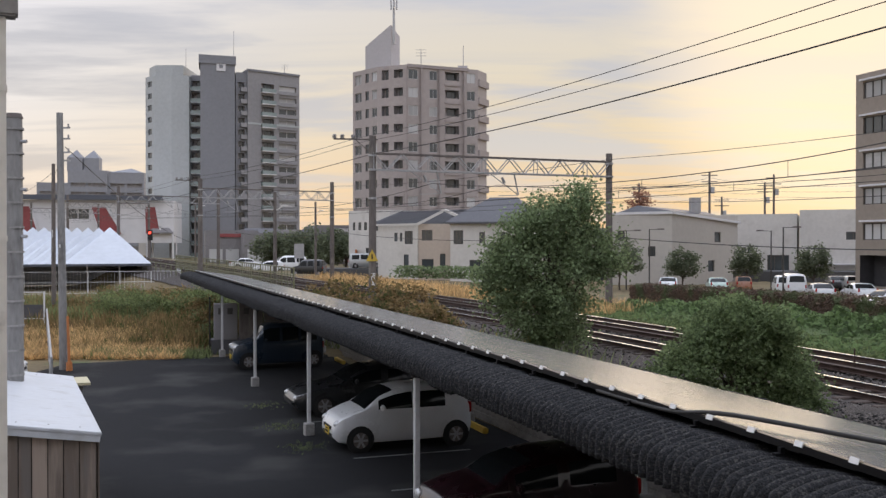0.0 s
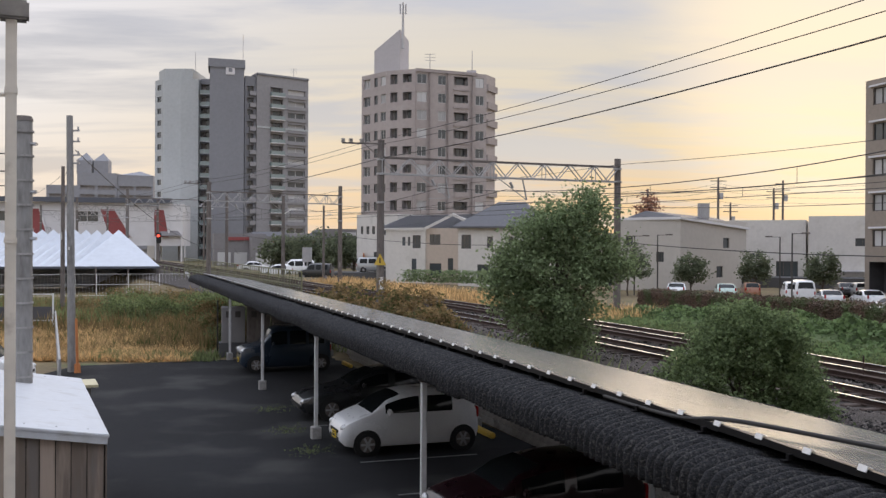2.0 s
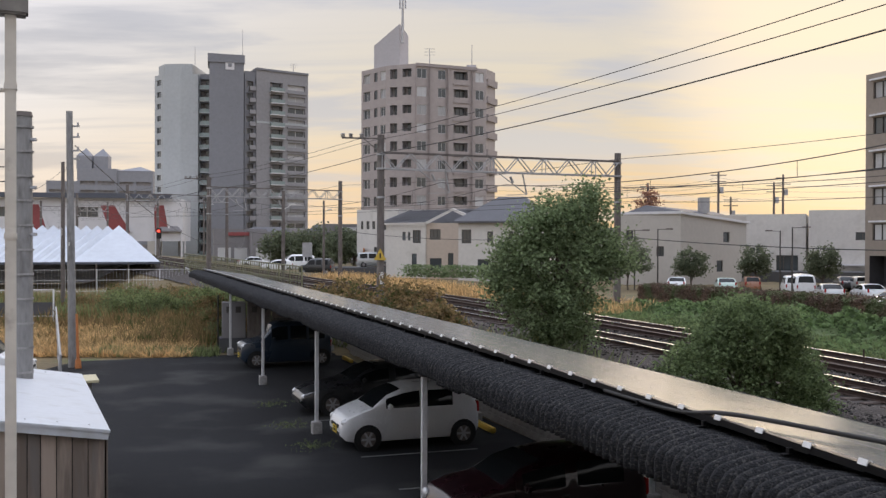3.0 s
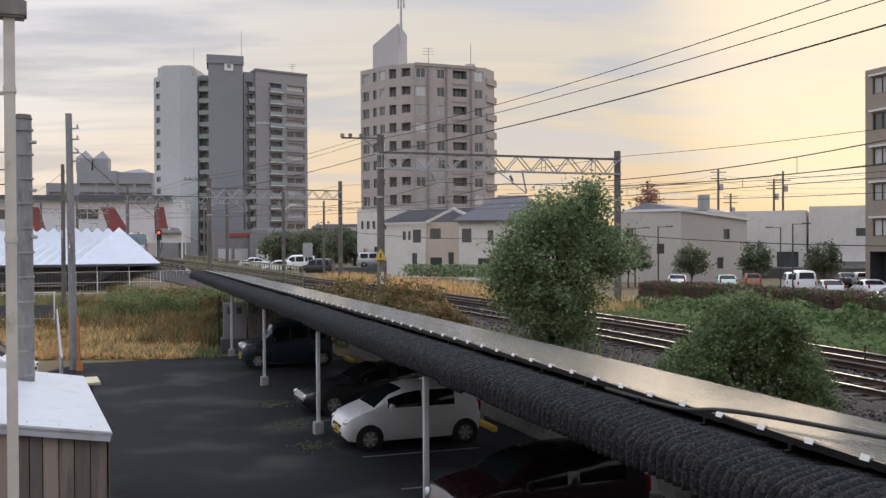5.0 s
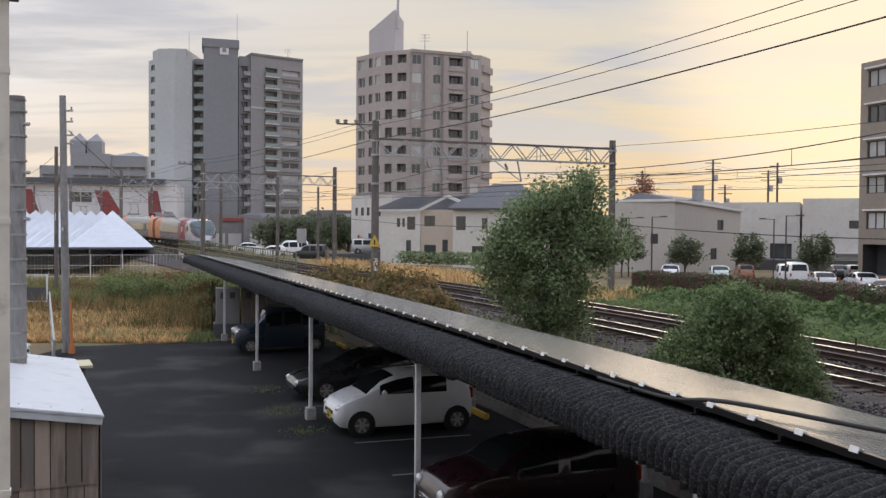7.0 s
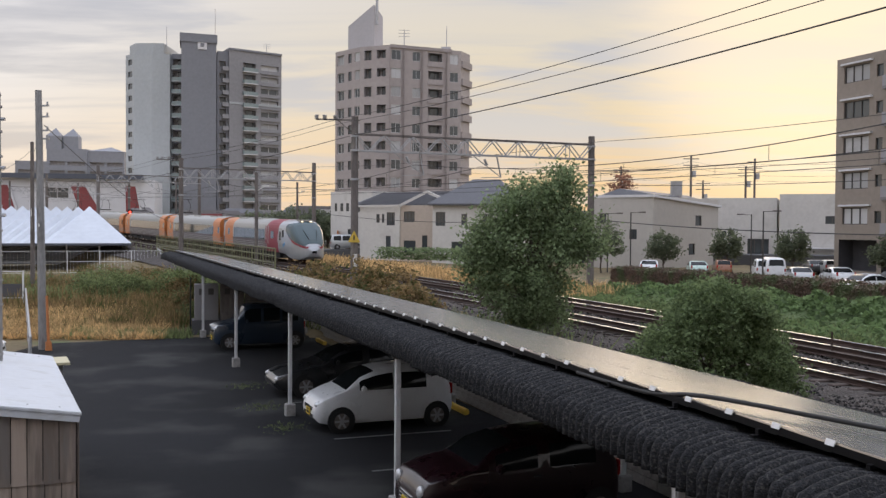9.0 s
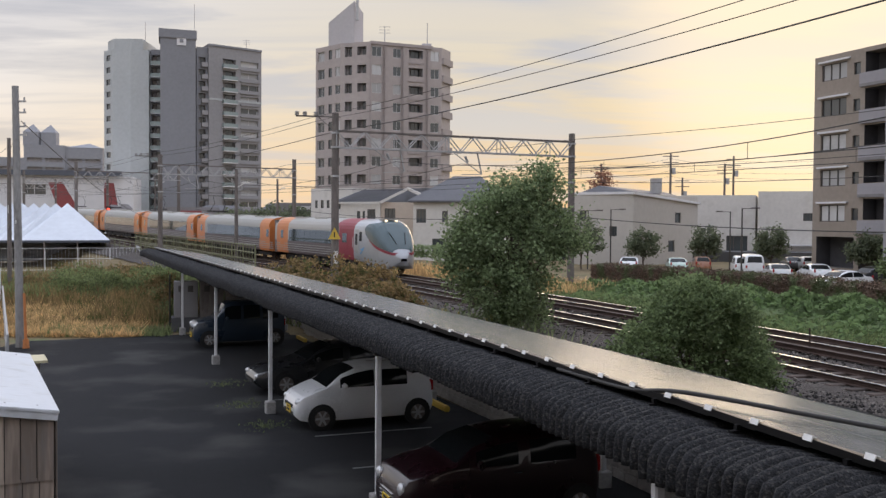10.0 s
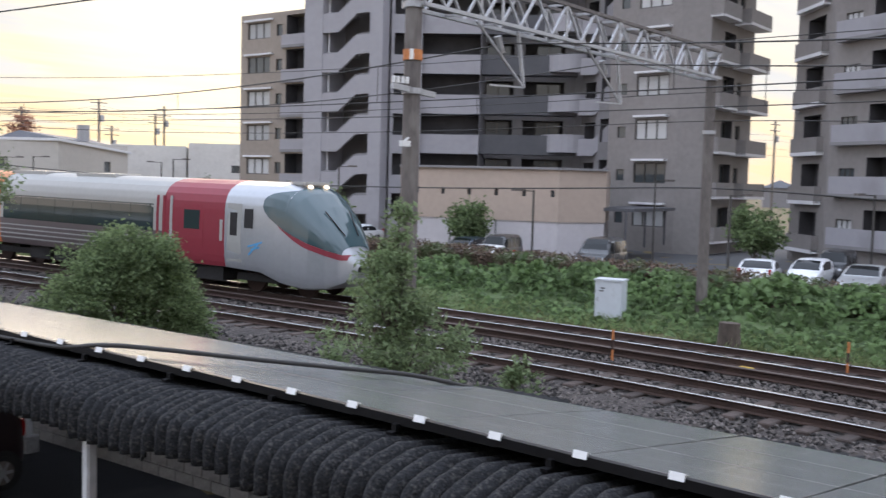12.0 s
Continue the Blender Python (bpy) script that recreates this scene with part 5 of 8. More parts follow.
    # second stair run with sloping parapets
    bm = bmesh.new()
    out = [(0, 0.0), (1.2, 0.0), (2.6, 1.3), (3.6, 1.3), (3.6, 2.55), (2.6, 2.55), (1.2, 1.25), (0, 1.25)]
    for y in (0.0, 0.25):
        poly(bm, [(x, y, z) for x, z in out])
    for i in range(8):
        (xa, za), (xb, zb) = out[i], out[(i + 1) % 8]
        poly(bm, [(xa, 0, za), (xb, 0, zb), (xb, 0.25, zb), (xa, 0.25, za)])
    run = mesh_of("stair_parapet", bm, M["lilac"])
    for k in range(9):
        piece("stair_parapet", run, t, pose(50.0, 53.6, 0.9 + 3.0 * k, 0, 0, -62))
    block(t, [(51.3, 54.6), (50.2, 49.8), (60, 52), (60, 58)], 1, top, M["grey_wall"], {0: floors(9, 3.0, [(0.1, 0.4, 0.9, 2.4, 0.8, "b"), (0.55, 0.9, 0.9, 2.6, 1.2, "o")])}, M["painted_gloom"])
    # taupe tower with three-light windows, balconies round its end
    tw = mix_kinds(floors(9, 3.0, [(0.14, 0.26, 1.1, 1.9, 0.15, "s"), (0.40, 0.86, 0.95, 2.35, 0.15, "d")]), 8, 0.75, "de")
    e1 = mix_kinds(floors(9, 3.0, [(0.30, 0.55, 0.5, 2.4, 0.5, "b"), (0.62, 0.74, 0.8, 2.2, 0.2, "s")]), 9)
    block(t, [(49.4, 49.8), (50.3, 44.2), (51.4, 42.6), (58.8, 44.8), (60, 52)], 1, top, M["taupe"], {0: tw, 2: e1}, M["painted_gloom"])
    slabs(t, (49.75, 47.5), (50.2, 44.9), 1 + 2.55, 9, 3.0, 0.45, 3, 0.14, M["st_white"], name="window_hood")
    slabs(t, (51.3, 42.6), (54.2, 43.45), 1.1, 9, 3.0, 0.9, 3, 0.16, M["st_white"], rail_mat=M["taupe"])
    slabs(t, (55.2, 43.75), (59.0, 44.9), 1.1, 9, 3.0, 1.2, 3, 0.2, M["st_white"], rail_mat=M["taupe"])
    # next building
    t = thing("apartment_block", "taupe apartment block with white-edged balconies and pale parapets", "apartment building")
    s0 = mix_kinds(floors(10, 3.0, [(0.30, 0.78, 0.4, 2.4, 0.9, "b")]), 11)
    s1 = mix_kinds(floors(10, 3.0, [(0.13, 0.30, 1.0, 2.1, 0.15, "d"), (0.42, 0.75, 0.7, 2.7, 1.2, "b")]), 12, 0.6, "de")
    pts = [(55.0, 38.5), (52.0, 34.0), (50.4, 27.0), (49, 14), (62, 12), (68, 34)]
    block(t, pts, 1, 31, M["taupe"], {0: s0, 1: s1, 2: s1}, M["painted_gloom"])
    slabs(t, (54.5, 37.8), (52.4, 34.5), 1.0, 10, 3.0, 0.5, 3, 0.22, M["st_white"], rail_mat=M["taupe"])
    slabs(t, (51.8, 33.3), (50.4, 27.0), 1.5, 10, 3.0, 0.5, 3, 0.2, M["grey_wall"], rail_mat=M["lilac"], rail_h=1.1)
    # low shop in front
    t = thing("low_building", "low sand-coloured building with small square windows and pale base", "building")
    pts = [(32.4, 50.6), (37.5, 41.6), (40.6, 40.9), (46, 46), (40, 56)]
    sm = [(0.10 + 0.17 * i, 0.125 + 0.17 * i, 2.75, 3.15, 0.2, "s") for i in range(6)]
    block(t, pts, 3.9, 5.5, M["shop_tan"], {0: [(a, b, z0_ - 2.7, z1_ - 2.7, k, c) for a, b, z0_, z1_, k, c in sm]}, rim=0.15)
    block(t, [(32.45, 50.65), (37.53, 41.65), (40.6, 41.0), (46, 46), (40, 56)], 1.0, 3.9, M["shop_low"], {0: [(0.33, 0.34, 0, 2.9, 0.1, "o"), (0.62, 0.63, 0, 2.9, 0.1, "o")]}, M["grey_wall"], rim=0)
    bm = bmesh.new()
    for a, b in zip(pts[:2], pts[1:3]):
        bar(bm, (*a, 5.6), (*b, 5.6), 0.35, 0.14)
    part("roof_edge", bm, M["grey_wall"], t)
    bm = bmesh.new()
    bar(bm, (40.6, 40.6, 3.3), (47.5, 43.5, 3.3), 3.0, 0.2)
    for p in ((41, 39.6), (44, 40.9), (47.2, 42.2)):
        rod(bm, (*p, 1.0), (*p, 3.3), 0.07)
    part("porch", bm, M["dark_wall"], t, "dark flat entrance porch")


build_tower_a(); build_tower_b(); build_far_block(); build_station(); build_tent(); build_houses(); build_halls(); build_flats()

# ---- plants ----
def translucent(m, share=0.55):
    """Lets light through a leaf."""
    nt = m.node_tree
    p, out = nt.nodes["Principled BSDF"], nt.nodes["Material Output"]
    tr, mx = nt.nodes.new("ShaderNodeBsdfTranslucent"), nt.nodes.new("ShaderNodeMixShader")
    nt.links.new(p.inputs["Base Color"].links[0].from_socket, tr.inputs[0])
    mx.inputs[0].default_value = share
    nt.links.new(p.outputs[0], mx.inputs[1]); nt.links.new(tr.outputs[0], mx.inputs[2]); nt.links.new(mx.outputs[0], out.inputs[0])


for _k in ("leaf", "leaf_dark", "leaf_far", "kudzu", "brown_leaf", "straw", "weed", "autumn"):
    translucent(M[_k])


def leaves(name, pts, size, rng, mat_, long=1.6, up=0.0, idx=None):
    """A mesh of small folded leaves at the given places."""
    n = len(pts)
    a = rng.uniform(0, 2 * np.pi, n); e = rng.uniform(-0.9, 0.9, n) + up
    d = np.stack([np.cos(a) * np.cos(e), np.sin(a) * np.cos(e), np.sin(e)], 1)
    r = rng.normal(size=(n, 3)); s = np.cross(d, r); s /= np.linalg.norm(s, axis=1, keepdims=True) + 1e-9
    nn = np.cross(d, s)
    sz = size * rng.uniform(0.6, 1.3, (n, 1))
    base, tip = pts - d * sz * long / 2, pts + d * sz * long / 2
    l, rr = pts + s * sz * 0.5 + nn * sz * 0.15, pts - s * sz * 0.5 + nn * sz * 0.15
    v = np.stack([base, l, tip, rr], 1).reshape(-1, 3)
    f = np.arange(4 * n).reshape(-1, 4)
    return arrays(name, v.tolist(), f.tolist(), mat_, False, idx)


def crown_points(rng, blobs, n, clumps, clump_r, hollow=0.55):
    """Places in clumps on and within a few ellipsoids (x, y, z, rx, ry, rz, weight)."""
    w = np.array([b[6] for b in blobs], float); w /= w.sum()
    which = rng.choice(len(blobs), clumps, p=w)
    B = np.array(blobs)[which]
    d = rng.normal(size=(clumps, 3)); d /= np.linalg.norm(d, axis=1, keepdims=True)
    rad = rng.uniform(hollow, 1.0, (clumps, 1)) * rng.uniform(0.85, 1.12, (clumps, 1))
    c = B[:, :3] + d * rad * B[:, 3:6]
    k = rng.integers(0, clumps, n)
    return c[k] + rng.normal(size=(n, 3)) * clump_r * np.array([1, 1, 0.7]), c


def tree(name, label, category, base, blobs, n, leaf, mat_, seed, trunk_r=0.12, clumps=None, clump_r=None, limbs=14, hollow=0.5, group="", long=1.6, trunk_top=None, up=0.0):
    rng = np.random.default_rng(seed)
    t = thing(name, label, category, pose(*base), group)
    clumps = clumps or max(30, n // 40)
    pts, cs = crown_points(rng, blobs, n, clumps, clump_r or leaf * 1.6, hollow)
    pts = pts[pts[:, 2] > 0.05]
    ob = new("crown", leaves("crown", pts, leaf, rng, mat_, long, up)); ob.parent = t
    bm = bmesh.new()
    top = trunk_top or max(b[2] for b in blobs)
    k, seg, prev = 6, 8, None
    for i in range(k + 1):
        c = Vector((rng.normal(0, trunk_r * 0.5) * (i > 0), rng.normal(0, trunk_r * 0.5) * (i > 0), -0.1 + (top + 0.1) * i / k))
        r = trunk_r * (1 - 0.85 * i / k)
        ring = [bm.verts.new((c.x + r * math.cos(a * 2 * math.pi / seg), c.y + r * math.sin(a * 2 * math.pi / seg), c.z)) for a in range(seg)]
        if prev:
            for a in range(seg):
                bm.faces.new((prev[a], prev[(a + 1) % seg], ring[(a + 1) % seg], ring[a]))
        prev = ring
    bm.faces.new(prev)
    part("trunk", bm, M["bark"], t)
    for c in cs[rng.choice(len(cs), min(limbs, len(cs)), replace=False)]:
        bm = bmesh.new()
        z0 = rng.uniform(0.15, 0.75) * min(top, c[2])
        mid = Vector((c[0] * 0.5, c[1] * 0.5, z0 + (c[2] - z0) * 0.6))
        rod(bm, (0, 0, z0), mid, trunk_r * 0.4, trunk_r * 0.25, 5); rod(bm, mid, c, trunk_r * 0.25, trunk_r * 0.08, 5)
        part("limb", bm, M["bark"], t)
    return t


def gz(x, y):
    return float(ground_z(np.array(x), np.array(y)))


def build_trees():
    x, y = 3.5, 31.0
    z = gz(x, y)
    tree("tree", "full green broadleaf tree beside the railway", "tree", (x, y, z),
         [(-0.1, 0, 2.9, 1.95, 1.8, 1.75, 5), (-0.55, 0, 1.6, 1.45, 1.4, 1.2, 2.5), (0.5, 0.1, 4.0, 1.45, 1.3, 1.3, 3), (0.75, 0, 5.0, 0.95, 0.9, 0.85, 1.4), (1.6, 0.2, 3.5, 0.85, 0.8, 0.9, 1.2), (-1.75, 0, 2.3, 0.75, 0.8, 0.8, 1.2), (-1.3, 0, 3.3, 1.1, 1.0, 1.0, 2.0), (-0.6, 0, 4.3, 1.0, 0.9, 0.8, 1.3), (0.2, 0, 0.9, 1.0, 1.0, 0.8, 1.2), (-0.3, 0, 4.6, 0.8, 0.8, 0.8, 0.9)],
         32000, 0.085, M["leaf"], 21, 0.13, 520, 0.24, 24, 0.45, long=1.5)
    x, y = 6.0, 20.0
    z = gz(x, y)
    tree("bush", "dense rounded green bush beside the railway", "bush", (x, y, z),
         [(0, 0, 1.5, 1.55, 1.4, 1.35, 5), (0.25, 0, 2.25, 1.05, 0.95, 0.85, 2.6), (-0.75, 0, 1.1, 1.15, 1.1, 1.0, 2), (1.05, 0.1, 1.1, 0.95, 1.0, 0.95, 2), (-1.4, 0.1, 0.6, 0.55, 0.7, 0.6, 1), (1.5, 0, 0.6, 0.5, 0.6, 0.55, 0.8)],
         38000, 0.056, M["leaf_dark"], 22, 0.07, 620, 0.12, 20, 0.6, long=1.5)
    x, y = 7.75, 12.15
    z = gz(x, y)
    blobs = [(0.1 * math.sin(i * 2.1), 0, 0.5 + 0.41 * i, r, r * 0.9, 0.34, 0.35 + 2.0 * r) for i, r in enumerate((1.4, 1.6, 1.55, 1.35, 1.05, 0.75, 0.5, 0.3))] + [(-1.2, -0.1, 1.5, 0.4, 0.3, 0.3, 0.8), (1.1, 0, 1.7, 0.4, 0.3, 0.3, 0.7), (0.08, 0, 3.75, 0.12, 0.12, 0.3, 0.25)]
    tree("young_tree", "young sparse green tree at the trackside", "tree", (x, y, z), blobs, 11500, 0.046, M["leaf"], 23, 0.05, 260, 0.10, 46, 0.05, long=2.4, trunk_top=3.9, up=0.4)
    x, y = 9.6, 11.6
    tree("sapling", "small green sapling at the trackside", "tree", (x, y, gz(x, y)), [(0, 0, 0.5, 0.4, 0.4, 0.4, 1), (0.1, 0, 0.9, 0.25, 0.25, 0.3, 0.5)], 1200, 0.05, M["leaf"], 24, 0.03, 50, 0.08, 10, 0.1, long=2.2)
    # browning shrubs beyond the carport roof
    for i, (x, y, r, h) in enumerate(((-5.0, 44.5, 1.5, 2.5), (-3.4, 42.2, 1.7, 2.75), (-1.7, 39.8, 1.5, 2.3), (-0.6, 37.0, 1.1, 1.6), (-6.4, 47.5, 1.2, 2.0))):
        tree("shrub", "browning shrub thicket beside the track", "shrub", (x, y, gz(x, y)), [(0, 0, h * 0.55, r, r, h * 0.45, 4), (r * 0.6, 0, h * 0.4, r * 0.6, r * 0.6, h * 0.35, 2), (-r * 0.6, 0, h * 0.4, r * 0.6, r * 0.6, h * 0.3, 2)], 3600, 0.10, M["brown_leaf"], 30 + i, 0.05, 130, 0.17, 10, 0.5, "shrubs beside the track")
    for i, (x, y, r, h, mt) in enumerate(((-22.8, 61.0, 1.6, 1.5, "brown_leaf"), (-20.7, 60.1, 1.5, 1.7, "weed"), (-18.3, 58.3, 1.3, 1.5, "weed"), (-16.6, 58.3, 1.4, 1.6, "brown_leaf"), (-15.9, 61.0, 1.5, 1.9, "weed"), (-21.9, 66.0, 2.0, 1.8, "weed"), (-19.0, 67.0, 1.9, 2.0, "brown_leaf"))):
        tree("shrub", "low green and brown shrub in the dry field", "shrub", (x, y, gz(x, y)), [(0, 0, h * 0.45, r, r * 0.8, h * 0.45, 4), (r * 0.7, 0, h * 0.35, r * 0.6, r * 0.6, h * 0.35, 2), (-r * 0.7, 0, h * 0.3, r * 0.6, r * 0.6, h * 0.3, 2)], 2200, 0.10, M[mt], 90 + i, 0.04, 90, 0.22, 6, 0.4, "shrubs in the field")
    for i, (x, y, r, h) in enumerate(((-11.4, 46.0, 0.9, 1.5), (-10.5, 44.4, 0.7, 1.2), (-12.5, 50.0, 1.1, 1.8), (-11.9, 48.0, 0.9, 1.6), (-13.6, 53.0, 1.1, 1.7))):
        tree("shrub", "tall green weed clump beside the carport", "shrub", (x, y, gz(x, y)), [(0, 0, h * 0.5, r, r * 0.8, h * 0.5, 4), (r * 0.5, 0, h * 0.7, r * 0.5, r * 0.5, h * 0.35, 2)], 2200, 0.075, M["weed" if i % 2 else "brown_leaf"], 160 + i, 0.03, 120, 0.16, 5, 0.3, "shrubs in the field", up=0.6)
    rs = random.Random(77)
    for i in range(16):
        y = rs.uniform(55, 70)
        x = -rs.uniform(0.245, 0.345) * y
        r, h = rs.uniform(0.9, 1.5), rs.uniform(1.0, 1.7)
        tree("shrub", "leafy green weed clump in the dry field", "shrub", (x, y, gz(x, y)), [(0, 0, h * 0.5, r, r * 0.8, h * 0.5, 4), (r * 0.6, 0.2, h * 0.45, r * 0.6, r * 0.6, h * 0.45, 2), (-r * 0.5, 0, h * 0.7, r * 0.4, r * 0.4, h * 0.4, 1)], 2000, 0.085, M["weed" if i % 4 else "brown_leaf"], 130 + i, 0.03, 120, 0.18, 5, 0.3, "shrubs in the field", up=0.5)
    # car park trees and others beyond
    for i, (x, y, h, w, d, mt) in enumerate(((22.5, 90.0, 3.9, 1.5, 0, "leaf_far"), (28.0, 88.4, 4.3, 1.45, 0, "leaf_far"), (32.4, 84.1, 4.4, 1.4, 0, "leaf_far"), (36.4, 74.5, 3.9, 1.5, 0, "leaf_far"), (28.2, 52.6, 3.9, 1.55, 0, "leaf_dark"), (33.2, 44.5, 3.6, 1.2, 0, "leaf_dark"), (41.5, 31.0, 4.0, 1.5, 0, "leaf_dark"), (16.2, 88.0, 5.0, 2.2, 0, "leaf_far"), (12.6, 96.0, 4.2, 2.0, 0, "leaf_far"))):
        tree("tree", "small rounded green tree by the car park", "tree", (x, y, gz(x, y)), [(0, 0, h * 0.66, w, w, h * 0.32, 4), (w * 0.4, 0, h * 0.5, w * 0.7, w * 0.7, h * 0.22, 2), (-w * 0.45, 0, h * 0.52, w * 0.65, w * 0.65, h * 0.22, 2)], 2600, 0.16, M[mt], 50 + i, 0.09, 90, 0.24, 10, 0.4, "trees by the car park")
    for i, (x, y, h, w) in enumerate(((-14.2, 140.0, 6.0, 4.2), (-20.0, 146.0, 6.2, 4.4), (-25.5, 150.0, 5.6, 3.6), (-9.6, 133.0, 4.2, 2.2))):
        tree("tree", "dark rounded evergreen tree across the road", "tree", (x, y, 1.2), [(0, 0, h * 0.5, w, w, h * 0.46, 4), (w * 0.5, 0, h * 0.42, w * 0.7, w * 0.7, h * 0.38, 2), (-w * 0.5, 0, h * 0.42, w * 0.7, w * 0.7, h * 0.38, 2)], 4200, 0.3, M["leaf_far"], 70 + i, 0.2, 150, 0.5, 8, 0.5, "evergreen trees across the road")
    tree("tree", "russet autumn tree behind the hall roof", "tree", (26.6, 130, 1.2), [(0, 0, 8.2, 2.2, 2, 2.6, 3), (0.3, 0, 9.6, 1.2, 1.2, 1.9, 1)], 1100, 0.22, M["autumn"], 80, 0.15, 70, 0.4, 26, 0.2)


def tufts(name, label, category, spots, seed, h, w, mat_, lean=0.35, blades=5):
    """Grass or weed blades in clumps: three-cornered leaves standing on the ground."""
    rng = np.random.default_rng(seed)
    n = len(spots)
    P = np.repeat(spots, blades, 0) + np.concatenate([rng.normal(0, w * 2.2, (n * blades, 2)), np.zeros((n * blades, 1))], 1)
    m = len(P)
    H = h * rng.uniform(0.45, 1.25, (m, 1)) * np.repeat(rng.uniform(0.6, 1.2, (n, 1)), blades, 0)
    a = rng.uniform(0, 6.283, m)
    side = np.stack([np.cos(a), np.sin(a), np.zeros(m)], 1) * w * 0.5
    top = P + np.concatenate([rng.normal(0, lean, (m, 2)) * H, H], 1)
    mid = P * 0.45 + top * 0.55 + side * 0.3
    v = np.stack([P - side, P + side, mid + side * 0.7, top, mid - side * 0.7], 1).reshape(-1, 3)
    f = np.arange(5 * m).reshape(-1, 5)
    ob = new(name, arrays(name, v.tolist(), f.tolist(), mat_))
    return tagged(ob, label, category, kind="stuff")


def spots_in(rng, n, fn):
    """n places (x, y) from fn, set on the ground."""
    q = np.array([fn() for _ in range(n)])
    return np.concatenate([q, ground_z(q[:, 0], q[:, 1])[:, None]], 1)


def build_grass():
    rng = np.random.default_rng(12)
    def field(y0, y1, p=1.0):
        def fn():
            y = y0 + (y1 - y0) * rng.random() ** p
            xl, xr = -0.62 * y + 2, np.interp(y, [36, 60, 120], [-10.0, -15.5, -36])
            return (rng.uniform(xl, xr), y)
        return fn
    tufts("dry_grass", "tall dry straw-coloured grass in a field", "grass", spots_in(rng, 9000, field(38.5, 75, 1.3)), 1, 0.36, 0.045, M["straw"], 0.95)
    tufts("field_weeds", "green and brown weeds in a field", "weeds", spots_in(rng, 2600, field(54, 74)), 2, 0.85, 0.09, M["weed"], 0.35)
    tufts("field_weeds", "brown seeding weeds in a field", "weeds", spots_in(rng, 2000, field(50, 73)), 3, 0.9, 0.08, M["brown_leaf"], 0.35)
    tufts("field_weeds", "brown seeding reeds near the carport", "weeds", spots_in(rng, 420, lambda: (rng.uniform(-14.5, -10.2), rng.uniform(42, 50))), 15, 0.95, 0.05, M["brown_leaf"], 0.3)
    tufts("field_weeds", "brown tufts among dry grass", "weeds", spots_in(rng, 900, field(40, 54)), 16, 0.45, 0.05, M["brown_leaf"], 0.6)
    tufts("field_weeds", "green weeds along the parking lot's edge", "weeds", spots_in(rng, 220, lambda: (rng.uniform(-14.5, -9.5), rng.uniform(38.6, 40.5))), 4, 0.35, 0.05, M["weed"])
    def along(o0, o1, y0, y1):
        def fn():
            x, y, th = line_at(rng.uniform(s_of_y(y0), s_of_y(y1)), rng.uniform(o0, o1))
            return (float(x), float(y))
        return fn
    tufts("trackside_grass", "dry straw-coloured grass beside the far track", "grass", spots_in(rng, 2300, along(3.0, 8.5, 46, 85)), 5, 0.55, 0.05, M["straw"])
    tufts("trackside_grass", "mixed green grass beside the far track", "grass", spots_in(rng, 3600, along(2.4, 6.6, 2, 50)), 6, 0.24, 0.035, M["weed"], 0.7)
    tufts("trackside_weeds", "green weeds between carport and track", "weeds", spots_in(rng, 1500, along(-10.2, -7.0, 28, 75)), 7, 0.75, 0.06, M["weed"])
    tufts("trackside_weeds", "yellow flowering weeds between carport and track", "weeds", spots_in(rng, 160, along(-9.4, -7.4, 33, 52)), 8, 0.9, 0.06, M["goldenrod"])
    tufts("trackside_weeds", "short grass on the ballast shoulder", "weeds", spots_in(rng, 900, lambda: (lambda c: (float(c[0]), float(c[1])))(line_at(rng.choice([rng.normal(78, 2.2), rng.normal(64.5, 2.5)]), rng.uniform(-8.4, -6.2)))), 9, 0.26, 0.022, M["weed"])
    tufts("trackside_weeds", "dry stalks on the ballast shoulder", "weeds", spots_in(rng, 300, along(-8.2, -6.0, 2, 30)), 10, 0.3, 0.014, M["straw"])
    tufts("lot_weeds", "dry weeds at the shed's foot", "weeds", spots_in(rng, 26, lambda: (rng.normal(-4.15, 0.18), rng.normal(12.5, 0.25))), 11, 0.42, 0.014, M["straw"])
    tufts("lot_weeds", "low weeds along the parking bays", "weeds", spots_in(rng, 160, lambda: (lambda c: (c[0] + rng.normal(0, 0.25), c[1] + rng.normal(0, 0.3)))(front_at(cs_of_y(rng.choice([24.5, 22.0, 27.5])), -0.3))), 13, 0.07, 0.02, M["weed"])


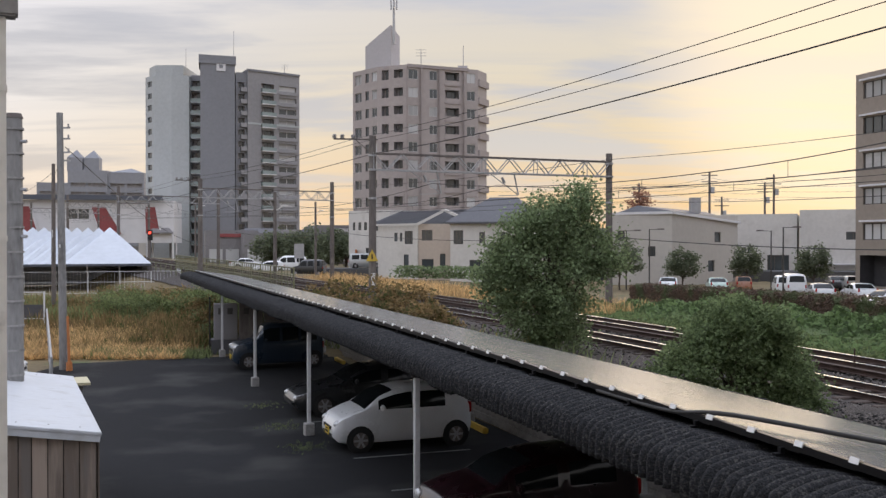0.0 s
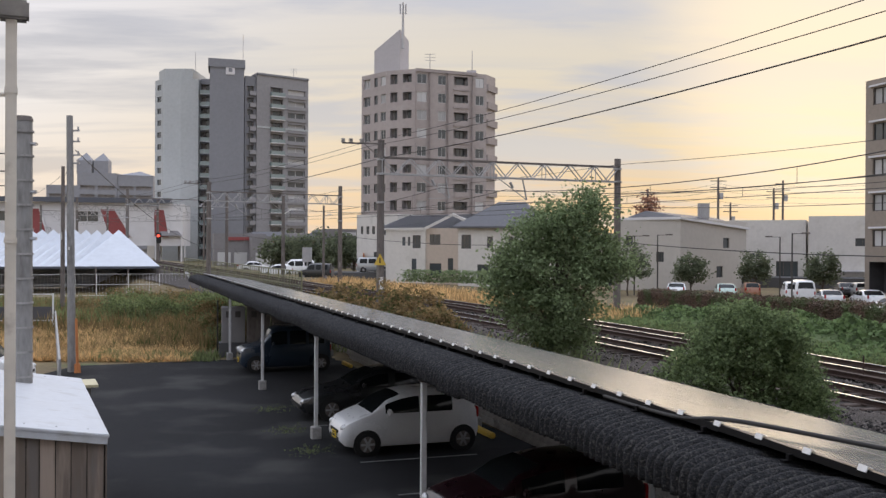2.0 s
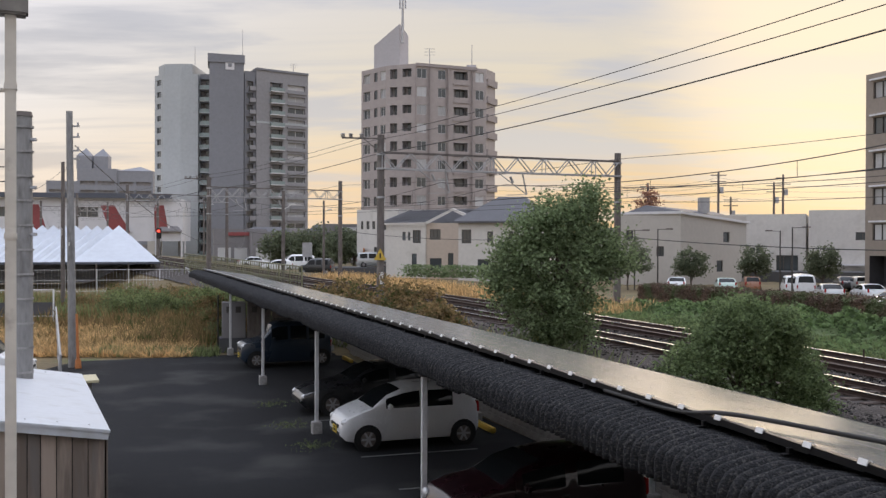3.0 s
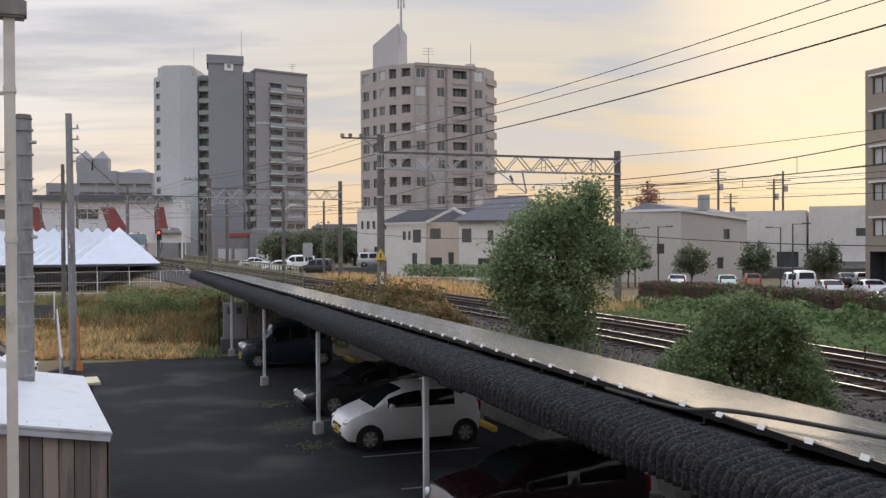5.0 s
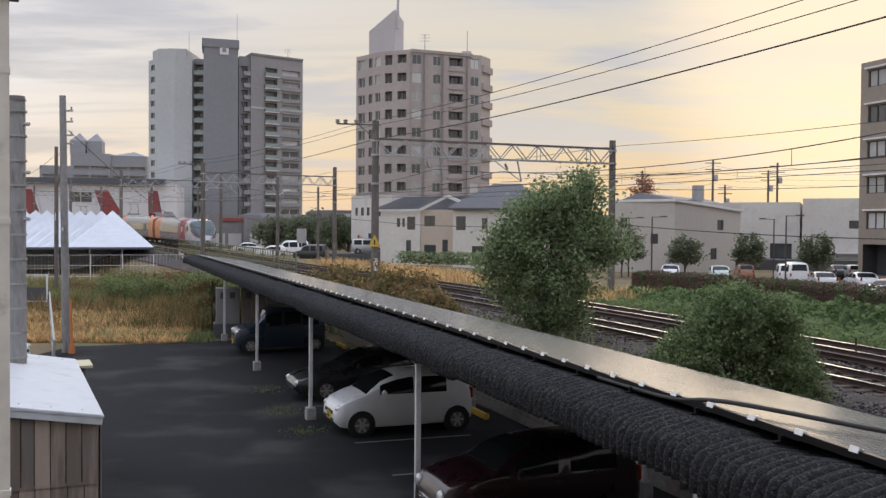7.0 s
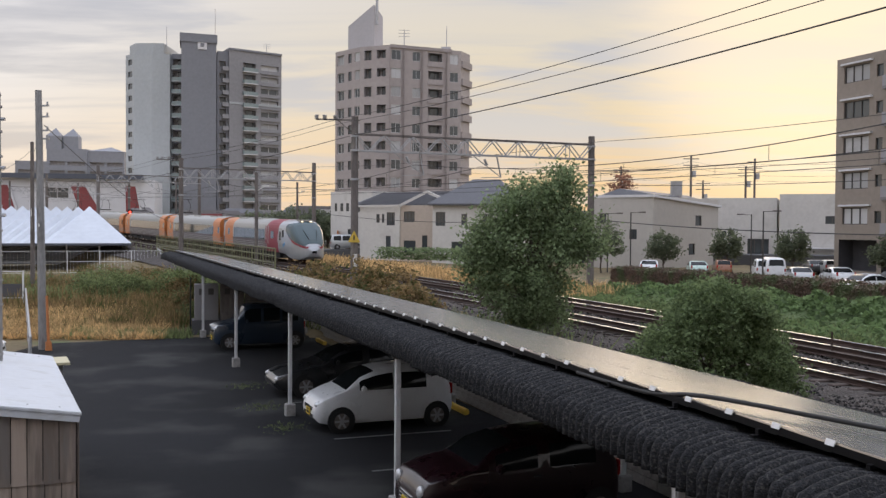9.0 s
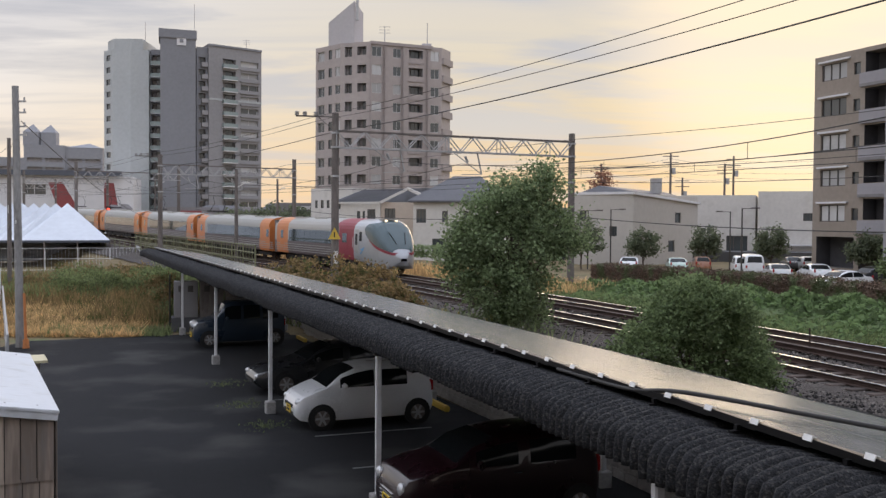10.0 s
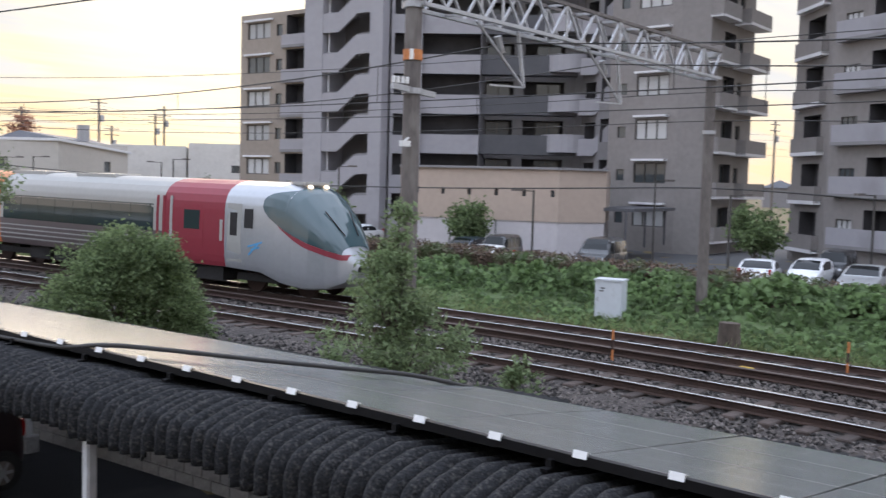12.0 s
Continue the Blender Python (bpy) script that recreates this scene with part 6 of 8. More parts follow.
def build_vines():
    rng = np.random.default_rng(40)
    n = 42000
    s = rng.uniform(s_of_y(-6), s_of_y(50), n)
    o = rng.uniform(3.4, 10.0, n)
    x, y, th = line_at(s, o)
    hump = np.interp(o, [3.2, 4.2, 5.6, 6.1, 6.6, 8.0, 10.0], [0.05, 0.12, 0.18, 0.45, 0.78, 0.72, 0.45])
    wav = 0.4 * np.sin(s * 0.9 + o * 1.3) + 0.35 * np.sin(s * 2.3 - o * 2.0) + 0.25 * np.sin(s * 4.1 + o * 3.0)
    hump = hump * np.interp(y, [20, 32], [1.3, 1.0])
    z = ground_z(x, y) + np.maximum(0.03, hump * (1 + 0.55 * wav) * np.clip((s_of_y(52) - s) / 10, 0.25, 1) - rng.exponential(0.14, n))
    thin = (o < 5.0) & (rng.random(n) < 0.45)
    P = np.stack([x, y, z], 1)[~thin]
    ob = new("vine_bank", leaves("vine_bank", P, 0.21, rng, M["kudzu"], 1.15, 0.1))
    tagged(ob, "thick bright green vines covering a bank", "vines", kind="stuff")
    # earth under the vines
    ss = np.arange(s_of_y(-8), s_of_y(52), 0.6)
    v, f = [], []
    offs = [3.6, 5.0, 6.2, 7.4, 8.8, 10.2]
    for a in ss:
        for q in offs:
            px, py, _ = line_at(a, q)
            hh = np.interp(q, [3.2, 4.2, 5.6, 6.4, 8.0, 10.2], [-0.1, 0.03, 0.08, 0.42, 0.48, -0.1])
            v.append((float(px), float(py), gz(px, py) + float(hh) * float(np.clip((s_of_y(52) - a) / 10, 0.1, 1)) * (1 + 0.3 * math.sin(a * 0.9 + q * 1.3)) * 0.82))
    k = len(offs)
    for i in range(len(ss) - 1):
        for j in range(k - 1):
            f.append((i * k + j, i * k + j + 1, (i + 1) * k + j + 1, (i + 1) * k + j))
    ob = new("bank", arrays("bank", v, f, M["leaf_dark"], True))
    tagged(ob, "dark green undergrowth of the bank", "bank", kind="structure")


def build_hedge():
    """Clipped hedge along the car park."""
    rng = np.random.default_rng(44)
    pts = [(28.6, 6.0), (25.3, 18.0), (21.2, 31.5), (19.0, 45.0), (17.0, 58.0), (13.8, 68.0)]
    t = thing("hedge", "long clipped hedge of reddish-brown and green leaves", "hedge", kind="structure")
    P = []
    bm = bmesh.new()
    for (xa, ya), (xb, yb) in zip(pts[:-1], pts[1:]):
        L_ = math.hypot(xb - xa, yb - ya)
        n = int(L_ * 800)
        u = rng.uniform(0, L_, n); a = rng.uniform(-0.75, 0.75, n); z = rng.uniform(0.2, 1.15, n)
        face = rng.integers(0, 3, n)
        a = np.where(face < 2, 0.66 + rng.normal(0, 0.06, n), a); z = np.where(face == 2, 1.15 + rng.normal(0, 0.06, n), z)
        dx, dy = (xb - xa) / L_, (yb - ya) / L_
        x, y = xa + dx * u + dy * a * -1, ya + dy * u + dx * a
        P.append(np.stack([x, y, 0.87 + np.interp(y, [8, 31, 45, 58, 68], [-0.2, 0.2, 0.1, -0.15, -0.3]) + z + 0.05 * np.sin(u * 1.7)], 1))
        za, zb = np.interp((ya, yb), [8, 31, 45, 58, 68], [1.0, 1.40, 1.30, 1.07, 0.93]); bar(bm, (xa, ya, float(za)), (xb, yb, float(zb)), 1.25, 1.35)
    part("core", bm, M["hedge"], t)
    ob = new("foliage", leaves("foliage", np.concatenate(P), 0.075, rng, M["hedge"], 1.3)); ob.parent = t
    # low green hedge by the houses
    P = []
    for i in range(2600):
        u = rng.random()
        P.append((-4.5 + 12.5 * u + rng.normal(0, 0.4), 96.0 - 8 * u + rng.normal(0, 0.4), 1.2 + rng.random() * 1.2))
    ob = new("hedge", leaves("hedge", np.array(P), 0.2, rng, M["leaf"], 1.4))
    tagged(ob, "low green hedge below the houses", "hedge", kind="stuff")


build_trees(); build_grass(); build_vines(); build_hedge()

# ---- vehicles ----
def paint(name, color, rough=0.3, metal=0.0):
    return mat(name, color, rough, metal, var=0.06, fine=30, coarse=2, bump=0.02, coat=0.6)


M["car_white"] = paint("white car paint", (0.72, 0.73, 0.74))
M["car_dark"] = paint("near-black car paint", (0.02, 0.021, 0.023))
M["car_blue"] = paint("dark blue car paint", (0.020, 0.032, 0.05))
M["car_maroon"] = paint("maroon car paint", (0.014, 0.003, 0.005))
M["car_silver"] = paint("silver car paint", (0.45, 0.46, 0.46), 0.35, 0.4)
M["car_mint"] = paint("pale mint car paint", (0.45, 0.58, 0.52))
M["car_copper"] = paint("copper car paint", (0.30, 0.12, 0.06))
M["car_glass"] = glass_mat("car glass", (0.010, 0.012, 0.013), 0.08, 0.3)
M["lamp_glass"] = mat("headlamp lens", (0.62, 0.63, 0.64), 0.12, 0.3, var=0.1, bump=0.0)
M["tail"] = mat("red lamp lens", (0.35, 0.02, 0.02), 0.2, var=0.1, bump=0.0)
M["alloy"] = mat("wheel alloy", (0.36, 0.36, 0.37), 0.4, 0.4, var=0.1, bump=0.02)
M["plate"] = mat("yellow plate", (0.66, 0.46, 0.03), 0.5, var=0.08, bump=0.0)
M["chrome"] = mat("chrome", (0.75, 0.75, 0.75), 0.12, 1.0, var=0.03, bump=0.0)

CARS = {
    "hatch": dict(L=3.3, W=1.475, belt=0.93, top=[(0, .50), (.05, .66), (.18, .76), (.45, .87), (.70, .95), (1.05, 1.22), (1.38, 1.34), (1.7, 1.40), (2.3, 1.405), (2.8, 1.385), (3.04, 1.32), (3.18, 1.0), (3.26, .8), (3.3, .55)], ws=(0.74, 1.38), rw=(2.9, 3.16), sw=(0.98, 2.62), pil=(1.85,), wheels=(0.58, 2.85), r=0.27),
    "box": dict(L=3.4, W=1.475, belt=1.02, top=[(0, .55), (.04, .82), (.16, .92), (.6, 1.0), (.8, 1.06), (1.0, 1.36), (1.14, 1.56), (1.35, 1.65), (2.2, 1.68), (3.05, 1.66), (3.22, 1.55), (3.34, 1.1), (3.38, .8), (3.4, .55)], ws=(0.84, 1.14), rw=(3.2, 3.34), sw=(1.05, 3.1), pil=(1.75, 2.45), wheels=(0.55, 2.98), r=0.29),
    "retro": dict(L=3.4, W=1.475, belt=0.98, top=[(0, .50), (.05, .72), (.15, .86), (.5, .96), (.85, 1.02), (1.2, 1.27), (1.55, 1.37), (1.9, 1.43), (2.5, 1.44), (2.9, 1.40), (3.15, 1.3), (3.3, .98), (3.37, .8), (3.4, .55)], ws=(0.9, 1.55), rw=(3.0, 3.28), sw=(1.15, 2.85), pil=(2.0,), wheels=(0.62, 2.95), r=0.27),
    "sedan": dict(L=4.3, W=1.69, belt=0.88, top=[(0, .42), (.08, .58), (.35, .68), (1.0, .80), (1.3, .86), (1.75, 1.15), (2.1, 1.28), (2.5, 1.32), (3.0, 1.29), (3.35, 1.1), (3.6, .93), (4.1, .88), (4.25, .7), (4.3, .5)], ws=(1.35, 2.1), rw=(3.05, 3.58), sw=(1.6, 3.35), pil=(2.5,), wheels=(0.82, 3.4), r=0.3),
    "van": dict(L=4.2, W=1.69, belt=1.1, top=[(0, .6), (.05, .9), (.2, 1.02), (.6, 1.12), (.8, 1.25), (1.1, 1.6), (1.35, 1.8), (1.8, 1.86), (3.0, 1.86), (3.8, 1.83), (4.02, 1.7), (4.12, 1.2), (4.17, .8), (4.2, .6)], ws=(0.84, 1.35), rw=(3.98, 4.12), sw=(1.0, 3.85), pil=(1.75, 2.8), wheels=(0.75, 3.35), r=0.31),
}


def build_car(name, label, kind, paint_, m, group="", plate=True, round_lamps=False, low=False, dark_wheels=False):
    c = CARS[kind]
    t = thing(name, label, "car", m, group)
    L_, w = c["L"], c["W"] / 2
    tx = np.array(c["top"])
    step = 0.1 if not low else 0.17
    xs = sorted({*np.arange(0, L_, step).round(3), L_, *[p[0] for p in c["top"]]})
    ring = []
    for x in xs:
        zt = float(np.interp(x, tx[:, 0], tx[:, 1]))
        e = min(x, L_ - x)
        wf = w * float(np.interp(e, [0, 0.05, 0.18, 0.5, 1.0], [0.72, 0.86, 0.94, 0.985, 1.0]))
        lo = float(np.interp(e, [0, 0.1, 0.3], [0.34, 0.24, 0.2]))
        b = min(c["belt"], zt - 0.03)
        g = max(zt - b, 0)
        k = min(1.0, g / 0.45)
        sec = [(0.0, lo), (wf * 0.9, lo), (wf * 0.985, lo + 0.1), (wf, lo + 0.28 * (b - lo) / 0.5), (wf * 0.995, b - 0.1 * min(1, b - lo)), (wf * 0.965, b),
               (wf * (0.965 - 0.035 * k), b + g * 0.42), (wf * (0.95 - 0.085 * k), b + g * 0.76), (wf * (0.86 - 0.18 * k), b + g * 0.965), (wf * 0.45, zt), (0.0, zt + 0.008)]
        ring.append([(L_ / 2 - x, y, z) for y, z in sec])
    n = len(ring[0])
    groups = {}
    zt_at = lambda x: float(np.interp(x, tx[:, 0], tx[:, 1]))
    for i in range(len(xs) - 1):
        xm = (xs[i] + xs[i + 1]) / 2
        for j in range(n - 1):
            for s in (1, -1):
                q = [ring[i][j], ring[i + 1][j], ring[i + 1][j + 1], ring[i][j + 1]]
                q = [(x, y * s, z) for x, y, z in q]
                key = "body"
                tall = zt_at(xm) > c["belt"] + 0.16
                if j in (5, 6) and tall and c["sw"][0] < xm < c["sw"][1] and all(abs(xm - p) > 0.06 for p in c["pil"]):
                    key = ("side_window", s, sum(xm > p for p in c["pil"]))
                elif j >= 6 and c["ws"][0] < xm < c["ws"][1] and j >= 8:
                    key = "windscreen"
                elif j >= 8 and c["rw"][0] < xm < c["rw"][1]:
                    key = "rear_window"
                elif j == 0:
                    key = "underside"
                groups.setdefault(key, []).append(q if s > 0 else q[::-1])
    mats = {"body": paint_, "windscreen": M["car_glass"], "rear_window": M["car_glass"], "underside": M["black"]}
    for key, qs in groups.items():
        nm = key if isinstance(key, str) else key[0]
        bm = bmesh.new()
        for q in qs:
            poly(bm, q)
        bmesh.ops.remove_doubles(bm, verts=bm.verts[:], dist=0.0005)
        part(nm, bm, mats.get(key, M["car_glass"]), t, smooth=True)
    for nm, r0 in (("front_panel", ring[0]), ("rear_panel", ring[-1])):
        bm = bmesh.new()
        poly(bm, [(a, b, z) for a, b, z in r0] + [(a, -b, z) for a, b, z in r0[::-1][1:-1]])
        part(nm, bm, paint_, t)
    r = c["r"]
    for x in c["wheels"]:
        for s in (1, -1):
            bm = bmesh.new(); rod(bm, (0, s * (w - 0.006), 0), (0, s * (w - 0.10), 0), r * 1.16, r * 1.16, 20)
            part("wheel_arch", bm, M["black"], t, m=pose(L_ / 2 - x, 0, r * 1.04))
            bm = bmesh.new(); rod(bm, (0, s * (w + 0.005), 0), (0, s * (w - 0.16), 0), r, r, 22)
            bmesh.ops.bevel(bm, geom=[e for e in bm.edges if len(e.link_faces) == 2 and e.calc_face_angle(0) > 1.2], offset=0.025, segments=2, affect="EDGES")
            wh = part("wheel", bm, M["black"], t, m=pose(L_ / 2 - x, 0, r), smooth=False)
            bm = bmesh.new()
            rod(bm, (0, s * (w + 0.008), 0), (0, s * (w - 0.04), 0), r * 0.66, r * 0.66, 18, 1)
            rod(bm, (0, s * (w + 0.02), 0), (0, s * w, 0), r * 0.2, r * 0.2, 12)
            for k in range(6):
                a = k * math.pi / 3
                bar(bm, (0, s * (w + 0.016), 0), (r * 0.58 * math.cos(a), s * (w + 0.014), r * 0.62 * math.sin(a)), 0.02, 0.045)
            part("rim", bm, [M["alloy"], M["mast"]], wh)
    for s in (1, -1):
        hz = zt_at(0.12) - 0.06
        bm = bmesh.new()
        bmesh.ops.create_uvsphere(bm, u_segments=12, v_segments=8, radius=1)
        sc = (0.07, 0.105, 0.105) if round_lamps else (0.16, 0.12, 0.085)
        bmesh.ops.transform(bm, matrix=Matrix.Diagonal((*sc, 1)), verts=bm.verts[:])
        part("headlight", bm, M["lamp_glass"], t, m=pose(L_ / 2 - (0.07 if round_lamps else 0.16), s * w * 0.72, hz - (0.02 if not round_lamps else 0.05)), smooth=True)
        bm = bmesh.new(); box(bm, (0, 0, 0), (0.08, 0.13, 0.26))
        bmesh.ops.bevel(bm, geom=bm.edges[:], offset=0.02, segments=2, affect="EDGES")
        part("tail_light", bm, M["tail"], t, m=pose(-L_ / 2 + 0.06, s * w * 0.78, 0.85))
        if not low:
            bm = bmesh.new(); box(bm, (0, 0, 0), (0.1, 0.17, 0.12))
            bmesh.ops.bevel(bm, geom=bm.edges[:], offset=0.03, segments=2, affect="EDGES")
            part("mirror", bm, paint_, t, m=pose(L_ / 2 - c["ws"][0] - 0.33, s * (w + 0.08), c["belt"] + 0.05))
            bm = bmesh.new(); box(bm, (0, 0, 0), (0.14, 0.012, 0.025))
            part("door_handle", bm, M["chrome"] if round_lamps else paint_, t, m=pose(L_ / 2 - c["pil"][0] + 0.12, s * (w + 0.004), c["belt"] - 0.12))
    bm = bmesh.new()
    gz_ = zt_at(0.05) - 0.14
    if round_lamps:
        for k in range(5):
            box(bm, (L_ / 2 - 0.01, 0, gz_ - 0.055 * k), (0.05, 0.62 - 0.02 * k, 0.018))
    else:
        box(bm, (L_ / 2 - 0.01, 0, gz_), (0.04, w * 0.9, 0.07)); box(bm, (L_ / 2 - 0.005, 0, 0.36), (0.04, w * 1.1, 0.08))
    part("grille", bm, M["chrome"] if round_lamps else M["black"], t)
    if plate:
        bm = bmesh.new(); box(bm, (0, 0, 0), (0.015, 0.33, 0.165))
        p = part("number_plate", bm, M["plate"], t, m=pose(L_ / 2 + 0.02, 0.05, 0.44))
        bm = bmesh.new(); box(bm, (0.01, 0, -0.02), (0.006, 0.22, 0.05)); box(bm, (0.01, 0, 0.045), (0.006, 0.16, 0.03))
        part("plate_bars", bm, M["black"], p)
    return t


def build_cars():
    z = 0.02
    build_car("hatchback_car", "white compact hatchback parked under the carport", "hatch", M["car_white"], pose(-1.08, 22.38, z, 0, 0, 200.5))
    build_car("sedan_car", "dark low sedan with silver nose under the carport", "sedan", M["car_dark"], pose(-2.2, 26.9, z, 0, 0, 200.5), plate=False)
    k = build_car("box_wagon_car", "dark blue boxy small wagon parked under the carport", "box", M["car_blue"], pose(-6.3, 36.3, z, 0, 0, 200.5))
    bm = bmesh.new()
    for s in (1, -1):
        bar(bm, (0.3, s * 0.6, 1.70), (-1.4, s * 0.6, 1.71), 0.03, 0.03)
    part("roof_rail", bm, M["chrome"], k)
    build_car("retro_car", "maroon retro-styled small car with chrome grille under the carport", "retro", M["car_maroon"], pose(1.33, 15.13, z, 0, 0, 199), round_lamps=True)
    build_car("minivan_car", "white minivan parked beside the field fence", "van", M["car_white"], pose(-15.0, 29.2, z, 0, 0, 12), plate=False)
    rows = [("sedan", "car_white", 20.2, 86.0, 75), ("sedan", "car_mint", 24.1, 84.6, 80), ("hatch", "car_copper", 26.5, 85.2, 80), ("box", "car_white", 28.3, 80.1, 78), ("sedan", "car_silver", 28.7, 73.2, 80), ("van", "car_white", 28.7, 78.9, 80), ("sedan", "car_dark", 36.3, 88.8, 80), ("sedan", "car_white", 31.7, 73.2, 84), ("hatch", "car_silver", 36.7, 86.6, 80), ("sedan", "car_white", 29.0, 63.0, 196), ("hatch", "car_dark", 33.5, 67.6, 196), ("sedan", "car_white", 34.1, 58.9, 196), ("hatch", "car_blue", 32.2, 43.3, 205), ("box", "car_dark", 32.6, 40.8, 205), ("sedan", "car_white", 29.9, 38.6, 205), ("van", "car_dark", 34.7, 35.1, 208), ("sedan", "car_white", 37.7, 27.8, 30), ("hatch", "car_white", 39.1, 26.1, 200), ("sedan", "car_silver", 39.4, 23.6, 200), ("box", "car_dark", 42.5, 27.0, 200)]
    word = dict(car_white="white", car_mint="pale mint", car_copper="copper", car_silver="silver", car_dark="black", car_blue="blue")
    kindw = dict(sedan="sedan", hatch="hatchback", box="boxy wagon", van="minivan")
    made = {}
    for kd, pt, x, y, a in rows:
        m = pose(x, y, 0.222 if y < 60 else 0.3, 0, 0, a)
        if (kd, pt) in made:
            copy_thing(made[kd, pt], m)
        else:
            made[kd, pt] = build_car("parked_car", f"{word[pt]} {kindw[kd]} parked in the open car park", kd, M[pt], m, "cars in the car park", plate=False, low=True)
    for kd, pt, x, y, a in (("hatch", "car_white", -18.8, 103.5, 200), ("van", "car_white", -17.8, 110.6, 200), ("box", "car_dark", -13.6, 97.2, 170), ("sedan", "car_white", -23.5, 115.6, 20), ("van", "car_silver", -9.6, 118.5, 10), ("van", "car_white", -6.6, 125.5, 10)):
        zz = 1.5 if y > 112 else 1.3
        if (kd, pt) in made:
            o = copy_thing(made[kd, pt], pose(x, y, zz, 0, 0, a))
        else:
            o = made[kd, pt] = build_car("parked_car", f"{word[pt]} {kindw[kd]} parked in the open car park", kd, M[pt], pose(x, y, zz, 0, 0, a), "cars in the car park", plate=False, low=True)


build_cars()

# ---- the train ----
M["tr_white"] = mat("train white paint", (0.36, 0.355, 0.335), 0.6, var=0.05, fine=8, coarse=0.5, bump=0.02)
M["tr_nose"] = mat("train silver-white nose paint", (0.42, 0.435, 0.46), 0.32, 0.5, var=0.05, fine=8, coarse=0.5, bump=0.02, coat=0.4)
M["tr_grey"] = mat("train grey-beige side", (0.37, 0.355, 0.33), 0.4, var=0.06, fine=8, coarse=0.5, bump=0.02)
M["tr_low"] = mat("train dark lower side", (0.115, 0.09, 0.09), 0.45, var=0.1, fine=8, coarse=0.5, bump=0.02)
M["tr_orange"] = mat("train orange end panel", (0.56, 0.19, 0.055), 0.4, var=0.06, fine=8, coarse=0.6, bump=0.02)
M["tr_red"] = mat("train red end panel", (0.25, 0.028, 0.045), 0.45, var=0.06, fine=8, coarse=0.6, bump=0.02)
M["tr_under"] = mat("train underframe", (0.022, 0.020, 0.020), 0.8, var=0.3, fine=12, coarse=2, bump=0.2)
M["tr_glass"] = glass_mat("train tinted glass", (0.035, 0.05, 0.05), 0.06)
M["tr_screen"] = glass_mat("train windscreen glass", (0.05, 0.085, 0.095), 0.05)
M["tr_lamp"] = mat("train headlamp", (0.9, 0.85, 0.75), 0.2, var=0.0, bump=0.0, emit=(1.0, 0.80, 0.55), glow=1.1)
M["tr_blue"] = mat("light blue mark", (0.12, 0.38, 0.66), 0.4, var=0.05, bump=0.0)

SECT = [(0.0, 0.72), (1.2, 0.72), (1.33, 0.76), (1.37, 0.9), (1.40, 1.1), (1.42, 1.55), (1.42, 1.7), (1.415, 2.1), (1.40, 2.5), (1.375, 2.72), (1.30, 2.95), (1.16, 3.14), (0.92, 3.29), (0.6, 3.38), (0.3, 3.415), (0.0, 3.42)]


CAR_SIZE = 0.95


def cab_x(x):
    """Places along the nose, which is shorter than its drawn length."""
    return 4.7 + (x - 4.7) * 0.77 if x > 4.7 else x


def fine_section(k=4):
    """The body's section with more points, for the nose."""
    out = []
    for (a, b), (c, d) in zip(SECT[:-1], SECT[1:]):
        out += [(a + (c - a) * i / k, b + (d - b) * i / k) for i in range(k)]
    return out + [SECT[-1]]


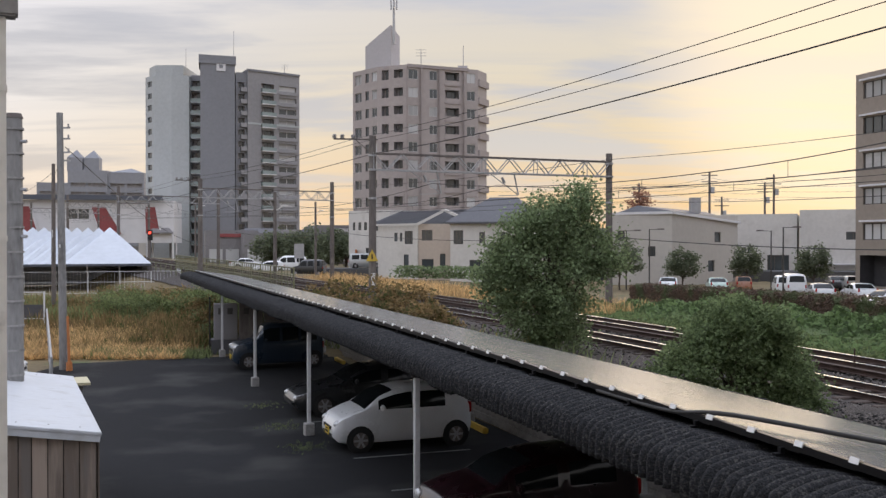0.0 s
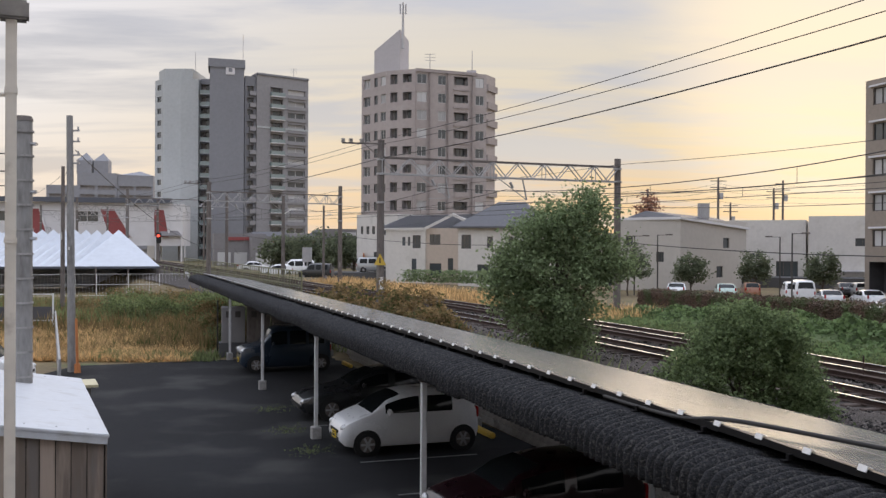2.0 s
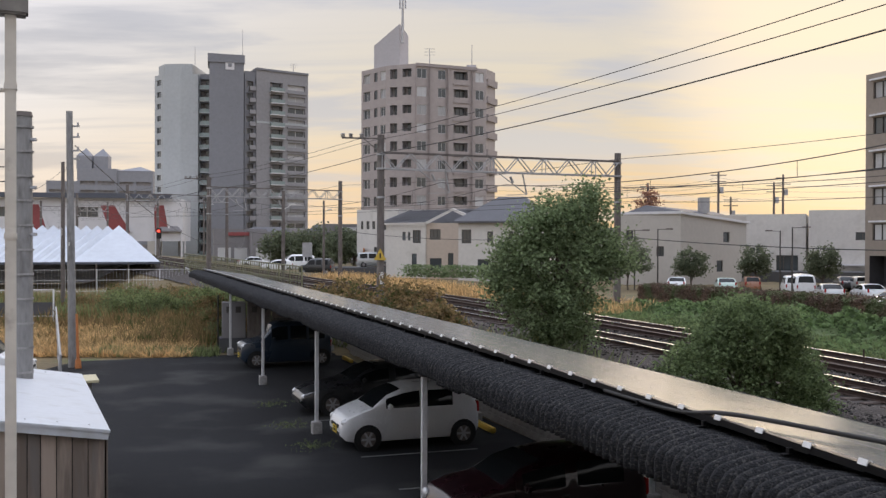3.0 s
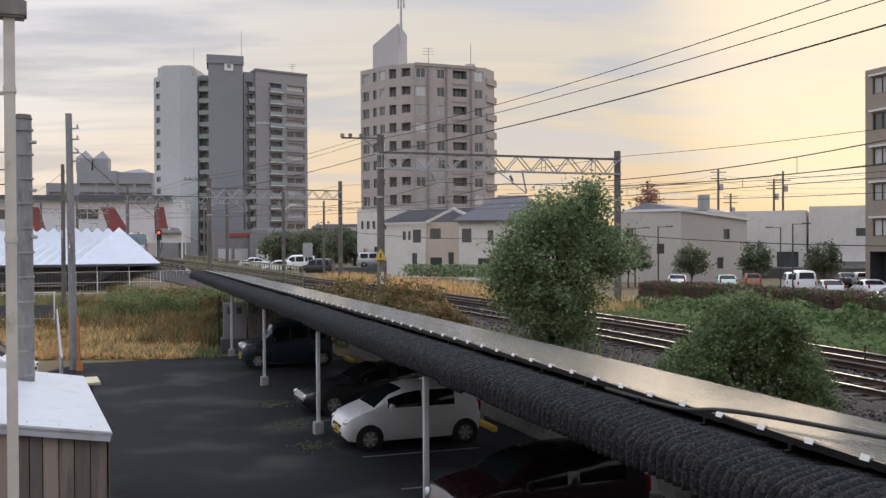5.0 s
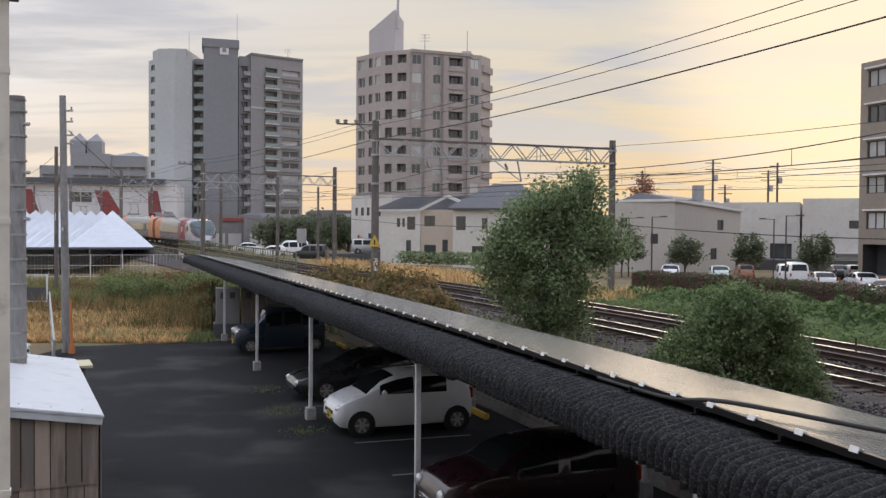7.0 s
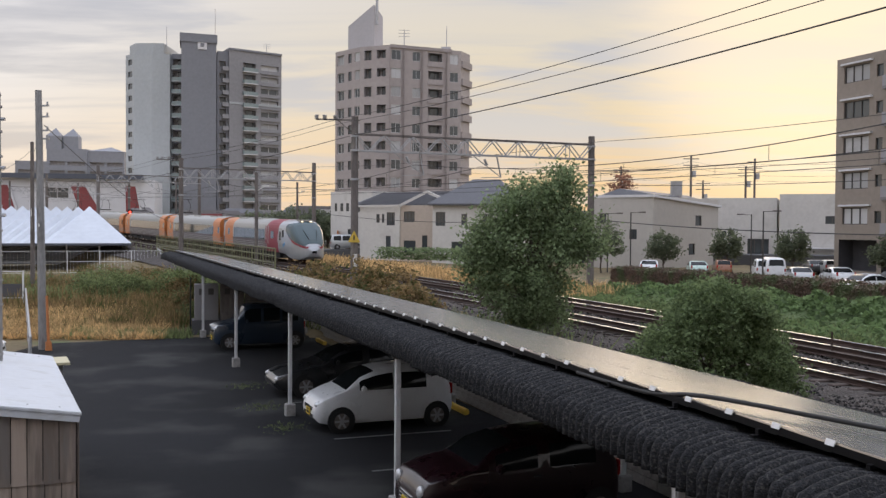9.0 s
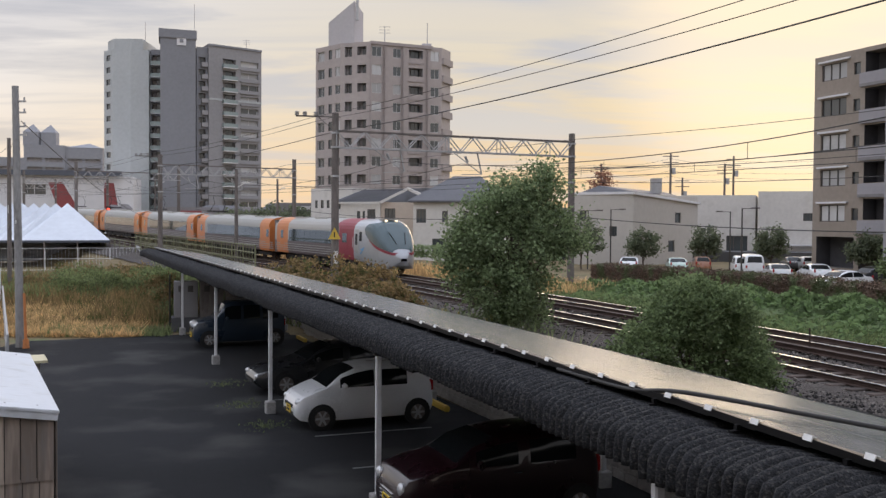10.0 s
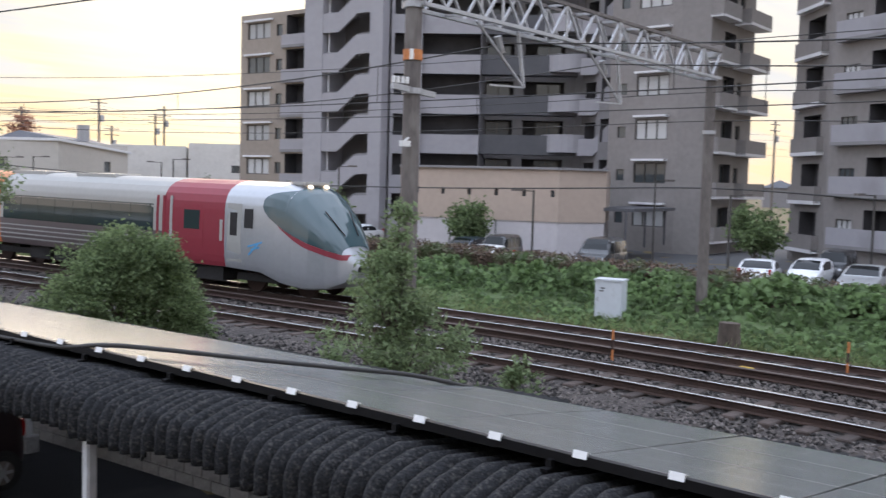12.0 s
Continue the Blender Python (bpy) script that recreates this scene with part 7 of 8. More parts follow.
def train_car(label, lead=False, end=None, seed=0):
    end = end or M["tr_orange"]
    t = thing("train_car", label, "train car", group="cars of the train")
    x0, x1 = -10.1, 10.1
    xs = list(np.arange(x0, 4.7 if lead else x1 + 0.01, 0.4))
    if lead:
        xs += [4.7] + list(np.arange(4.75, 10.31, 0.05))
    elif xs[-1] < x1 - 0.01:
        xs.append(x1)
    rings = []
    K = 4 if lead else 1
    sec = fine_section(K)
    for x in xs:
        tz, hw, bz = 3.42, 1.0, 0.72
        if lead and x > 4.7:
            tz = float(np.interp(x, [4.7, 7.2, 7.8, 8.3, 8.8, 9.3, 9.7, 10.0, 10.2, 10.3], [3.42, 3.42, 3.34, 3.10, 2.72, 2.28, 1.88, 1.52, 1.24, 1.04]))
            hw = float(np.interp(x, [4.7, 7.4, 8.2, 8.9, 9.5, 9.9, 10.15, 10.3], [1, 0.99, 0.95, 0.86, 0.70, 0.52, 0.34, 0.14]))
            bz = float(np.interp(x, [4.7, 6.6, 7.6, 8.6, 9.5, 10.05, 10.3], [0.72, 0.66, 0.42, 0.30, 0.34, 0.56, 0.85]))
        rings.append([(cab_x(x), y * hw, bz + (z - 0.72) / 2.70 * (tz - bz)) for y, z in sec])
    groups = {}
    n = len(sec)
    for i in range(len(xs) - 1):
        xm = (xs[i] + xs[i + 1]) / 2
        for jj in range(n - 1):
            j = jj // K
            zm = (rings[i][jj][2] + rings[i + 1][jj + 1][2]) / 2
            q = [rings[i][jj], rings[i + 1][jj], rings[i + 1][jj + 1], rings[i][jj + 1]]
            for s in (1, -1):
                key = "upper_side" if j >= 6 else "lower_side"
                if lead and xm > 4.7:
                    key = "nose"
                    if j < 2 and xm < 8.4:
                        key = "underside"
                elif (lead and 2.0 < xm) or (not lead and (abs(xm) > 7.5)) or (lead and -9.6 < xm < -7.4):
                    key = "end_panel" if j < (16 if lead else 12) else "roof"
                elif j >= 11:
                    key = "roof"
                elif j < 2:
                    key = "underside"
                if key == "end_panel" and j < 2:
                    key = "underside"
                kk = (key, s if key in ("upper_side", "lower_side", "end_panel") else 0, xm > 0 if key == "end_panel" else False)
                groups.setdefault(kk, []).append([(a, b * s, c) for a, b, c in (q if s > 0 else q[::-1])])
    mats = dict(upper_side=M["tr_white"] if not lead else M["tr_grey"], lower_side=M["tr_low"], nose=M["tr_nose"], windscreen=M["tr_screen"], red_band=M["tr_red"], end_panel=end if not lead else M["tr_red"], roof=M["tr_white"], underside=M["tr_under"])
    for kk, qs in groups.items():
        bm = bmesh.new()
        for q in qs:
            poly(bm, q)
        bmesh.ops.remove_doubles(bm, verts=bm.verts[:], dist=0.0005)
        mt = M["tr_orange"] if lead and kk[0] == "end_panel" and not kk[2] else mats[kk[0]]
        part(kk[0], bm, mt, t, smooth=kk[0] in ("nose", "windscreen", "red_band", "roof", "upper_side"))
    if lead:
        # curved windscreen and the red band below it, laid on the nose
        low = lambda x: float(np.interp(x, [6.7, 6.85, 7.1, 7.4, 7.8, 8.3, 8.8, 9.3, 9.95], [2.74, 2.52, 2.34, 2.2, 2.02, 1.84, 1.68, 1.54, 1.36]))
        high = lambda x: float(np.interp(x, [6.7, 6.85, 7.1, 7.5, 7.9, 8.1], [2.78, 2.96, 3.06, 3.12, 3.16, 4.0]))
        for nm, xa, xb, f0, f1, out_ in (("windscreen", 6.7, 9.95, low, high, 0.016), ("red_band", 7.5, 10.1, lambda x: low(x) - 0.16 * min(1, (x - 7.4) / 1.2), low, 0.012)):
            for s in (1, -1):
                bm = bmesh.new()
                rows_ = []
                for x, r in zip(xs, rings):
                    if not xa <= x <= xb:
                        continue
                    zz, yy = [q[2] for q in r[5:]], [q[1] for q in r[5:]]
                    lo_, hi_ = min(f0(x), zz[-1] - 0.002), min(f1(x), zz[-1])
                    ids = np.arange(len(zz))
                    pp = np.linspace(np.interp(lo_, zz, ids), np.interp(hi_, zz, ids), 25)
                    rows_.append([bm.verts.new((r[0][0] + out_ * 0.8, s * (float(np.interp(p, ids, yy)) + out_ * (p < ids[-1] - 0.01)), float(np.interp(p, ids, zz)) + out_)) for p in pp])
                for ra, rb in zip(rows_[:-1], rows_[1:]):
                    for k in range(24):
                        bm.faces.new((ra[k], rb[k], rb[k + 1], ra[k + 1]) if s > 0 else (ra[k], ra[k + 1], rb[k + 1], rb[k]))
                part(nm, bm, mats[nm], t, smooth=True)
    bm = bmesh.new()
    for r in ([rings[0]] if lead else [rings[0], rings[-1]]):
        poly(bm, r + [(a, -b, c) for a, b, c in r[::-1][1:-1]])
        part("end_wall", bm, end, t); bm = bmesh.new()
    bm.free()
    bm = bmesh.new()
    for x in ((x0 - 0.22,) if lead else (x0 - 0.22, x1 + 0.22)):
        box(bm, (x, 0, 1.95), (0.42, 2.55, 2.45))
        part("gangway", bm, M["tr_low"], t); bm = bmesh.new()
    bm.free()
    # windows, stripes, doors on both sides
    def side_box(name, xa, xb, za, zb, mat_, proud=0.006, label=""):
        for s in (1, -1):
            bm = bmesh.new()
            zz = np.linspace(za, zb, 4)
            yy = [float(np.interp(z, [p[1] for p in SECT[1:10]], [p[0] for p in SECT[1:10]])) + proud for z in zz]
            for k in range(3):
                poly(bm, [(xa, s * yy[k], zz[k]), (xb, s * yy[k], zz[k]), (xb, s * yy[k + 1], zz[k + 1]), (xa, s * yy[k + 1], zz[k + 1])])
            bmesh.ops.remove_doubles(bm, verts=bm.verts[:], dist=0.001)
            ob = part(name, bm, mat_, t, label)
            md = ob.modifiers.new("thickness", "SOLIDIFY"); md.thickness = 0.01
    lo, hi = (-7.0, 1.3) if lead else (-6.9, 6.9)
    k = 8
    wl = (hi - lo) / k
    side_box("window_band", lo - 0.1, hi + 0.1, 1.68, 2.56, M["tr_glass"], 0.003)
    for i in range(k):
        side_box("window", lo + i * wl + 0.015, lo + (i + 1) * wl - 0.015, 1.72, 2.50, M["tr_glass"], 0.010)
    for z in (1.46, 1.30, 1.14, 0.98):
        side_box("stripe", -10.0 if lead else -9.9, 2.0 if lead else 9.9, z - 0.022, z + 0.022, M["tr_white"], 0.006)
    doors = ((3.3, 0.42, M["tr_glass"]), (-8.5, 0.3, M["tr_glass"])) if lead else ((-8.7, 0.3, M["tr_glass"]), (8.7, 0.3, M["tr_glass"]))
    for x, w, mt in doors:
        side_box("door", x - 0.45, x + 0.45, 1.0, 2.62, M["tr_red"] if lead and x > 0 else end, 0.008)
        side_box("door_window", x - w, x + w * 0.7, 1.85, 2.45, mt, 0.014)
    if lead:
        for xa in (1.55, 1.85, 2.2):
            side_box("stripe", xa, xa + 0.12, 0.75, 2.85, M["tr_red"] if xa < 2 else M["tr_white"], 0.012)
        side_box("cab_door", 4.82, 5.42, 0.95, 2.72, M["tr_white"], 0.006)
        side_box("cab_door_window", 4.95, 5.25, 1.75, 2.45, M["tr_under"], 0.011)
        side_box("cab_window", 5.55, 5.9, 2.0, 2.58, M["tr_under"], 0.008)
        side_box("service_plate", 4.5, 4.62, 1.55, 2.2, M["tr_white"], 0.008)
        # light blue emblem of plain slanting bars
        for s in (1, -1):
            bm = bmesh.new()
            for a, b in (((5.75, 1.2), (6.15, 1.57)), ((5.72, 1.45), (6.3, 1.61)), ((5.85, 1.37), (6.2, 1.45))):
                bar(bm, (a[0], s * 1.42, a[1]), (b[0], s * 1.415, b[1]), 0.02, 0.05)
            part("emblem", bm, M["tr_blue"], t, "light blue slanting emblem")
        for s in (1, -1):
            bm = bmesh.new(); box(bm, (0, 0, 0), (0.16, 0.17, 0.09))
            bmesh.ops.bevel(bm, geom=bm.edges[:], offset=0.03, segments=2, affect="EDGES")
            part("headlight", bm, M["tr_lamp"], t, "lit white headlight", m=pose(cab_x(8.0), s * 0.36, 3.30, 0, 18, 0))
        bm = bmesh.new(); box(bm, (cab_x(7.6), 0, 3.38), (0.6, 1.2, 0.12)); bmesh.ops.bevel(bm, geom=bm.edges[:], offset=0.04, segments=2, affect="EDGES")
        part("lamp_housing", bm, M["tr_grey"], t)
        bm = bmesh.new()
        bar(bm, (cab_x(9.75), 0.3, 1.9), (cab_x(9.0), 0.55, 2.6), 0.03, 0.03); bar(bm, (cab_x(9.75), -0.3, 1.9), (cab_x(9.0), -0.55, 2.6), 0.03, 0.03)
        part("wiper", bm, M["black"], t)
    # roof units, underframe, bogies
    for x in (-6.5, -2.5) if lead else (-6, -1, 5):
        bm = bmesh.new(); box(bm, (x, 0, 3.40), (2.2, 1.5, 0.12)); part("roof_unit", bm, M["tr_grey"], t)
    for x in np.arange(-5.2, 5.2, 1.5):
        bm = bmesh.new(); box(bm, (float(x), 0, 0.5), (1.2, 2.3, 0.45)); part("equipment_box", bm, M["tr_under"], t)
    for bx in (-7.0, 6.4 if lead else 7.0):
        bm = bmesh.new()
        for s in (1, -1):
            box(bm, (bx, s * 0.95, 0.48), (3.0, 0.14, 0.22))
        box(bm, (bx, 0, 0.5), (0.5, 1.9, 0.3))
        b = part("bogie", bm, M["tr_under"], t)
        for wx in (-1.05, 1.05):
            for s in (1, -1):
                bm = bmesh.new(); rod(bm, (bx + wx, s * 0.53, 0.43), (bx + wx, s * 0.66, 0.43), 0.43, 0.43, 20)
                part("wheel", bm, M["rust"], b)
    for ob in t.children_recursive:
        ob.data.transform(Matrix.Scale(CAR_SIZE, 4))
        ob.matrix_basis.translation *= CAR_SIZE
    return t


def pantograph(t):
    bm = bmesh.new()
    for s in (1, -1):
        bar(bm, (-8.2, s * 0.6, 3.55), (-7.2, s * 0.5, 4.2), 0.04, 0.04); bar(bm, (-7.2, s * 0.5, 4.2), (-8.0, s * 0.4, 4.85), 0.04, 0.04)
    bar(bm, (-8.0, -0.8, 4.88), (-8.0, 0.8, 4.88), 0.1, 0.05); box(bm, (-8, 0, 3.5), (1.6, 1.4, 0.12))
    part("pantograph", bm, M["tr_under"], t)


TRAIN = [train_car("white and red leading train car with sloping dark windscreen", True)]
TRAIN += [train_car("white express train car with orange ends and dark windows")]
pantograph(TRAIN[1])
for _i in range(3):
    TRAIN.append(copy_thing(TRAIN[1], Matrix()))


def motions():
    """The train runs along the far track at an even speed."""
    for i, car_ in enumerate(TRAIN):
        rows = []
        for k in range(0, 49):
            t = k * 0.25
            nose = 83.88 + 17.589 * (12.0 - t)
            mid = nose + 9.32 * CAR_SIZE + i * 20.45 * CAR_SIZE
            (xa, ya, _), (xb, yb, _) = line_at(mid - 7.0), line_at(mid + 7.0)
            za, zb = float(rail_z(ya)), float(rail_z(yb))
            f = Vector((xa - xb, ya - yb, za - zb))
            rz = math.degrees(math.atan2(f.y, f.x))
            ry = -math.degrees(math.atan2(f.z, math.hypot(f.x, f.y)))
            rows.append((t, pose((xa + xb) / 2, (ya + yb) / 2, (za + zb) / 2 + 0.0, 0, ry, rz)))
        walk(car_, rows)

# ---- masts, wires, fences and small things ----
def sagged(a, b, sag, n=12):
    a, b = Vector(a), Vector(b)
    return [tuple(a.lerp(b, i / n) - Vector((0, 0, sag * 4 * (i / n) * (1 - i / n)))) for i in range(n + 1)]


def round_mast(bm, x, y, z0, z1, r0, r1):
    rod(bm, (x, y, z0), (x, y, z1), r0, r1, 14)


PORTALS = []


def portal(a, b, za, zb, zt, depth=0.75, box_w=0.42, r=0.2, nbay=9):
    """Catenary portal: two round masts and a lattice beam between them."""
    t = thing("catenary_portal", "railway catenary portal of dark masts and pale lattice beam", "catenary mast", group="catenary portals")
    for (x, y), zz in ((a, za), (b, zb)):
        bm = bmesh.new(); round_mast(bm, x, y, gz(x, y) - 0.3, zz, r, r * 0.85)
        m_ = part("mast", bm, M["mast"], t)
        for zc in (zt - 0.1, zt - depth, zt - 2.2):
            bm = bmesh.new(); rod(bm, (x, y, zc - 0.05), (x, y, zc + 0.05), r * 1.12, r * 1.12, 14)
            part("collar", bm, M["galv"], m_)
    A, B = Vector((*a, zt)), Vector((*b, zt))
    d = (B - A).normalized(); o = Vector((-d.y, d.x, 0)) * box_w / 2
    dn = Vector((0, 0, -depth))
    for k, sgn in enumerate((1, -1)):
        for v in (Vector(), dn):
            bm = bmesh.new(); bar(bm, A + o * sgn + v, B + o * sgn + v, 0.07, 0.07)
            part("chord", bm, M["galv"] if v.length else M["mast"], t)
        bm = bmesh.new()
        for i in range(nbay):
            p0, p1 = A.lerp(B, i / nbay) + o * sgn, A.lerp(B, (i + 1) / nbay) + o * sgn
            mid = (p0 + p1) / 2 + dn
            bar(bm, p0, mid, 0.045, 0.045); bar(bm, mid, p1, 0.045, 0.045)
            if i % 2 == 0:
                bar(bm, p0, p0 + dn, 0.04, 0.04)
        part("lattice", bm, M["galv"], t)
    for i in range(nbay + 1):
        p = A.lerp(B, i / nbay)
        for v, w_ in ((Vector(), 0.05), (dn, 0.04)):
            bm = bmesh.new(); bar(bm, p + o + v, p - o + v, w_, w_); part("cross_brace", bm, M["galv"], t)
    # hangers and registration arms over each track
    for off, (k0, k1) in ((0, (0.0, 0.0)),):
        for c in (0.0, -3.7):
            wv = (c + 6.6) / 11.5
            p = A.lerp(B, min(0.9, max(0.1, wv))) + dn
            bm = bmesh.new()
            bar(bm, p, p + Vector((0, 0, -1.1)) + d * 0.25, 0.06, 0.06); bar(bm, p - d * 1.4, p + Vector((0, 0, -1.1)) + d * 0.25, 0.04, 0.04)
            rod(bm, p + Vector((0, 0, -0.2)) - d * 0.7, p + Vector((0, 0, -0.5)) - d * 0.55, 0.07, 0.07, 8)
            bar(bm, p + Vector((0, 0, -1.1)) + d * 0.2, p + Vector((0, 0, -1.15)) - d * 0.9, 0.035, 0.035)
            part("registration_arm", bm, M["galv"], t)
    return t


def std_portal(y):
    s = s_of_y(y)
    (xa, ya, _), (xb, yb, _) = line_at(s, -6.6), line_at(s, 4.9)
    z = float(rail_z(y))
    portal((float(xa), float(ya)), (float(xb), float(yb)), z + 8.6, z + 8.6, z + 7.6)


def build_masts():
    portal((9.25, 14.15), (21.5, 17.75), 10.0, 8.1, 8.45, 0.72, 0.5, 0.165, 11)
    portal((-3.45, 47.06), (9.0, 52.1), 9.9, 9.5, 9.05, 0.8, 0.42, 0.2)
    portal((-19.8, 78.4), (-9.7, 84.0), 9.9, 9.95, 9.1, 0.75, 0.42, 0.2)
    std_portal(112.0); std_portal(142.0); std_portal(175.0)
    # arms with insulators on near masts
    ins = M["concrete"]
    for (x, y, z), d in (((-3.45, 47.06, 9.72), Vector((-0.93, -0.2, 0))), ((9.25, 14.15, 9.75), Vector((-0.93, -0.2, 0))), ((-19.8, 78.4, 9.75), Vector((-0.93, -0.2, 0)))):
        t = thing("insulator_arm", "steel arm with pale insulators on a mast", "insulator", group="insulator arms")
        bm = bmesh.new(); bar(bm, (x + 0.25, y, z), Vector((x, y, z)) + d * 2.0, 0.07, 0.07); bar(bm, (x, y, z - 0.7), Vector((x, y, z)) + d * 0.9, 0.04, 0.04)
        part("arm", bm, M["mast"], t)
        for k in (1.0, 1.55, 1.95):
            p = Vector((x, y, z)) + d * k
            bm = bmesh.new()
            for j in range(3):
                rod(bm, p + Vector((0, 0, 0.03 + 0.07 * j)), p + Vector((0, 0, 0.08 + 0.07 * j)), 0.12, 0.08, 10)
            part("insulator", bm, ins, t, smooth=True)
    # crossarm and box on the nearest mast, orange band
    t = thing("mast_crossarm", "weathered crossarm with pale insulators on a railway mast", "insulator")
    bm = bmesh.new(); bar(bm, (8.75, 14.0, 6.3), (9.75, 14.2, 6.22), 0.09, 0.1); part("arm", bm, M["galv"], t)
    for i in range(4):
        bm = bmesh.new(); rod(bm, (8.78 + 0.09 * i, 14.0, 6.36), (8.78 + 0.09 * i, 14.0, 6.47), 0.035, 0.03, 8); part("insulator", bm, M["clip"], t)
    t = thing("mast_band", "orange and white warning band round a mast", "sign")
    bm = bmesh.new(); rod(bm, (9.25, 14.15, 6.78), (9.25, 14.15, 6.96), 0.172, 0.172, 16); part("band", bm, M["orange"], t)
    bm = bmesh.new(); box(bm, (9.15, 14.03, 6.87), (0.07, 0.06, 0.18)); part("tag", bm, M["clip"], t)
    t = thing("mast_lamp", "small white floodlight on a railway mast", "lamp")
    bm = bmesh.new(); box(bm, (9.0, 13.95, 5.33), (0.16, 0.12, 0.1)); bar(bm, (9.0, 14.0, 5.36), (9.25, 14.1, 5.5), 0.03, 0.03); part("housing", bm, M["clip"], t)
    # warning sign
    t = thing("warning_sign", "yellow triangular warning sign on a mast", "sign")
    bm = bmesh.new()
    v = [(-3.75, 46.8, 3.78), (-3.15, 46.8, 3.78), (-3.45, 46.8, 4.36)]
    poly(bm, v); poly(bm, [(x, y - 0.02, z) for x, y, z in v][::-1])
    for i in range(3):
        a, b = v[i], v[(i + 1) % 3]
        poly(bm, [a, b, (b[0], b[1] - 0.02, b[2]), (a[0], a[1] - 0.02, a[2])])
    part("plate", bm, M["yellow"], t)
    bm = bmesh.new(); box(bm, (-3.45, 46.77, 4.0), (0.06, 0.02, 0.24)); part("mark", bm, M["black"], t)
    bm = bmesh.new(); box(bm, (-3.4, 46.84, 2.9), (0.2, 0.02, 0.6)); part("tag", bm, M["clip"], t)


def build_wires():
    ys = [-22.0, 16.0, 49.5, 81.0, 112.0, 142.0, 175.0]
    for c in (0.0, -3.7):
        t = thing("overhead_line", "thin overhead contact line above a railway track", "overhead line", group="overhead lines")
        for y0, y1 in zip(ys[:-1], ys[1:]):
            s0, s1 = s_of_y(y0), s_of_y(y1)
            top, low = [], []
            n = 10
            for i in range(n + 1):
                u = i / n
                x, y, _ = line_at(s0 + (s1 - s0) * u, c + 0.15 * (1 if i % 2 else -1) * 0)
                z = float(rail_z(y))
                top.append((float(x), float(y), z + 6.15 - 0.75 * 4 * u * (1 - u)))
                low.append((float(x), float(y), z + 5.1))
            cable("messenger_wire", top, 0.014, "", "", parent=t)
            cable("contact_wire", low, 0.012, "", "", parent=t)
            for i in range(1, n, 2):
                bm = bmesh.new(); bar(bm, top[i], low[i], 0.012, 0.012); part("dropper", bm, M["wire"], t)
    def run(label, pts, r, sag=0.5):
        P = []
        for a, b in zip(pts[:-1], pts[1:]):
            q = sagged(a, b, sag, 8)
            P += q if not P else q[1:]
        cable("feeder_wire", P, r, label, "wire", group="feeder wires")
    run("thin dark feeder wire strung between masts", [(10.2, -24, 9.7), (9.0, 14.1, 9.33), (-4.3, 46.85, 9.75), (-21.0, 78.1, 9.95), (-37.8, 105.5, 9.9)], 0.011, 0.3)
    run("thin dark feeder wire strung between masts", [(10.5, -24, 9.4), (9.1, 14.1, 9.03), (-4.1, 46.85, 9.57), (-20.8, 78.2, 9.7), (-37.4, 105.8, 9.7)], 0.011, 0.3)
    run("thick dark feeder cable strung between masts", [(10.4, -24, 8.7), (9.2, 14.0, 8.62), (-3.4, 46.9, 9.03), (-19.8, 78.3, 8.9), (-36.0, 106.6, 9.0)], 0.018, 0.28)
    run("thin feeder wire on the far masts", [(23.2, -20, 8.6), (21.5, 17.75, 8.75), (9.0, 52.1, 9.2), (-9.7, 84, 9.6), (-24.5, 112.5, 9.8)], 0.012, 0.35)
    run("thin feeder wire on the far masts", [(23.2, -20, 7.0), (21.6, 17.8, 7.4), (9.1, 52.1, 7.6), (-9.6, 84, 8.2)], 0.012, 0.4)
    run("thin feeder wire on the far masts", [(23.2, -20, 6.5), (21.6, 17.8, 6.6), (9.1, 52.1, 6.9), (-9.6, 84, 7.6)], 0.012, 0.4)
    run("low communication cable along the railway", [(24.0, -18, 4.6), (21.8, 17.6, 4.75), (9.2, 52.2, 5.0), (-9.5, 84.2, 5.6), (-24.4, 112.7, 5.9)], 0.02, 0.45)
    for i, z in enumerate((13.9, 13.0, 12.2, 11.4)):
        run("thin distant power line", [(70, 128, z + 0.4), (48.8, 141.8, z), (37.4, 134.9, z - 0.1), (28, 137.2, z - 0.9), (5, 150, z - 1.2)], 0.014, 0.5)
    for i, z in enumerate((9.6, 10.6, 11.8, 12.6)):
        run("thin distant power line", [(44, 100, z - 0.4), (80, 92, z), (121, 88, z + 0.2), (150, 84, z)], 0.014, 0.4)
    run("thin service wire to the wooden pole", [(-13.95, 35.3, 8.7), (-24.8, 61.2, 9.2), (-46, 100, 9.5)], 0.012, 0.6)
    run("slack service wire from the wooden pole", [(-13.9, 35.4, 8.2), (-21.5, 95, 4.6), (-30, 140, 6)], 0.014, 1.5)
    for z in (6.25, 5.95, 5.7):
        run("thin wire to the concrete pole", [(-16, 14, z + 0.1), (-7.34, 16.4, z)], 0.01, 0.05)


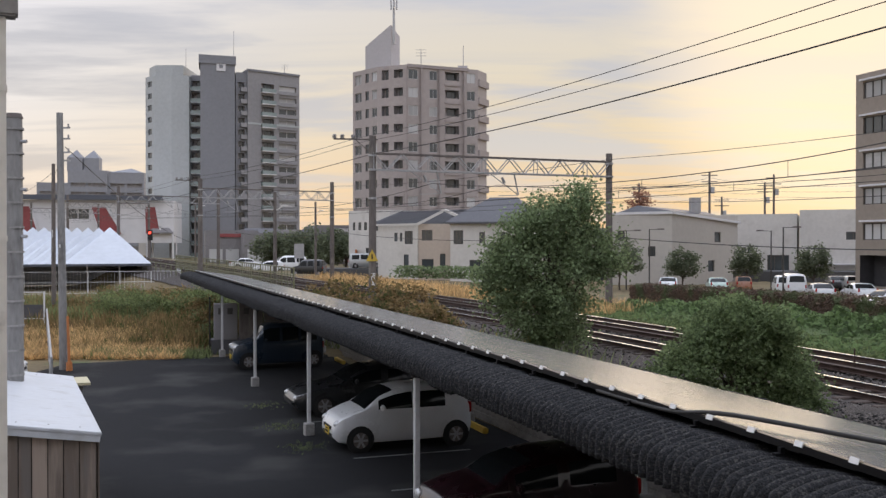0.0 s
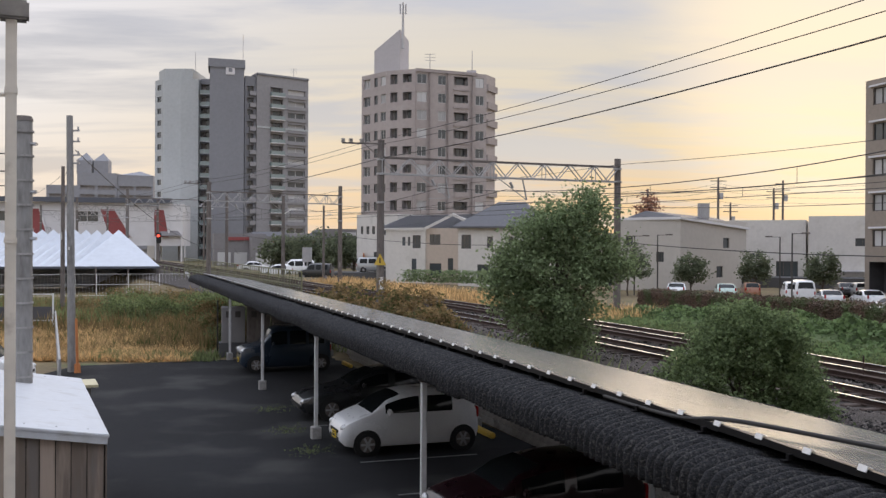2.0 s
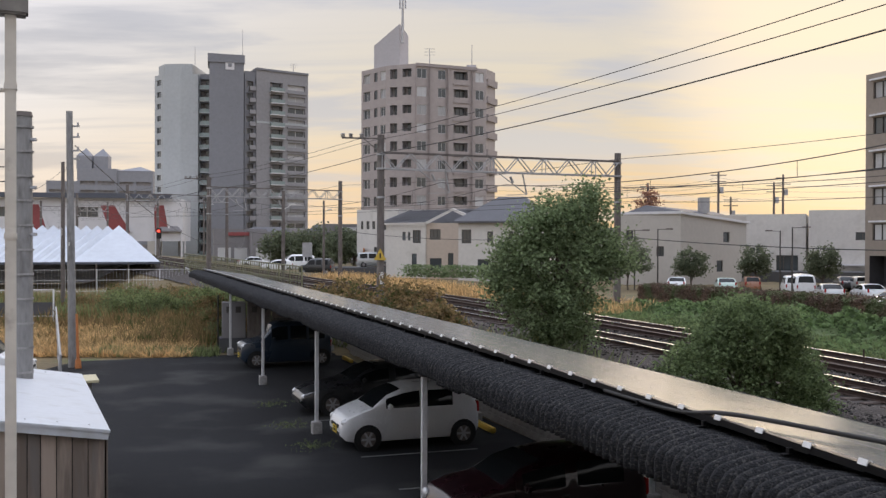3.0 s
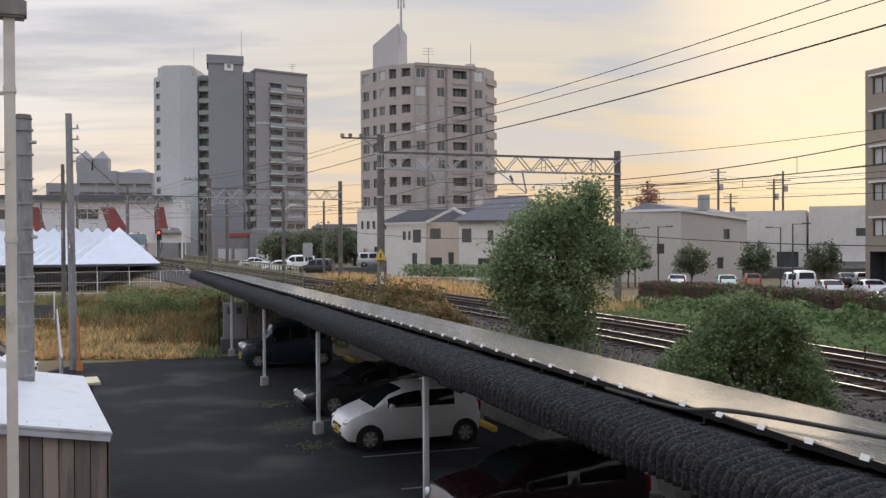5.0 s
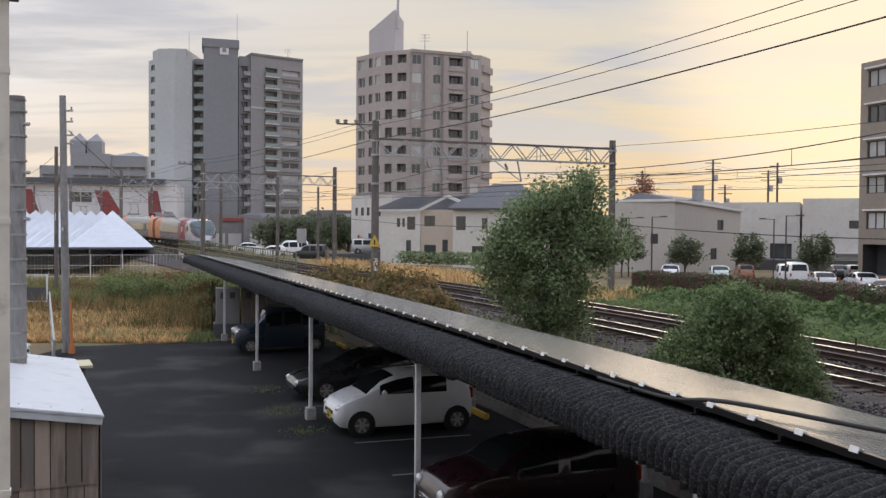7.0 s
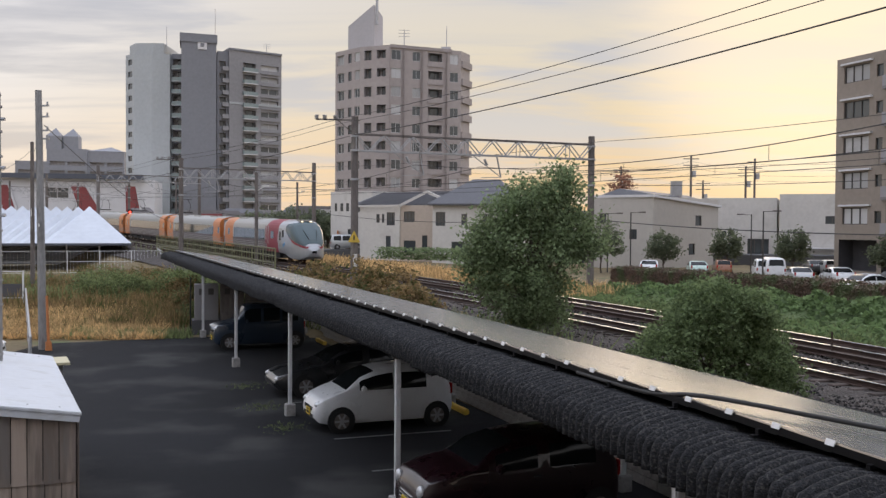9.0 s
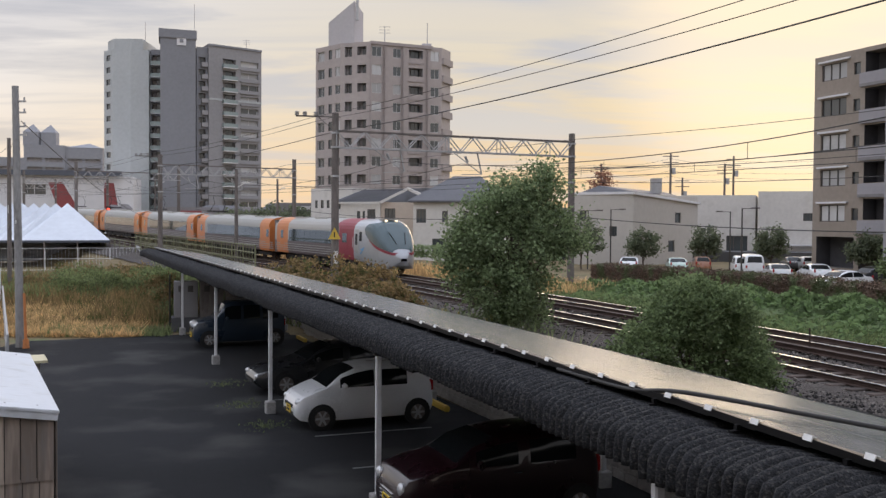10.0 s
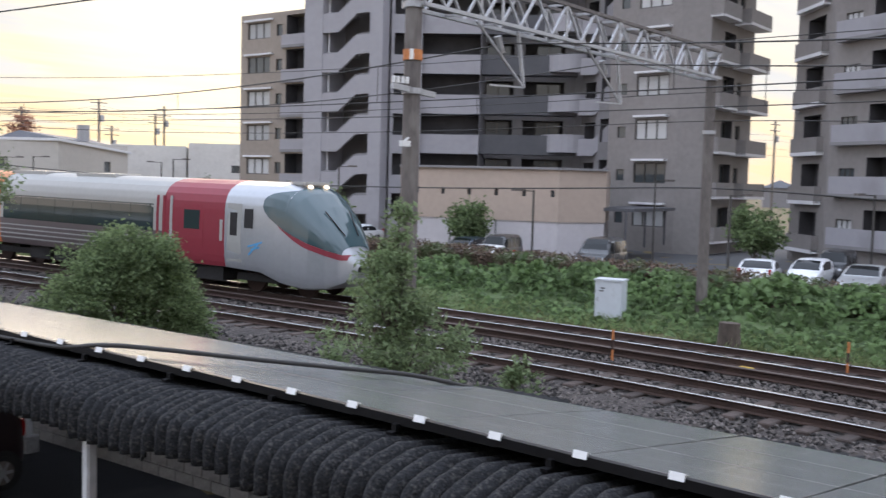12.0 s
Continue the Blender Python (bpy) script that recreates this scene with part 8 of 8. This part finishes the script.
def build_poles():
    t = thing("lamp_post", "slim white square post with lamp housing in the lot", "lamp post", pose(-2.3, 5.0, 0, 0, 0, 24))
    bm = bmesh.new(); box(bm, (0, 0, 2.95), (0.055, 0.055, 5.9)); bmesh.ops.bevel(bm, geom=bm.edges[:], offset=0.006, segments=2, affect="EDGES")
    part("post", bm, M["post_white"], t)
    for z in (5.5, 4.72, 3.3):
        bm = bmesh.new(); box(bm, (0, 0, z), (0.064, 0.064, 0.03)); part("collar", bm, M["post_white"], t)
    bm = bmesh.new(); box(bm, (0.01, 0, 5.92), (0.15, 0.12, 0.1)); bmesh.ops.bevel(bm, geom=bm.edges[:], offset=0.012, segments=2, affect="EDGES"); part("lamp_housing", bm, M["concrete"], t)
    bm = bmesh.new(); rod(bm, (-0.5, 0, 5.48), (0, 0, 5.48), 0.012, 0.012); part("stay", bm, M["post_white"], t)
    t = thing("utility_pole", "thick banded concrete utility pole beside the shed", "utility pole", pose(-7.34, 16.44, 0))
    bm = bmesh.new(); rod(bm, (0, 0, 0), (0, 0, 6.82), 0.165, 0.14, 18); part("pole", bm, M["polecon"], t)
    for z in np.arange(2.0, 6.8, 0.42):
        bm = bmesh.new(); rod(bm, (0, 0, z), (0, 0, z + 0.035), 0.168, 0.168, 18); part("band", bm, M["concrete"], t)
    bm = bmesh.new(); rod(bm, (0, 0, 6.82), (0, 0, 6.9), 0.155, 0.13, 18); part("cap", bm, M["mast"], t)
    for z in (6.42, 5.6, 4.8):
        bm = bmesh.new(); rod(bm, (0.1, -0.02, z), (0.24, -0.04, z), 0.03, 0.03); part("step_bolt", bm, M["galv"], t)
    t = thing("utility_pole", "tall pale concrete utility pole at the field's edge", "utility pole", pose(-13.95, 35.3, 0))
    bm = bmesh.new(); rod(bm, (0, 0, 0), (-0.12, 0, 9.45), 0.15, 0.115, 16); part("pole", bm, M["polecon"], t)
    for z in (8.9, 8.5, 8.0, 7.7):
        bm = bmesh.new(); bar(bm, (0, 0, z), (0.28, -0.05, z), 0.05, 0.06); rod(bm, (0.22, -0.05, z), (0.22, -0.05, z + 0.14), 0.035, 0.035); part("bracket", bm, M["galv"], t)
    bm = bmesh.new(); bar(bm, (-0.06, -0.14, 4.5), (-0.06, -0.14, 4.62), 0.08, 0.03); part("tag", bm, M["clip"], t)
    t = thing("pole_guard", "orange plastic guard on a stay wire at the pole's foot", "guard")
    bm = bmesh.new(); rod(bm, (-13.6, 34.95, 0.02), (-13.72, 35.1, 2.0), 0.055, 0.045, 10); rod(bm, (-13.6, 34.95, 0.02), (-13.62, 34.98, 0.35), 0.12, 0.1, 10)
    part("guard", bm, M["orange"], t)
    t = thing("utility_pole", "slender dark utility pole behind the field", "utility pole", pose(-24.8, 61.2, 0))
    bm = bmesh.new(); rod(bm, (0, 0, 0), (0, 0, 9.7), 0.15, 0.11, 12); part("pole", bm, M["mast"], t)
    bm = bmesh.new(); bar(bm, (0, -0.14, 5.0), (0, -0.14, 5.5), 0.1, 0.02); part("tag", bm, M["clip"], t)
    # trackside pole with lamp
    for x, y, zt in ((-10.7, 61.2, 7.8), (-12.6, 95.0, 8.2), (-30.0, 118.0, 9.0), (-33.5, 130.0, 9.2)):
        t = thing("trackside_pole", "dark trackside pole with a small lamp arm", "pole", pose(x, y, gz(x, y)), "trackside poles")
        bm = bmesh.new(); rod(bm, (0, 0, 0), (0, 0, zt - 1.0), 0.13, 0.10, 12); part("pole", bm, M["mast"], t)
        bm = bmesh.new(); bar(bm, (0, 0, zt - 2.2), (0.5, -0.1, zt - 1.9), 0.05, 0.05); box(bm, (0.6, -0.1, zt - 1.86), (0.4, 0.14, 0.08)); part("lamp_arm", bm, M["clip"], t)
    # far power poles
    for x, y, zt in ((37.4, 134.9, 14.3), (48.8, 141.8, 14.4), (47.2, 141.0, 13.2), (28.0, 137.2, 12.8), (121.4, 88.1, 14.5), (43.5, 150, 11.5)):
        t = thing("power_pole", "distant power pole with crossarms", "power pole", pose(x, y, 0.3), "distant power poles")
        bm = bmesh.new(); rod(bm, (0, 0, 0), (0, 0, zt), 0.2, 0.14, 10); part("pole", bm, M["mast"], t)
        for k in (0.5, 1.4):
            bm = bmesh.new(); bar(bm, (-1.1, 0, zt - k), (1.1, 0, zt - k), 0.12, 0.12); part("crossarm", bm, M["mast"], t)
        bm = bmesh.new(); box(bm, (0.4, 0, zt - 2.6), (0.5, 0.5, 0.9)); part("transformer", bm, M["galv"], t)
    # car park lamps
    for x, y, zt, a in ((18.9, 88.0, 5.9, 0), (16.9, 88.6, 5.8, 0), (26.7, 75.4, 5.9, 0), (30.7, 89.9, 5.8, 180), (33.8, 39.5, 4.35, 180), (42.8, 39.1, 5.1, 0), (41.8, 43.0, 4.4, 180), (44.7, 26.5, 4.6, 180), (39.3, 30.9, 4.4, 0), (33.5, 60.5, 5.6, 0)):
        t = thing("street_lamp", "dark car park lamp post with flat lamp heads", "lamp post", pose(x, y, 0.2, 0, 0, a), "car park lamps")
        bm = bmesh.new(); rod(bm, (0, 0, 0), (0, 0, zt - 0.2), 0.07, 0.055, 10); part("pole", bm, M["frame_d"], t)
        bm = bmesh.new(); bar(bm, (0, 0, zt - 0.25), (1.0, -0.2, zt - 0.22), 0.05, 0.05); part("arm", bm, M["frame_d"], t)
        bm = bmesh.new(); box(bm, (1.0, -0.2, zt - 0.2), (0.6, 0.25, 0.12)); part("lamp_head", bm, M["mast"], t)


def build_shed():
    t = thing("shed", "small wooden shed of weathered boards with white metal roof", "shed", pose(-4.62, 12.85, 0, 0, 0, 24.5))
    # local x runs along the front to the left (negative), y to the rear; the roof falls to the right
    W_, D_, fall = 4.2, 5.7, 0.165
    top = lambda x: 2.1 - fall * x
    bm = bmesh.new()
    prism(bm, [(-W_ + 0.06, 0.03), (-0.05, 0.03), (-0.05, D_ - 0.05), (-W_ + 0.06, D_ - 0.05)], 0, 2.04); part("frame", bm, M["darkwood"], t)
    rng = random.Random(9)
    for tier in (0, 1):
        x = -0.02
        while x > -W_:
            w = rng.uniform(0.155, 0.215)
            z0, z1 = (0.0, 1.28) if tier == 0 else (1.24, top(x - w / 2))
            bm = bmesh.new(); box(bm, (x - w / 2, -0.008 - 0.016 * tier - rng.uniform(0, 0.006), (z0 + z1) / 2), (w - 0.012, 0.022, z1 - z0 - rng.uniform(0, 0.015)))
            part("board", bm, M["wood"], t)
            x -= w
    y = 0.0
    while y < D_:
        w = rng.uniform(0.16, 0.21)
        bm = bmesh.new(); box(bm, (0.008, y + w / 2, 1.04), (0.022, w - 0.008, 2.08)); part("board", bm, M["wood"], t)
        y += w
    tilt = Matrix.Translation((-0.07, 0, 2.165)) @ Matrix.Rotation(math.atan(fall), 4, "Y")
    bm = bmesh.new(); box(bm, (-W_ / 2, D_ / 2 - 0.02, 0.0), (W_ + 0.22, D_ + 0.2, 0.05), tilt)
    bmesh.ops.bevel(bm, geom=bm.edges[:], offset=0.01, segments=2, affect="EDGES")
    part("roof", bm, M["white_roof"], t, "white metal roof sheet")
    bm = bmesh.new(); box(bm, (-W_ / 2, -0.10, -0.065), (W_ + 0.2, 0.02, 0.09), tilt); part("fascia", bm, M["white_roof"], t)
    for i in range(10):
        for yy in (0.15, D_ - 0.25):
            bm = bmesh.new(); rod(bm, tilt @ Vector((-0.15 - i * 0.4, yy, 0.025)), tilt @ Vector((-0.15 - i * 0.4, yy, 0.034)), 0.014, 0.01, 6); part("screw", bm, M["galv"], t)
    t = thing("storage_bin", "cream-lidded storage bin behind the shed", "bin", pose(-8.1, 18.7, 0, 0, 0, 24.5))
    bm = bmesh.new(); box(bm, (0, 0, 0.95), (2.0, 0.7, 1.9)); part("body", bm, M["concrete"], t)
    bm = bmesh.new(); box(bm, (0.02, -0.1, 1.95), (2.2, 0.9, 0.05)); part("lid", bm, M["cream"], t)


def build_fences():
    t = thing("mesh_fence", "white wire mesh fence with posts before the tents", "fence")
    A, B, C = Vector((-46, 78.6)), Vector((-23.6, 86.8)), Vector((-26.4, 95.0))
    for a, b, n in ((A, B, 9), (B, C, 4)):
        for i in range(n + 1):
            p = a.lerp(b, i / n)
            bm = bmesh.new(); rod(bm, (p.x, p.y, 0), (p.x, p.y, 2.15), 0.036, 0.036, 8); part("post", bm, M["fence_white"], t)
        for z in (2.12, 1.2, 0.25):
            bm = bmesh.new(); bar(bm, (a.x, a.y, z), (b.x, b.y, z), 0.03, 0.035); part("rail", bm, M["fence_white"], t)
        bm = bmesh.new()
        k = int((b - a).length / 0.28)
        for i in range(k):
            p = a.lerp(b, (i + 0.5) / k); rod(bm, (p.x, p.y, 0.25), (p.x, p.y, 2.12), 0.007, 0.007, 4)
        tagged(part("mesh", bm, M["fence_white"], t), kind="stuff")
    # olive railings on the embankment
    for o, y0, y1, hgt in ((-6.3, 66, 135, 1.15),):
        t = thing("railing", "olive painted steel railing along the embankment", "railing")
        s, s1 = s_of_y(y0), s_of_y(y1)
        while s < s1:
            x, y, th = line_at(s, o); x2, y2, _ = line_at(s + 2.0, o)
            z, z2 = gz(x, y), gz(x2, y2)
            bm = bmesh.new(); rod(bm, (x, y, z - 0.1), (x, y, z + hgt), 0.05, 0.05, 8); part("post", bm, M["fence_olive"], t)
            bm = bmesh.new()
            for h in (hgt, hgt * 0.55, hgt * 0.15):
                rod(bm, (x, y, z + h), (x2, y2, z2 + h), 0.035, 0.035, 6)
            part("rail", bm, M["fence_olive"], t)
            s += 2.0
    t = thing("railing", "tall olive steel railing between carport and railway", "railing")
    P = [Vector((-8.7 - 18.0 * i / 16, 56.0 + 40.2 * i / 16)) for i in range(17)]
    for i, p in enumerate(P):
        top = 3.2 + 0.2 * i / 16
        bm = bmesh.new(); rod(bm, (p.x, p.y, gz(p.x, p.y) - 0.1), (p.x, p.y, top), 0.05, 0.05, 8); part("post", bm, M["fence_olive"], t)
        if i < 16:
            q = P[i + 1]
            for h in (0.0, 0.42, 0.84, 1.2):
                bm = bmesh.new(); rod(bm, (p.x, p.y, top - h), (q.x, q.y, top + 0.0125 - h), 0.04, 0.04, 6); part("rail", bm, M["fence_olive"], t)
            for k in range(1, 4):
                m_ = p.lerp(q, k / 4)
                bm = bmesh.new(); rod(bm, (m_.x, m_.y, top - 1.2), (m_.x, m_.y, top), 0.025, 0.025, 6); part("baluster", bm, M["fence_olive"], t)
    t = thing("pipe_railing", "grey pipe railing along the lane's edge", "railing")
    P = [Vector((-12.4 - 1.55 * i, 30.4 + 3.7 * i)) for i in range(7)]
    for a, b in zip(P[:-1], P[1:]):
        bm = bmesh.new(); rod(bm, (a.x, a.y, 0), (a.x, a.y, 1.05), 0.045, 0.045, 8); part("post", bm, M["galv"], t)
        bm = bmesh.new()
        for h in (1.03, 0.55):
            rod(bm, (a.x, a.y, h), (b.x, b.y, h), 0.04, 0.04, 8)
        part("rail", bm, M["galv"], t)
    t = thing("lane_fence", "white wire fence panel beside the parked minivan", "fence")
    for i in range(6):
        x = -22.0 - i * 2.2
        bm = bmesh.new(); rod(bm, (x, 53 - 0.3 * i, 0), (x, 53 - 0.3 * i, 2.0), 0.05, 0.05, 8); part("post", bm, M["fence_white"], t)
    bm = bmesh.new()
    for z in (1.95, 0.5):
        bar(bm, (-22, 53, z), (-33, 51.5, z), 0.05, 0.05)
    part("rail", bm, M["fence_white"], t)
    bm = bmesh.new(); bar(bm, (-22, 53.2, 0.85), (-33, 51.7, 0.85), 0.06, 0.8); part("panel", bm, M["dark_wall"], t)


def build_small():
    t = thing("signal_cabinet", "white steel trackside signal cabinet with small labels", "cabinet", pose(19.6, 19.4, gz(19.6, 19.4), 0, 0, 118))
    bm = bmesh.new(); box(bm, (0, 0, 0.58), (0.78, 0.55, 1.1)); bmesh.ops.bevel(bm, geom=bm.edges[:], offset=0.015, segments=2, affect="EDGES"); part("body", bm, M["white_roof"], t)
    bm = bmesh.new(); box(bm, (0, 0, 1.15), (0.84, 0.61, 0.05)); part("top", bm, M["white_roof"], t)
    bm = bmesh.new(); box(bm, (0, 0, 0.02), (0.85, 0.62, 0.12)); part("plinth", bm, M["concrete"], t)
    for x, z in ((0.16, 0.92), (0.2, 0.84)):
        bm = bmesh.new(); box(bm, (x, -0.28, z), (0.14, 0.008, 0.03)); box(bm, (x, 0.28, z), (0.14, 0.008, 0.03)); part("label_bar", bm, M["black"], t)
    bm = bmesh.new(); box(bm, (0.3, 0.285, 0.6), (0.03, 0.02, 0.12)); box(bm, (-0.3, -0.285, 0.6), (0.03, 0.02, 0.12)); part("handle", bm, M["galv"], t)
    t = thing("tree_stump", "old brown tree stump among vines", "stump", pose(19.25, 15.0, gz(19.25, 15.0)))
    bm = bmesh.new(); rod(bm, (0, 0, -0.1), (0.02, 0, 0.62), 0.3, 0.25, 14); part("stump", bm, M["bark"], t)
    for x, y in ((14.17, 13.92), (17.35, 10.65), (11.4, 26.6)):
        t = thing("marker_post", "short rusty orange marker post between rails", "marker", pose(x, y, 1.0), "marker posts")
        bm = bmesh.new(); box(bm, (0, 0, 0.38), (0.035, 0.035, 0.76)); part("post", bm, M["orange"] if x > 12 else M["rust"], t)
        bm = bmesh.new(); box(bm, (0, 0, 0.45), (0.04, 0.04, 0.2)); part("band", bm, M["rust"], t)
    for x, y, s in ((15.45, 12.6, 0.12), (15.7, 12.2, 0.09), (15.95, 11.95, 0.10)):
        t = thing("yellow_block", "small yellow track device beside a rail", "device", pose(x, y, 1.1, 0, 0, 14))
        bm = bmesh.new(); box(bm, (0, 0, 0.03), (0.16, 0.3, 0.08)); bmesh.ops.bevel(bm, geom=bm.edges[:], offset=0.015, segments=1, affect="EDGES"); part("body", bm, M["yellow"], t)
    # under the carport
    for y in (22.6, 25.4, 28.1, 33.0, 36.0):
        x, yy, th = front_at(cs_of_y(y), 4.2)
        t = thing("wheel_stop", "yellow wheel stop bar under the carport", "wheel stop", pose(x, yy, 0.02, 0, 0, math.degrees(th)), "wheel stops")
        bm = bmesh.new(); box(bm, (0, 0, 0.07), (0.14, 1.3, 0.14)); bmesh.ops.bevel(bm, geom=bm.edges[:], offset=0.025, segments=2, affect="EDGES"); part("bar", bm, M["yellow"], t)
    t = thing("steel_locker", "grey steel equipment lockers with small windows under the carport", "locker", pose(-8.75, 40.9, 0, 0, 0, 14))
    for x in (-0.5, 0.55, 1.6):
        bm = bmesh.new(); box(bm, (x, 0, 1.35), (0.98, 0.8, 1.5)); bmesh.ops.bevel(bm, geom=bm.edges[:], offset=0.02, segments=1, affect="EDGES"); b = part("cabinet", bm, M["grey_wall"] if x < 0 else M["mast"], t)
        for dx in (-0.2, 0.18):
            bm = bmesh.new(); box(bm, (x + dx, -0.405, 1.8), (0.22, 0.02, 0.26)); part("window", bm, M["frame_d"], b)
    bm = bmesh.new(); box(bm, (0.6, 0, 0.3), (3.4, 0.9, 0.6)); part("base", bm, M["dark_wall"], t)
    bm = bmesh.new(); rod(bm, (-1.15, -0.3, 0), (-1.15, -0.3, 2.4), 0.03, 0.03); rod(bm, (-1.15, -0.3, 0.4), (-0.6, -0.42, 0.25), 0.03, 0.03); part("conduit", bm, M["black"], t)
    # bay markings, worn
    for y in (17.9, 20.6, 24.8):
        (xa, ya, _), (xb, yb, _) = front_at(cs_of_y(y), 0.5), front_at(cs_of_y(y), 3.2)
        bm = bmesh.new(); bar(bm, (xa, ya, 0.022), (xb, yb, 0.022), 0.08, 0.006)
        tagged(part("bay_marking", bm, M["marking"]), "worn white bay marking on asphalt", "road marking", "bay markings", "structure")
    t = thing("road_sign", "grey square road sign on a post", "sign", pose(-14.8, 98.9, 1.2))
    bm = bmesh.new(); rod(bm, (0, 0, 0), (0, 0, 2.6), 0.05, 0.05); part("post", bm, M["galv"], t)
    bm = bmesh.new(); box(bm, (0, -0.06, 2.6), (1.0, 0.04, 1.5)); part("plate", bm, M["galv"], t)
    # railway signal
    t = thing("railway_signal", "railway signal on a dark mast with a red light", "signal", pose(-37.0, 121.5, 1.4))
    bm = bmesh.new(); rod(bm, (0, 0, 0), (0, 0, 4.6), 0.1, 0.08); part("post", bm, M["mast"], t)
    bm = bmesh.new(); box(bm, (0, -0.1, 4.2), (0.6, 0.2, 1.3)); part("head", bm, M["black"], t)
    bm = bmesh.new(); rod(bm, (0, -0.28, 4.5), (0, -0.2, 4.5), 0.17, 0.17, 12)
    part("lamp", bm, mat("red signal lamp", (0.8, 0.05, 0.03), 0.4, var=0.0, bump=0.0, emit=(1.0, 0.08, 0.04), glow=2.0), t)


def build_distance():
    rng = random.Random(31)
    for i in range(34):
        a = radians(rng.uniform(-62, 26))
        r = rng.uniform(190, 330)
        x, y = -math.sin(a) * r, math.cos(a) * r
        if abs(float(off_line(np.array(x), np.array(y))[0])) < 14:
            continue
        if -82 < x < -32 and 230 < y < 275:
            continue
        w, d, h = rng.uniform(7, 14), rng.uniform(6, 9), rng.uniform(4.5, 7.5)
        yaw = rng.uniform(0, 90)
        t = thing("house", "distant low house with pitched grey roof", "house", pose(x, y, 0.2, 0, 0, yaw), "distant houses")
        bm = bmesh.new(); box(bm, (0, 0, h / 2 - 0.3), (w, d, h + 0.6)); part("wall", bm, rng.choice([M["white_wall"], M["beige_wall"], M["grey_wall"], M["hall_wall"]]), t)
        bm = bmesh.new(); hip_roof(bm, [(-w / 2, -d / 2), (w / 2, -d / 2), (w / 2, d / 2), (-w / 2, d / 2)], h, (-w / 4, 0), (w / 4, 0), h + 2.0, 0.5); part("roof", bm, M["roof_tile"] if rng.random() < 0.8 else M["navy"], t)
        for k in range(3):
            piece("window", WIN["d"], t, Matrix.LocRotScale((-w / 2 + 1 + k * w / 3.4, -d / 2 - 0.03, h * 0.6), None, (1.4, -1, 1.1)))
    for i, (x, y, w, d, h) in enumerate(((-28, 168, 14, 8, 5.5), (-19, 178, 10, 8, 7.0), (-38, 172, 9, 8, 6.0))):
        t = thing("shop", "low distant shop with a red and pale signboard", "shop", pose(x, y, 0.8, 0, 0, 16))
        bm = bmesh.new(); box(bm, (0, 0, h / 2 - 0.4), (w, d, h + 0.8)); part("wall", bm, M["grey_wall"], t)
        bm = bmesh.new(); box(bm, (0, -d / 2 - 0.15, h - 0.9), (w * 0.5, 0.2, 0.6)); part("signboard", bm, M["red"] if i != 1 else M["st_white"], t)
        for k in range(3):
            piece("window", WIN["c"], t, Matrix.LocRotScale((-w / 2 + 0.6 + k * w / 3.2, -d / 2 - 0.03, 0.5), None, (w / 4, -1, 2.2)))
    # far hills
    rngn = np.random.default_rng(6)
    v, f = [], []
    A = np.radians(np.arange(-75, 40, 1.5))
    h = 14 + 9 * np.sin(A * 9) + 6 * np.sin(A * 23 + 1) + rngn.normal(0, 1.2, len(A))
    for a, q in zip(A, h):
        for r, z in ((1500, -2), (1700, max(6, q * 0.8)), (2000, -2)):
            v.append((-math.sin(a) * r, math.cos(a) * r, float(z)))
    for i in range(len(A) - 1):
        for j in range(2):
            f.append((i * 3 + j, (i + 1) * 3 + j, (i + 1) * 3 + j + 1, i * 3 + j + 1))
    ob = new("hills", arrays("hills", v, f, M["wall_c"], True))
    tagged(ob, "low hazy hills on the horizon", "hills", kind="structure")


def build_unseen_wall():
    """Unseen wall of the viewpoint's upper-floor house, added to block sky and bounce light."""
    t = thing("wall_house", "unseen off-white wall added behind the viewpoint to block sky", "wall", kind="structure")
    # invented size, set by how much sky it hides from lot and cars
    bm = bmesh.new(); box(bm, (-9.0, -1.7, 8.0), (34.0, 0.25, 16.0)); part("wall", bm, M["white_wall"], t)
    # invented overhang, lengthens the sky block
    bm = bmesh.new(); box(bm, (-9.0, -1.4, 16.1), (34.6, 1.4, 0.2)); part("eave", bm, M["dark_wall"], t)


build_unseen_wall(); build_masts(); build_poles(); build_wires(); build_shed(); build_fences(); build_small(); build_distance()

motions()
